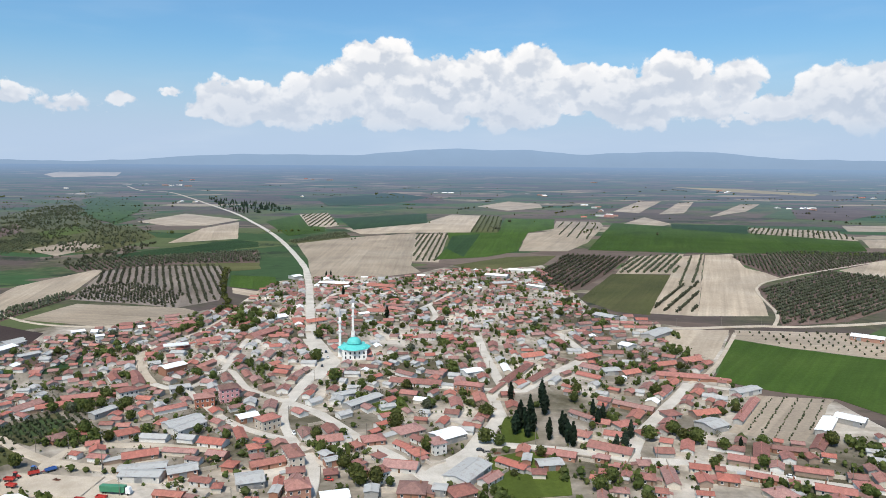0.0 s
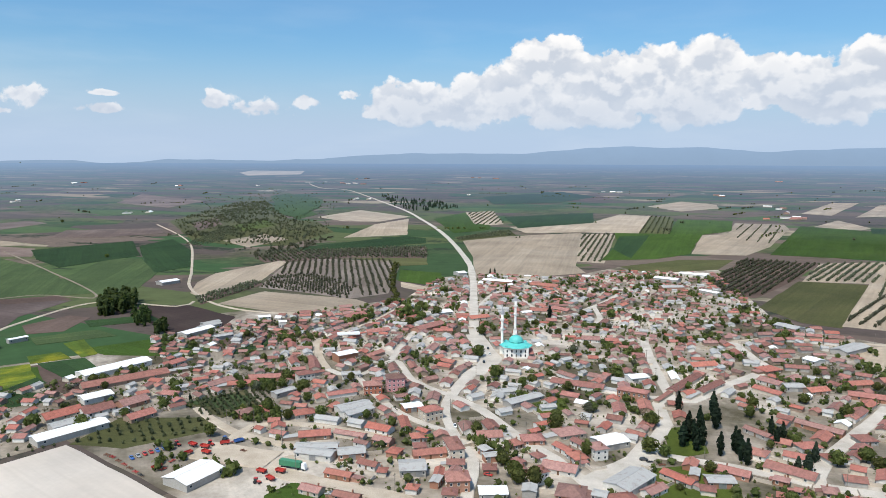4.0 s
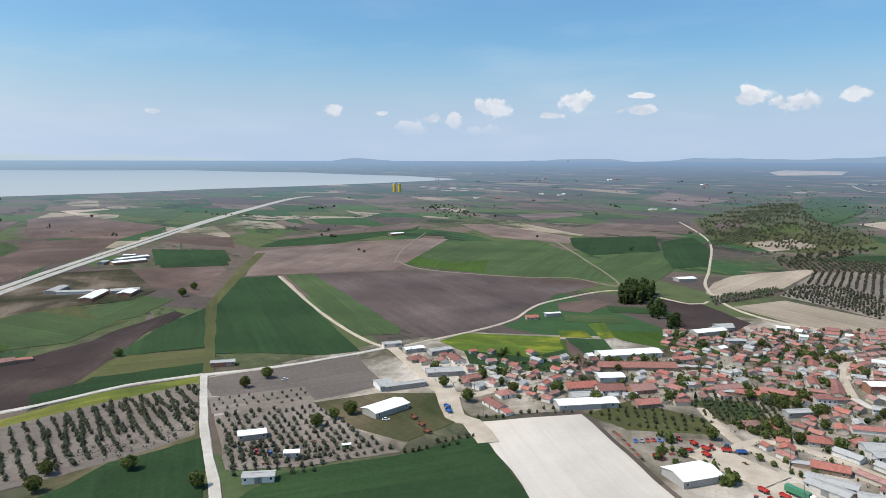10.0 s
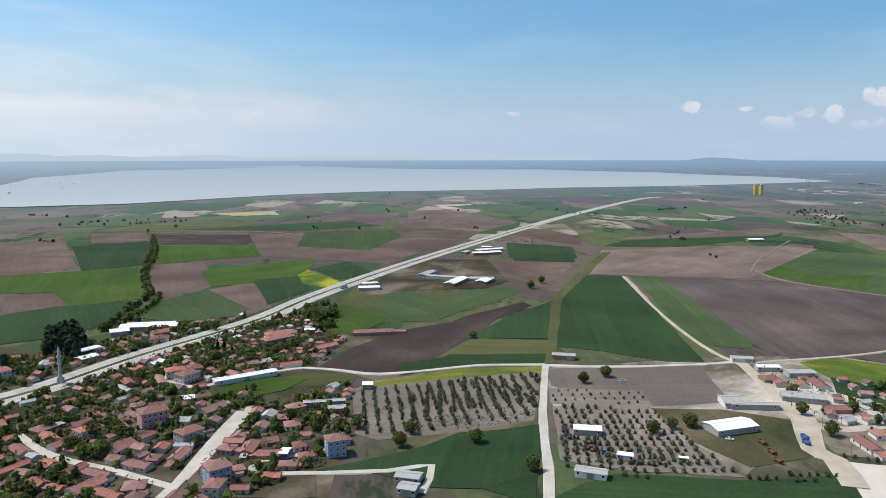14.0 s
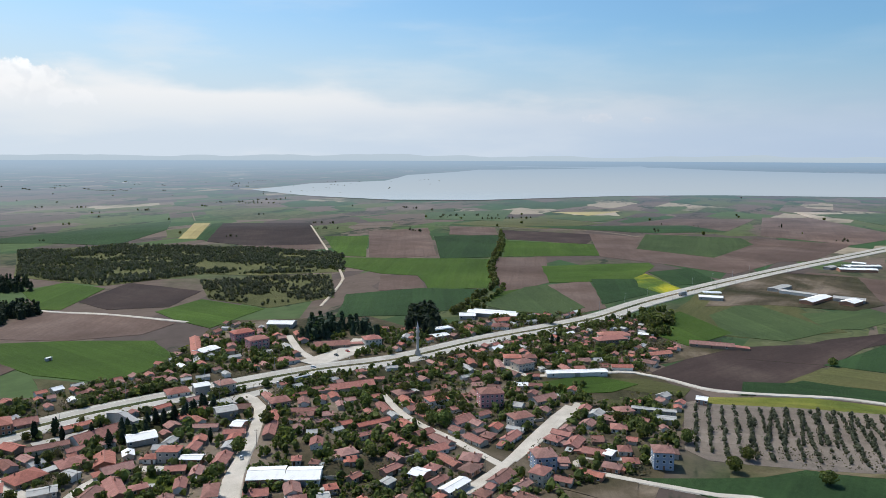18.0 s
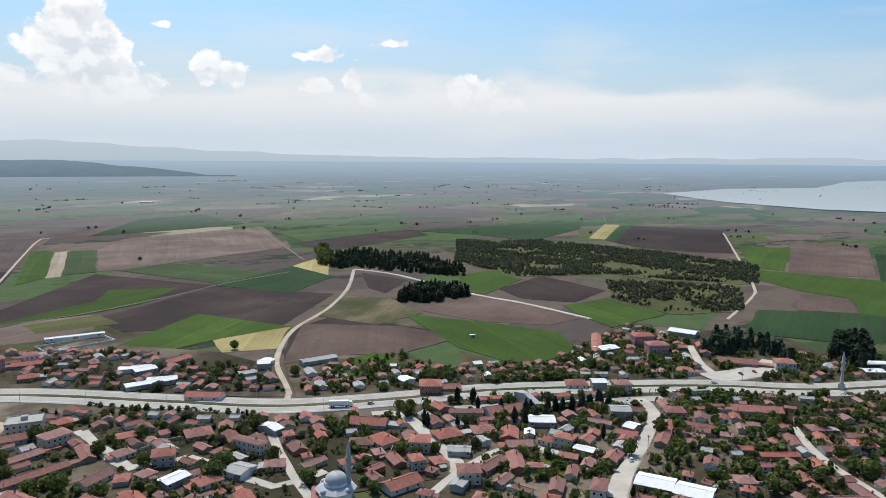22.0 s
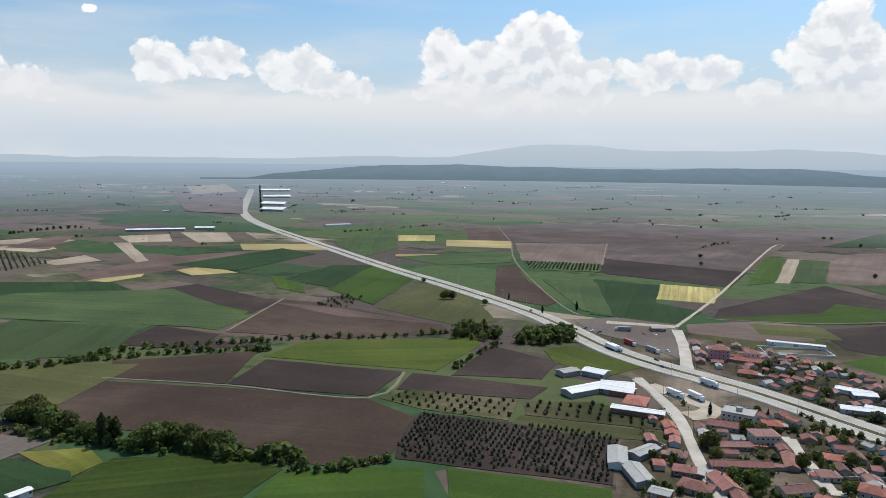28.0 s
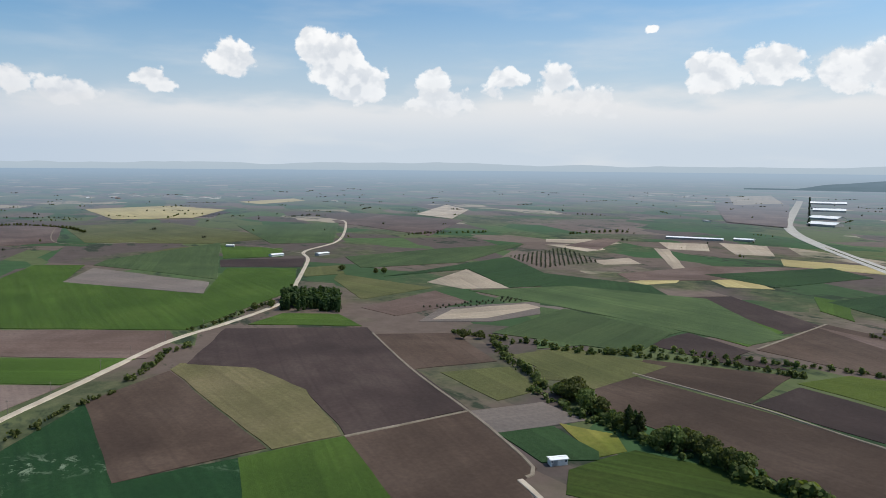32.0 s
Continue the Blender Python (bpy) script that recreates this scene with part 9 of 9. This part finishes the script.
def pylon(x, y, turn, colour):
    root = placed("pylon", "far steel lattice power pylon", "pylon", x, y, turn, 0.0)
    for sx, sy in ((-1, -1), (1, -1), (1, 1), (-1, 1)):
        part("leg", made(lambda bm: loft(bm, [(0, [(-.3, -1), (.3, -1), (.3, 0), (-.3, 0)]), (.6, [(-.3, -1), (.3, -1), (.3, 0), (-.3, 0)])])), STEEL, root).matrix_basis = Matrix(((1, 0, -sx * .12, sx * 6), (0, 1, -sy * .12, sy * 6), (0, 0, 48, 48), (0, 0, 0, 1)))
    for z, w in ((34, 14), (40, 11), (46, 8)):
        part("arm", made(lambda bm: box(bm, -w, -.3, z, w, .3, z + .6)), STEEL, root)


def walls(x, y, turn, colour):
    root = placed("perimeter_wall", "white concrete wall round an empty plot", "wall", x, y, turn, 0.15)
    for a in ((-24, -11, 24, -10.6), (-24, 10.6, 24, 11), (-24, -10.6, -23.6, 10.6), (23.6, -10.6, 24, 10.6)):
        part("wall_panel", made(lambda bm: box(bm, a[0] * 1.05, a[1], -.3, a[2] * 1.05, a[3], 1.3)), MARBLE, root)


def hut(x, y, turn, colour):
    root = placed("hut", f"small {colour} site cabin in the field", "hut", x, y, turn, 0.2)
    part("wall", made(lambda bm: loft(bm, [(-2.2, sect(1.1, -.2, 2.3, .05)), (2.2, sect(1.1, -.2, 2.3, .05))])), PAINT[colour], root)
    part("roof", made(lambda bm: loft(bm, [(-2.4, sect(1.3, 2.28, 2.45, .03)), (2.4, sect(1.3, 2.28, 2.45, .03))])), WHITE_SHEET, root)
    part("door", made(door_mesh), DOOR_WOOD, root).matrix_basis = pose(0.4, -1.1, 0)


truck(17, -573, 128, "red")
car(50, -609, 40, "white")
car(44, -607, 40, "dark")
car(57, -617, 45, "dark")
car(7, -613, 120, "red")
car(-2, -614, 120, "white")
truck(25, -619, 10, "grey")
car(-12, -561, 130, "white")
truck(-15.3, -450.7, 134, "white")
truck(-27.6, -449.3, 127, "white")
truck(-37.1, -480.5, 137, "white")
truck(30.2, -551.7, 128, "white")
truck(-199.7, -347.2, 147, "white")
truck(-388.3, -230.2, 152, "grey")
truck(-0.7, -555.8, 133, "grey")
truck(26.7, -551.7, 129, "white")
truck(-775.5, -1.0, 153, "grey")
truck(-141.6, 292.4, -5, "green")
car(-7.7, -513.5, 137, "dark")
car(63.7, -608.6, 125, "dark")
car(114.6, -671.9, 130, "dark")
car(-153.6, -409.9, 136, "red")
car(-357.2, -287.3, 143, "white")
car(-364.0, -280.2, 152, "dark")
car(-143.5, -424.1, 136, "white")
car(-3.7, -531.4, 130, "dark")
car(-216.1, -340.8, 144, "grey")
car(-590.9, -128.8, 151, "dark")
car(-415.2, -238.9, 142, "white")
car(-459.5, -234.9, 61, "red")
car(-447.5, -238.1, 62, "dark")
car(-481.7, -241.3, 60, "white")
car(-378.9, -243.6, 160, "white")
car(-350.6, -259.1, 151, "dark")
car(-505.4, -134.7, 159, "white")
car(-273.8, -197.9, -140, "white")
car(-288.6, -207.8, -140, "dark")
car(-317.2, -223.0, -143, "grey")
car(-50.9, 306.9, -13, "red")
car(105.6, 322.1, -27, "red")
car(110.8, 317.2, -27, "dark")
car(-88.1, 523.4, 102, "dark")
car(-84.3, 507.9, 102, "white")
car(-84.8, 486.2, 103, "dark")
car(-17.2, 339.8, -49, "white")
car(-78.5, 360.9, -68, "white")
car(19.9, 340.5, 1, "dark")
car(163.0, 312.1, -29, "white")
car(-222.6, 283.6, -37, "blue")
car(-221.0, 286.4, -38, "grey")
car(-219.5, 289.3, -38, "red")
car(-217.9, 292.1, -39, "red")
car(-215.9, 294.3, -39, "blue")
car(-214.1, 297.4, -40, "blue")
car(-322.6, 194.7, 58, "white")
car(-421.9, 177.7, 85, "white")
tractor(-210.3, 302.7, -13, "red")
tractor(-189.8, 313.7, 91, "blue")
tractor(-150.8, 274.2, -2, "red")
tractor(-319.8, 119.4, 13, "red")
tractor(-313.8, 124.2, 13, "blue")
tractor(-92.9, -500.2, 114, "red")
tractor(-58.1, -357.0, 125, "dark")
tractor(-193.5, 306.3, -14, "red")
trailer(-194.7, 302.9, -6, "red")
trailer(-202.1, 303.7, -20, "red")
trailer(-145.1, 286.1, -10, "red")
trailer(-146.6, 278.8, -29, "red")
trailer(-304.3, 206.2, 5, "rust")
trailer(-315.6, 208.4, 1, "rust")
trailer(-294.6, 203.1, 10, "rust")
trailer(-317.8, 233.2, -3, "blue")
trailer(-311.4, 229.6, -3, "blue")
trailer(-204.0, 277.0, 71, "red")
trailer(-198.5, 293.4, 65, "red")
trailer(-154.0, 284.7, -13, "red")
trailer(-190.3, 296.9, -15, "red")
trailer(-187.5, 309.4, 32, "red")
trailer(-182.4, 314.3, 49, "blue")
harrow(-232.3, 282.3, -16, "red")
harrow(-226.6, 279.2, -15, "rust")
harrow(-221.2, 276.3, -15, "red")
harrow(-215.9, 273.4, -15, "rust")
harrow(-210.8, 270.6, -15, "red")
harrow(-205.8, 268.0, -15, "dark")
harrow(-236.5, 283.6, -10, "rust")
harrow(-200.0, 276.3, 71, "red")
harrow(-201.3, 285.1, 71, "red")
harrow(-184.8, 313.7, 71, "red")
harrow(-174.3, 304.3, -15, "rust")
harrow(-307.2, 118.3, 89, "rust")
harrow(-317.1, 111.8, 76, "grey")
harrow(-317.8, 148.2, 77, "rust")
harrow(-314.1, 140.5, 76, "grey")
harrow(28.2, 337.2, 18, "rust")
harrow(22.7, 339.1, 22, "dark")
canopy(-777.6, 27.7, 102, "white")
canopy(-534.1, -187.4, 138, "white")
canopy(-202.8, 524.7, 24, "white")
silo(-2483.3, 1547.0, 50, "yellow")
silo(-2470.2, 1562.8, 50, "yellow")
pylon(-2716.2, 1928.1, 51, "grey")
walls(-107, -593, -171, "white")
hut(-367.2, -424.6, 172, "grey")
hut(-301.0, 158.5, 69, "green")


# the planted strip between the carriageways, and the pale edge lines
_near = [p for p in smooth_line(HIGHWAY, 12.0) if p.length < 1500]
tagged(mesh_object("median", ribbon(_near, -2.0, 2.0, ROAD_TOP + 0.12, 0.5), FIELD["scrub"]), "narrow grassy median strip of the highway", "median", kind="structure")
_line_paint = simple("road_paint", (.72, .70, .64), rough=0.7)
for _o in (-10.0, -2.6, 2.6, 10.0):
    tagged(mesh_object("road_marking", ribbon(_near, _o - 0.12, _o + 0.12, ROAD_TOP + 0.014), _line_paint), "pale painted edge line of the highway", "road marking", kind="structure")


def lamp_post(x, y, turn):
    root = placed("street_lamp", "slim steel street lamp beside the highway", "street lamp", x, y, turn, 0.15, "street lamps")
    piece("pole", shared(("lamp_pole",), lambda bm: lathe(bm, [(.14, -.3), (.11, 5), (.07, 9.3)], 8), [STEEL]), root)
    piece("arm", shared(("lamp_arm",), lambda bm: loft(bm, [(0, sect(.05, 9.15, 9.27, .02)), (1.8, sect(.04, 9.55, 9.63, .02))]), [STEEL]), root)
    piece("lantern", shared(("lantern",), lambda bm: loft(bm, [(1.7, sect(.14, 9.5, 9.66, .03)), (2.4, sect(.1, 9.52, 9.64, .03))]), [PAINT["grey"]]), root)


def utility_pole(x, y, turn):
    root = placed("utility_pole", "wooden utility pole with a cross arm", "utility pole", x, y, turn, 0.1, "utility poles")
    piece("pole", shared(("wood_pole",), lambda bm: lathe(bm, [(.16, -.3), (.11, 8.5)], 8), [POLE_WOOD]), root)
    piece("cross_arm", shared(("cross_arm",), lambda bm: box(bm, -1.0, -.06, 7.6, 1.0, .06, 7.75), [POLE_WOOD]), root)


def poles():
    hw = smooth_line(HIGHWAY, 10.0)
    done = 0.0
    for a, b in zip(hw, hw[1:]):
        done += (b - a).length
        if done < 42 or a.length > 1000:
            continue
        done = 0.0
        d = (b - a).normalized()
        turn = math.degrees(math.atan2(d.y, d.x))
        for s in (-1, 1):
            q = a + Vector((-d.y, d.x)) * s * 14.6
            lamp_post(q.x, q.y, turn - 90 * s)
    count = 0
    for line, half in ROADS:
        if half > 6 or half < 2.4:
            continue
        run = 0.0
        for (ax, ay), (bx, by) in zip(line, line[1:]):
            run += math.hypot(bx - ax, by - ay)
            if run < 38 or math.hypot(ax, ay) > 750 or count > 110:
                continue
            a = math.atan2(by - ay, bx - ax)
            x, y = ax - math.sin(a) * (half + .7), ay + math.cos(a) * (half + .7)
            if stands_clear(x, y, 0.4) and road_gap(x, y)[0] > 0.3:
                utility_pole(x, y, math.degrees(a) + 90)
                count += 1
                run = 0.0


poles()
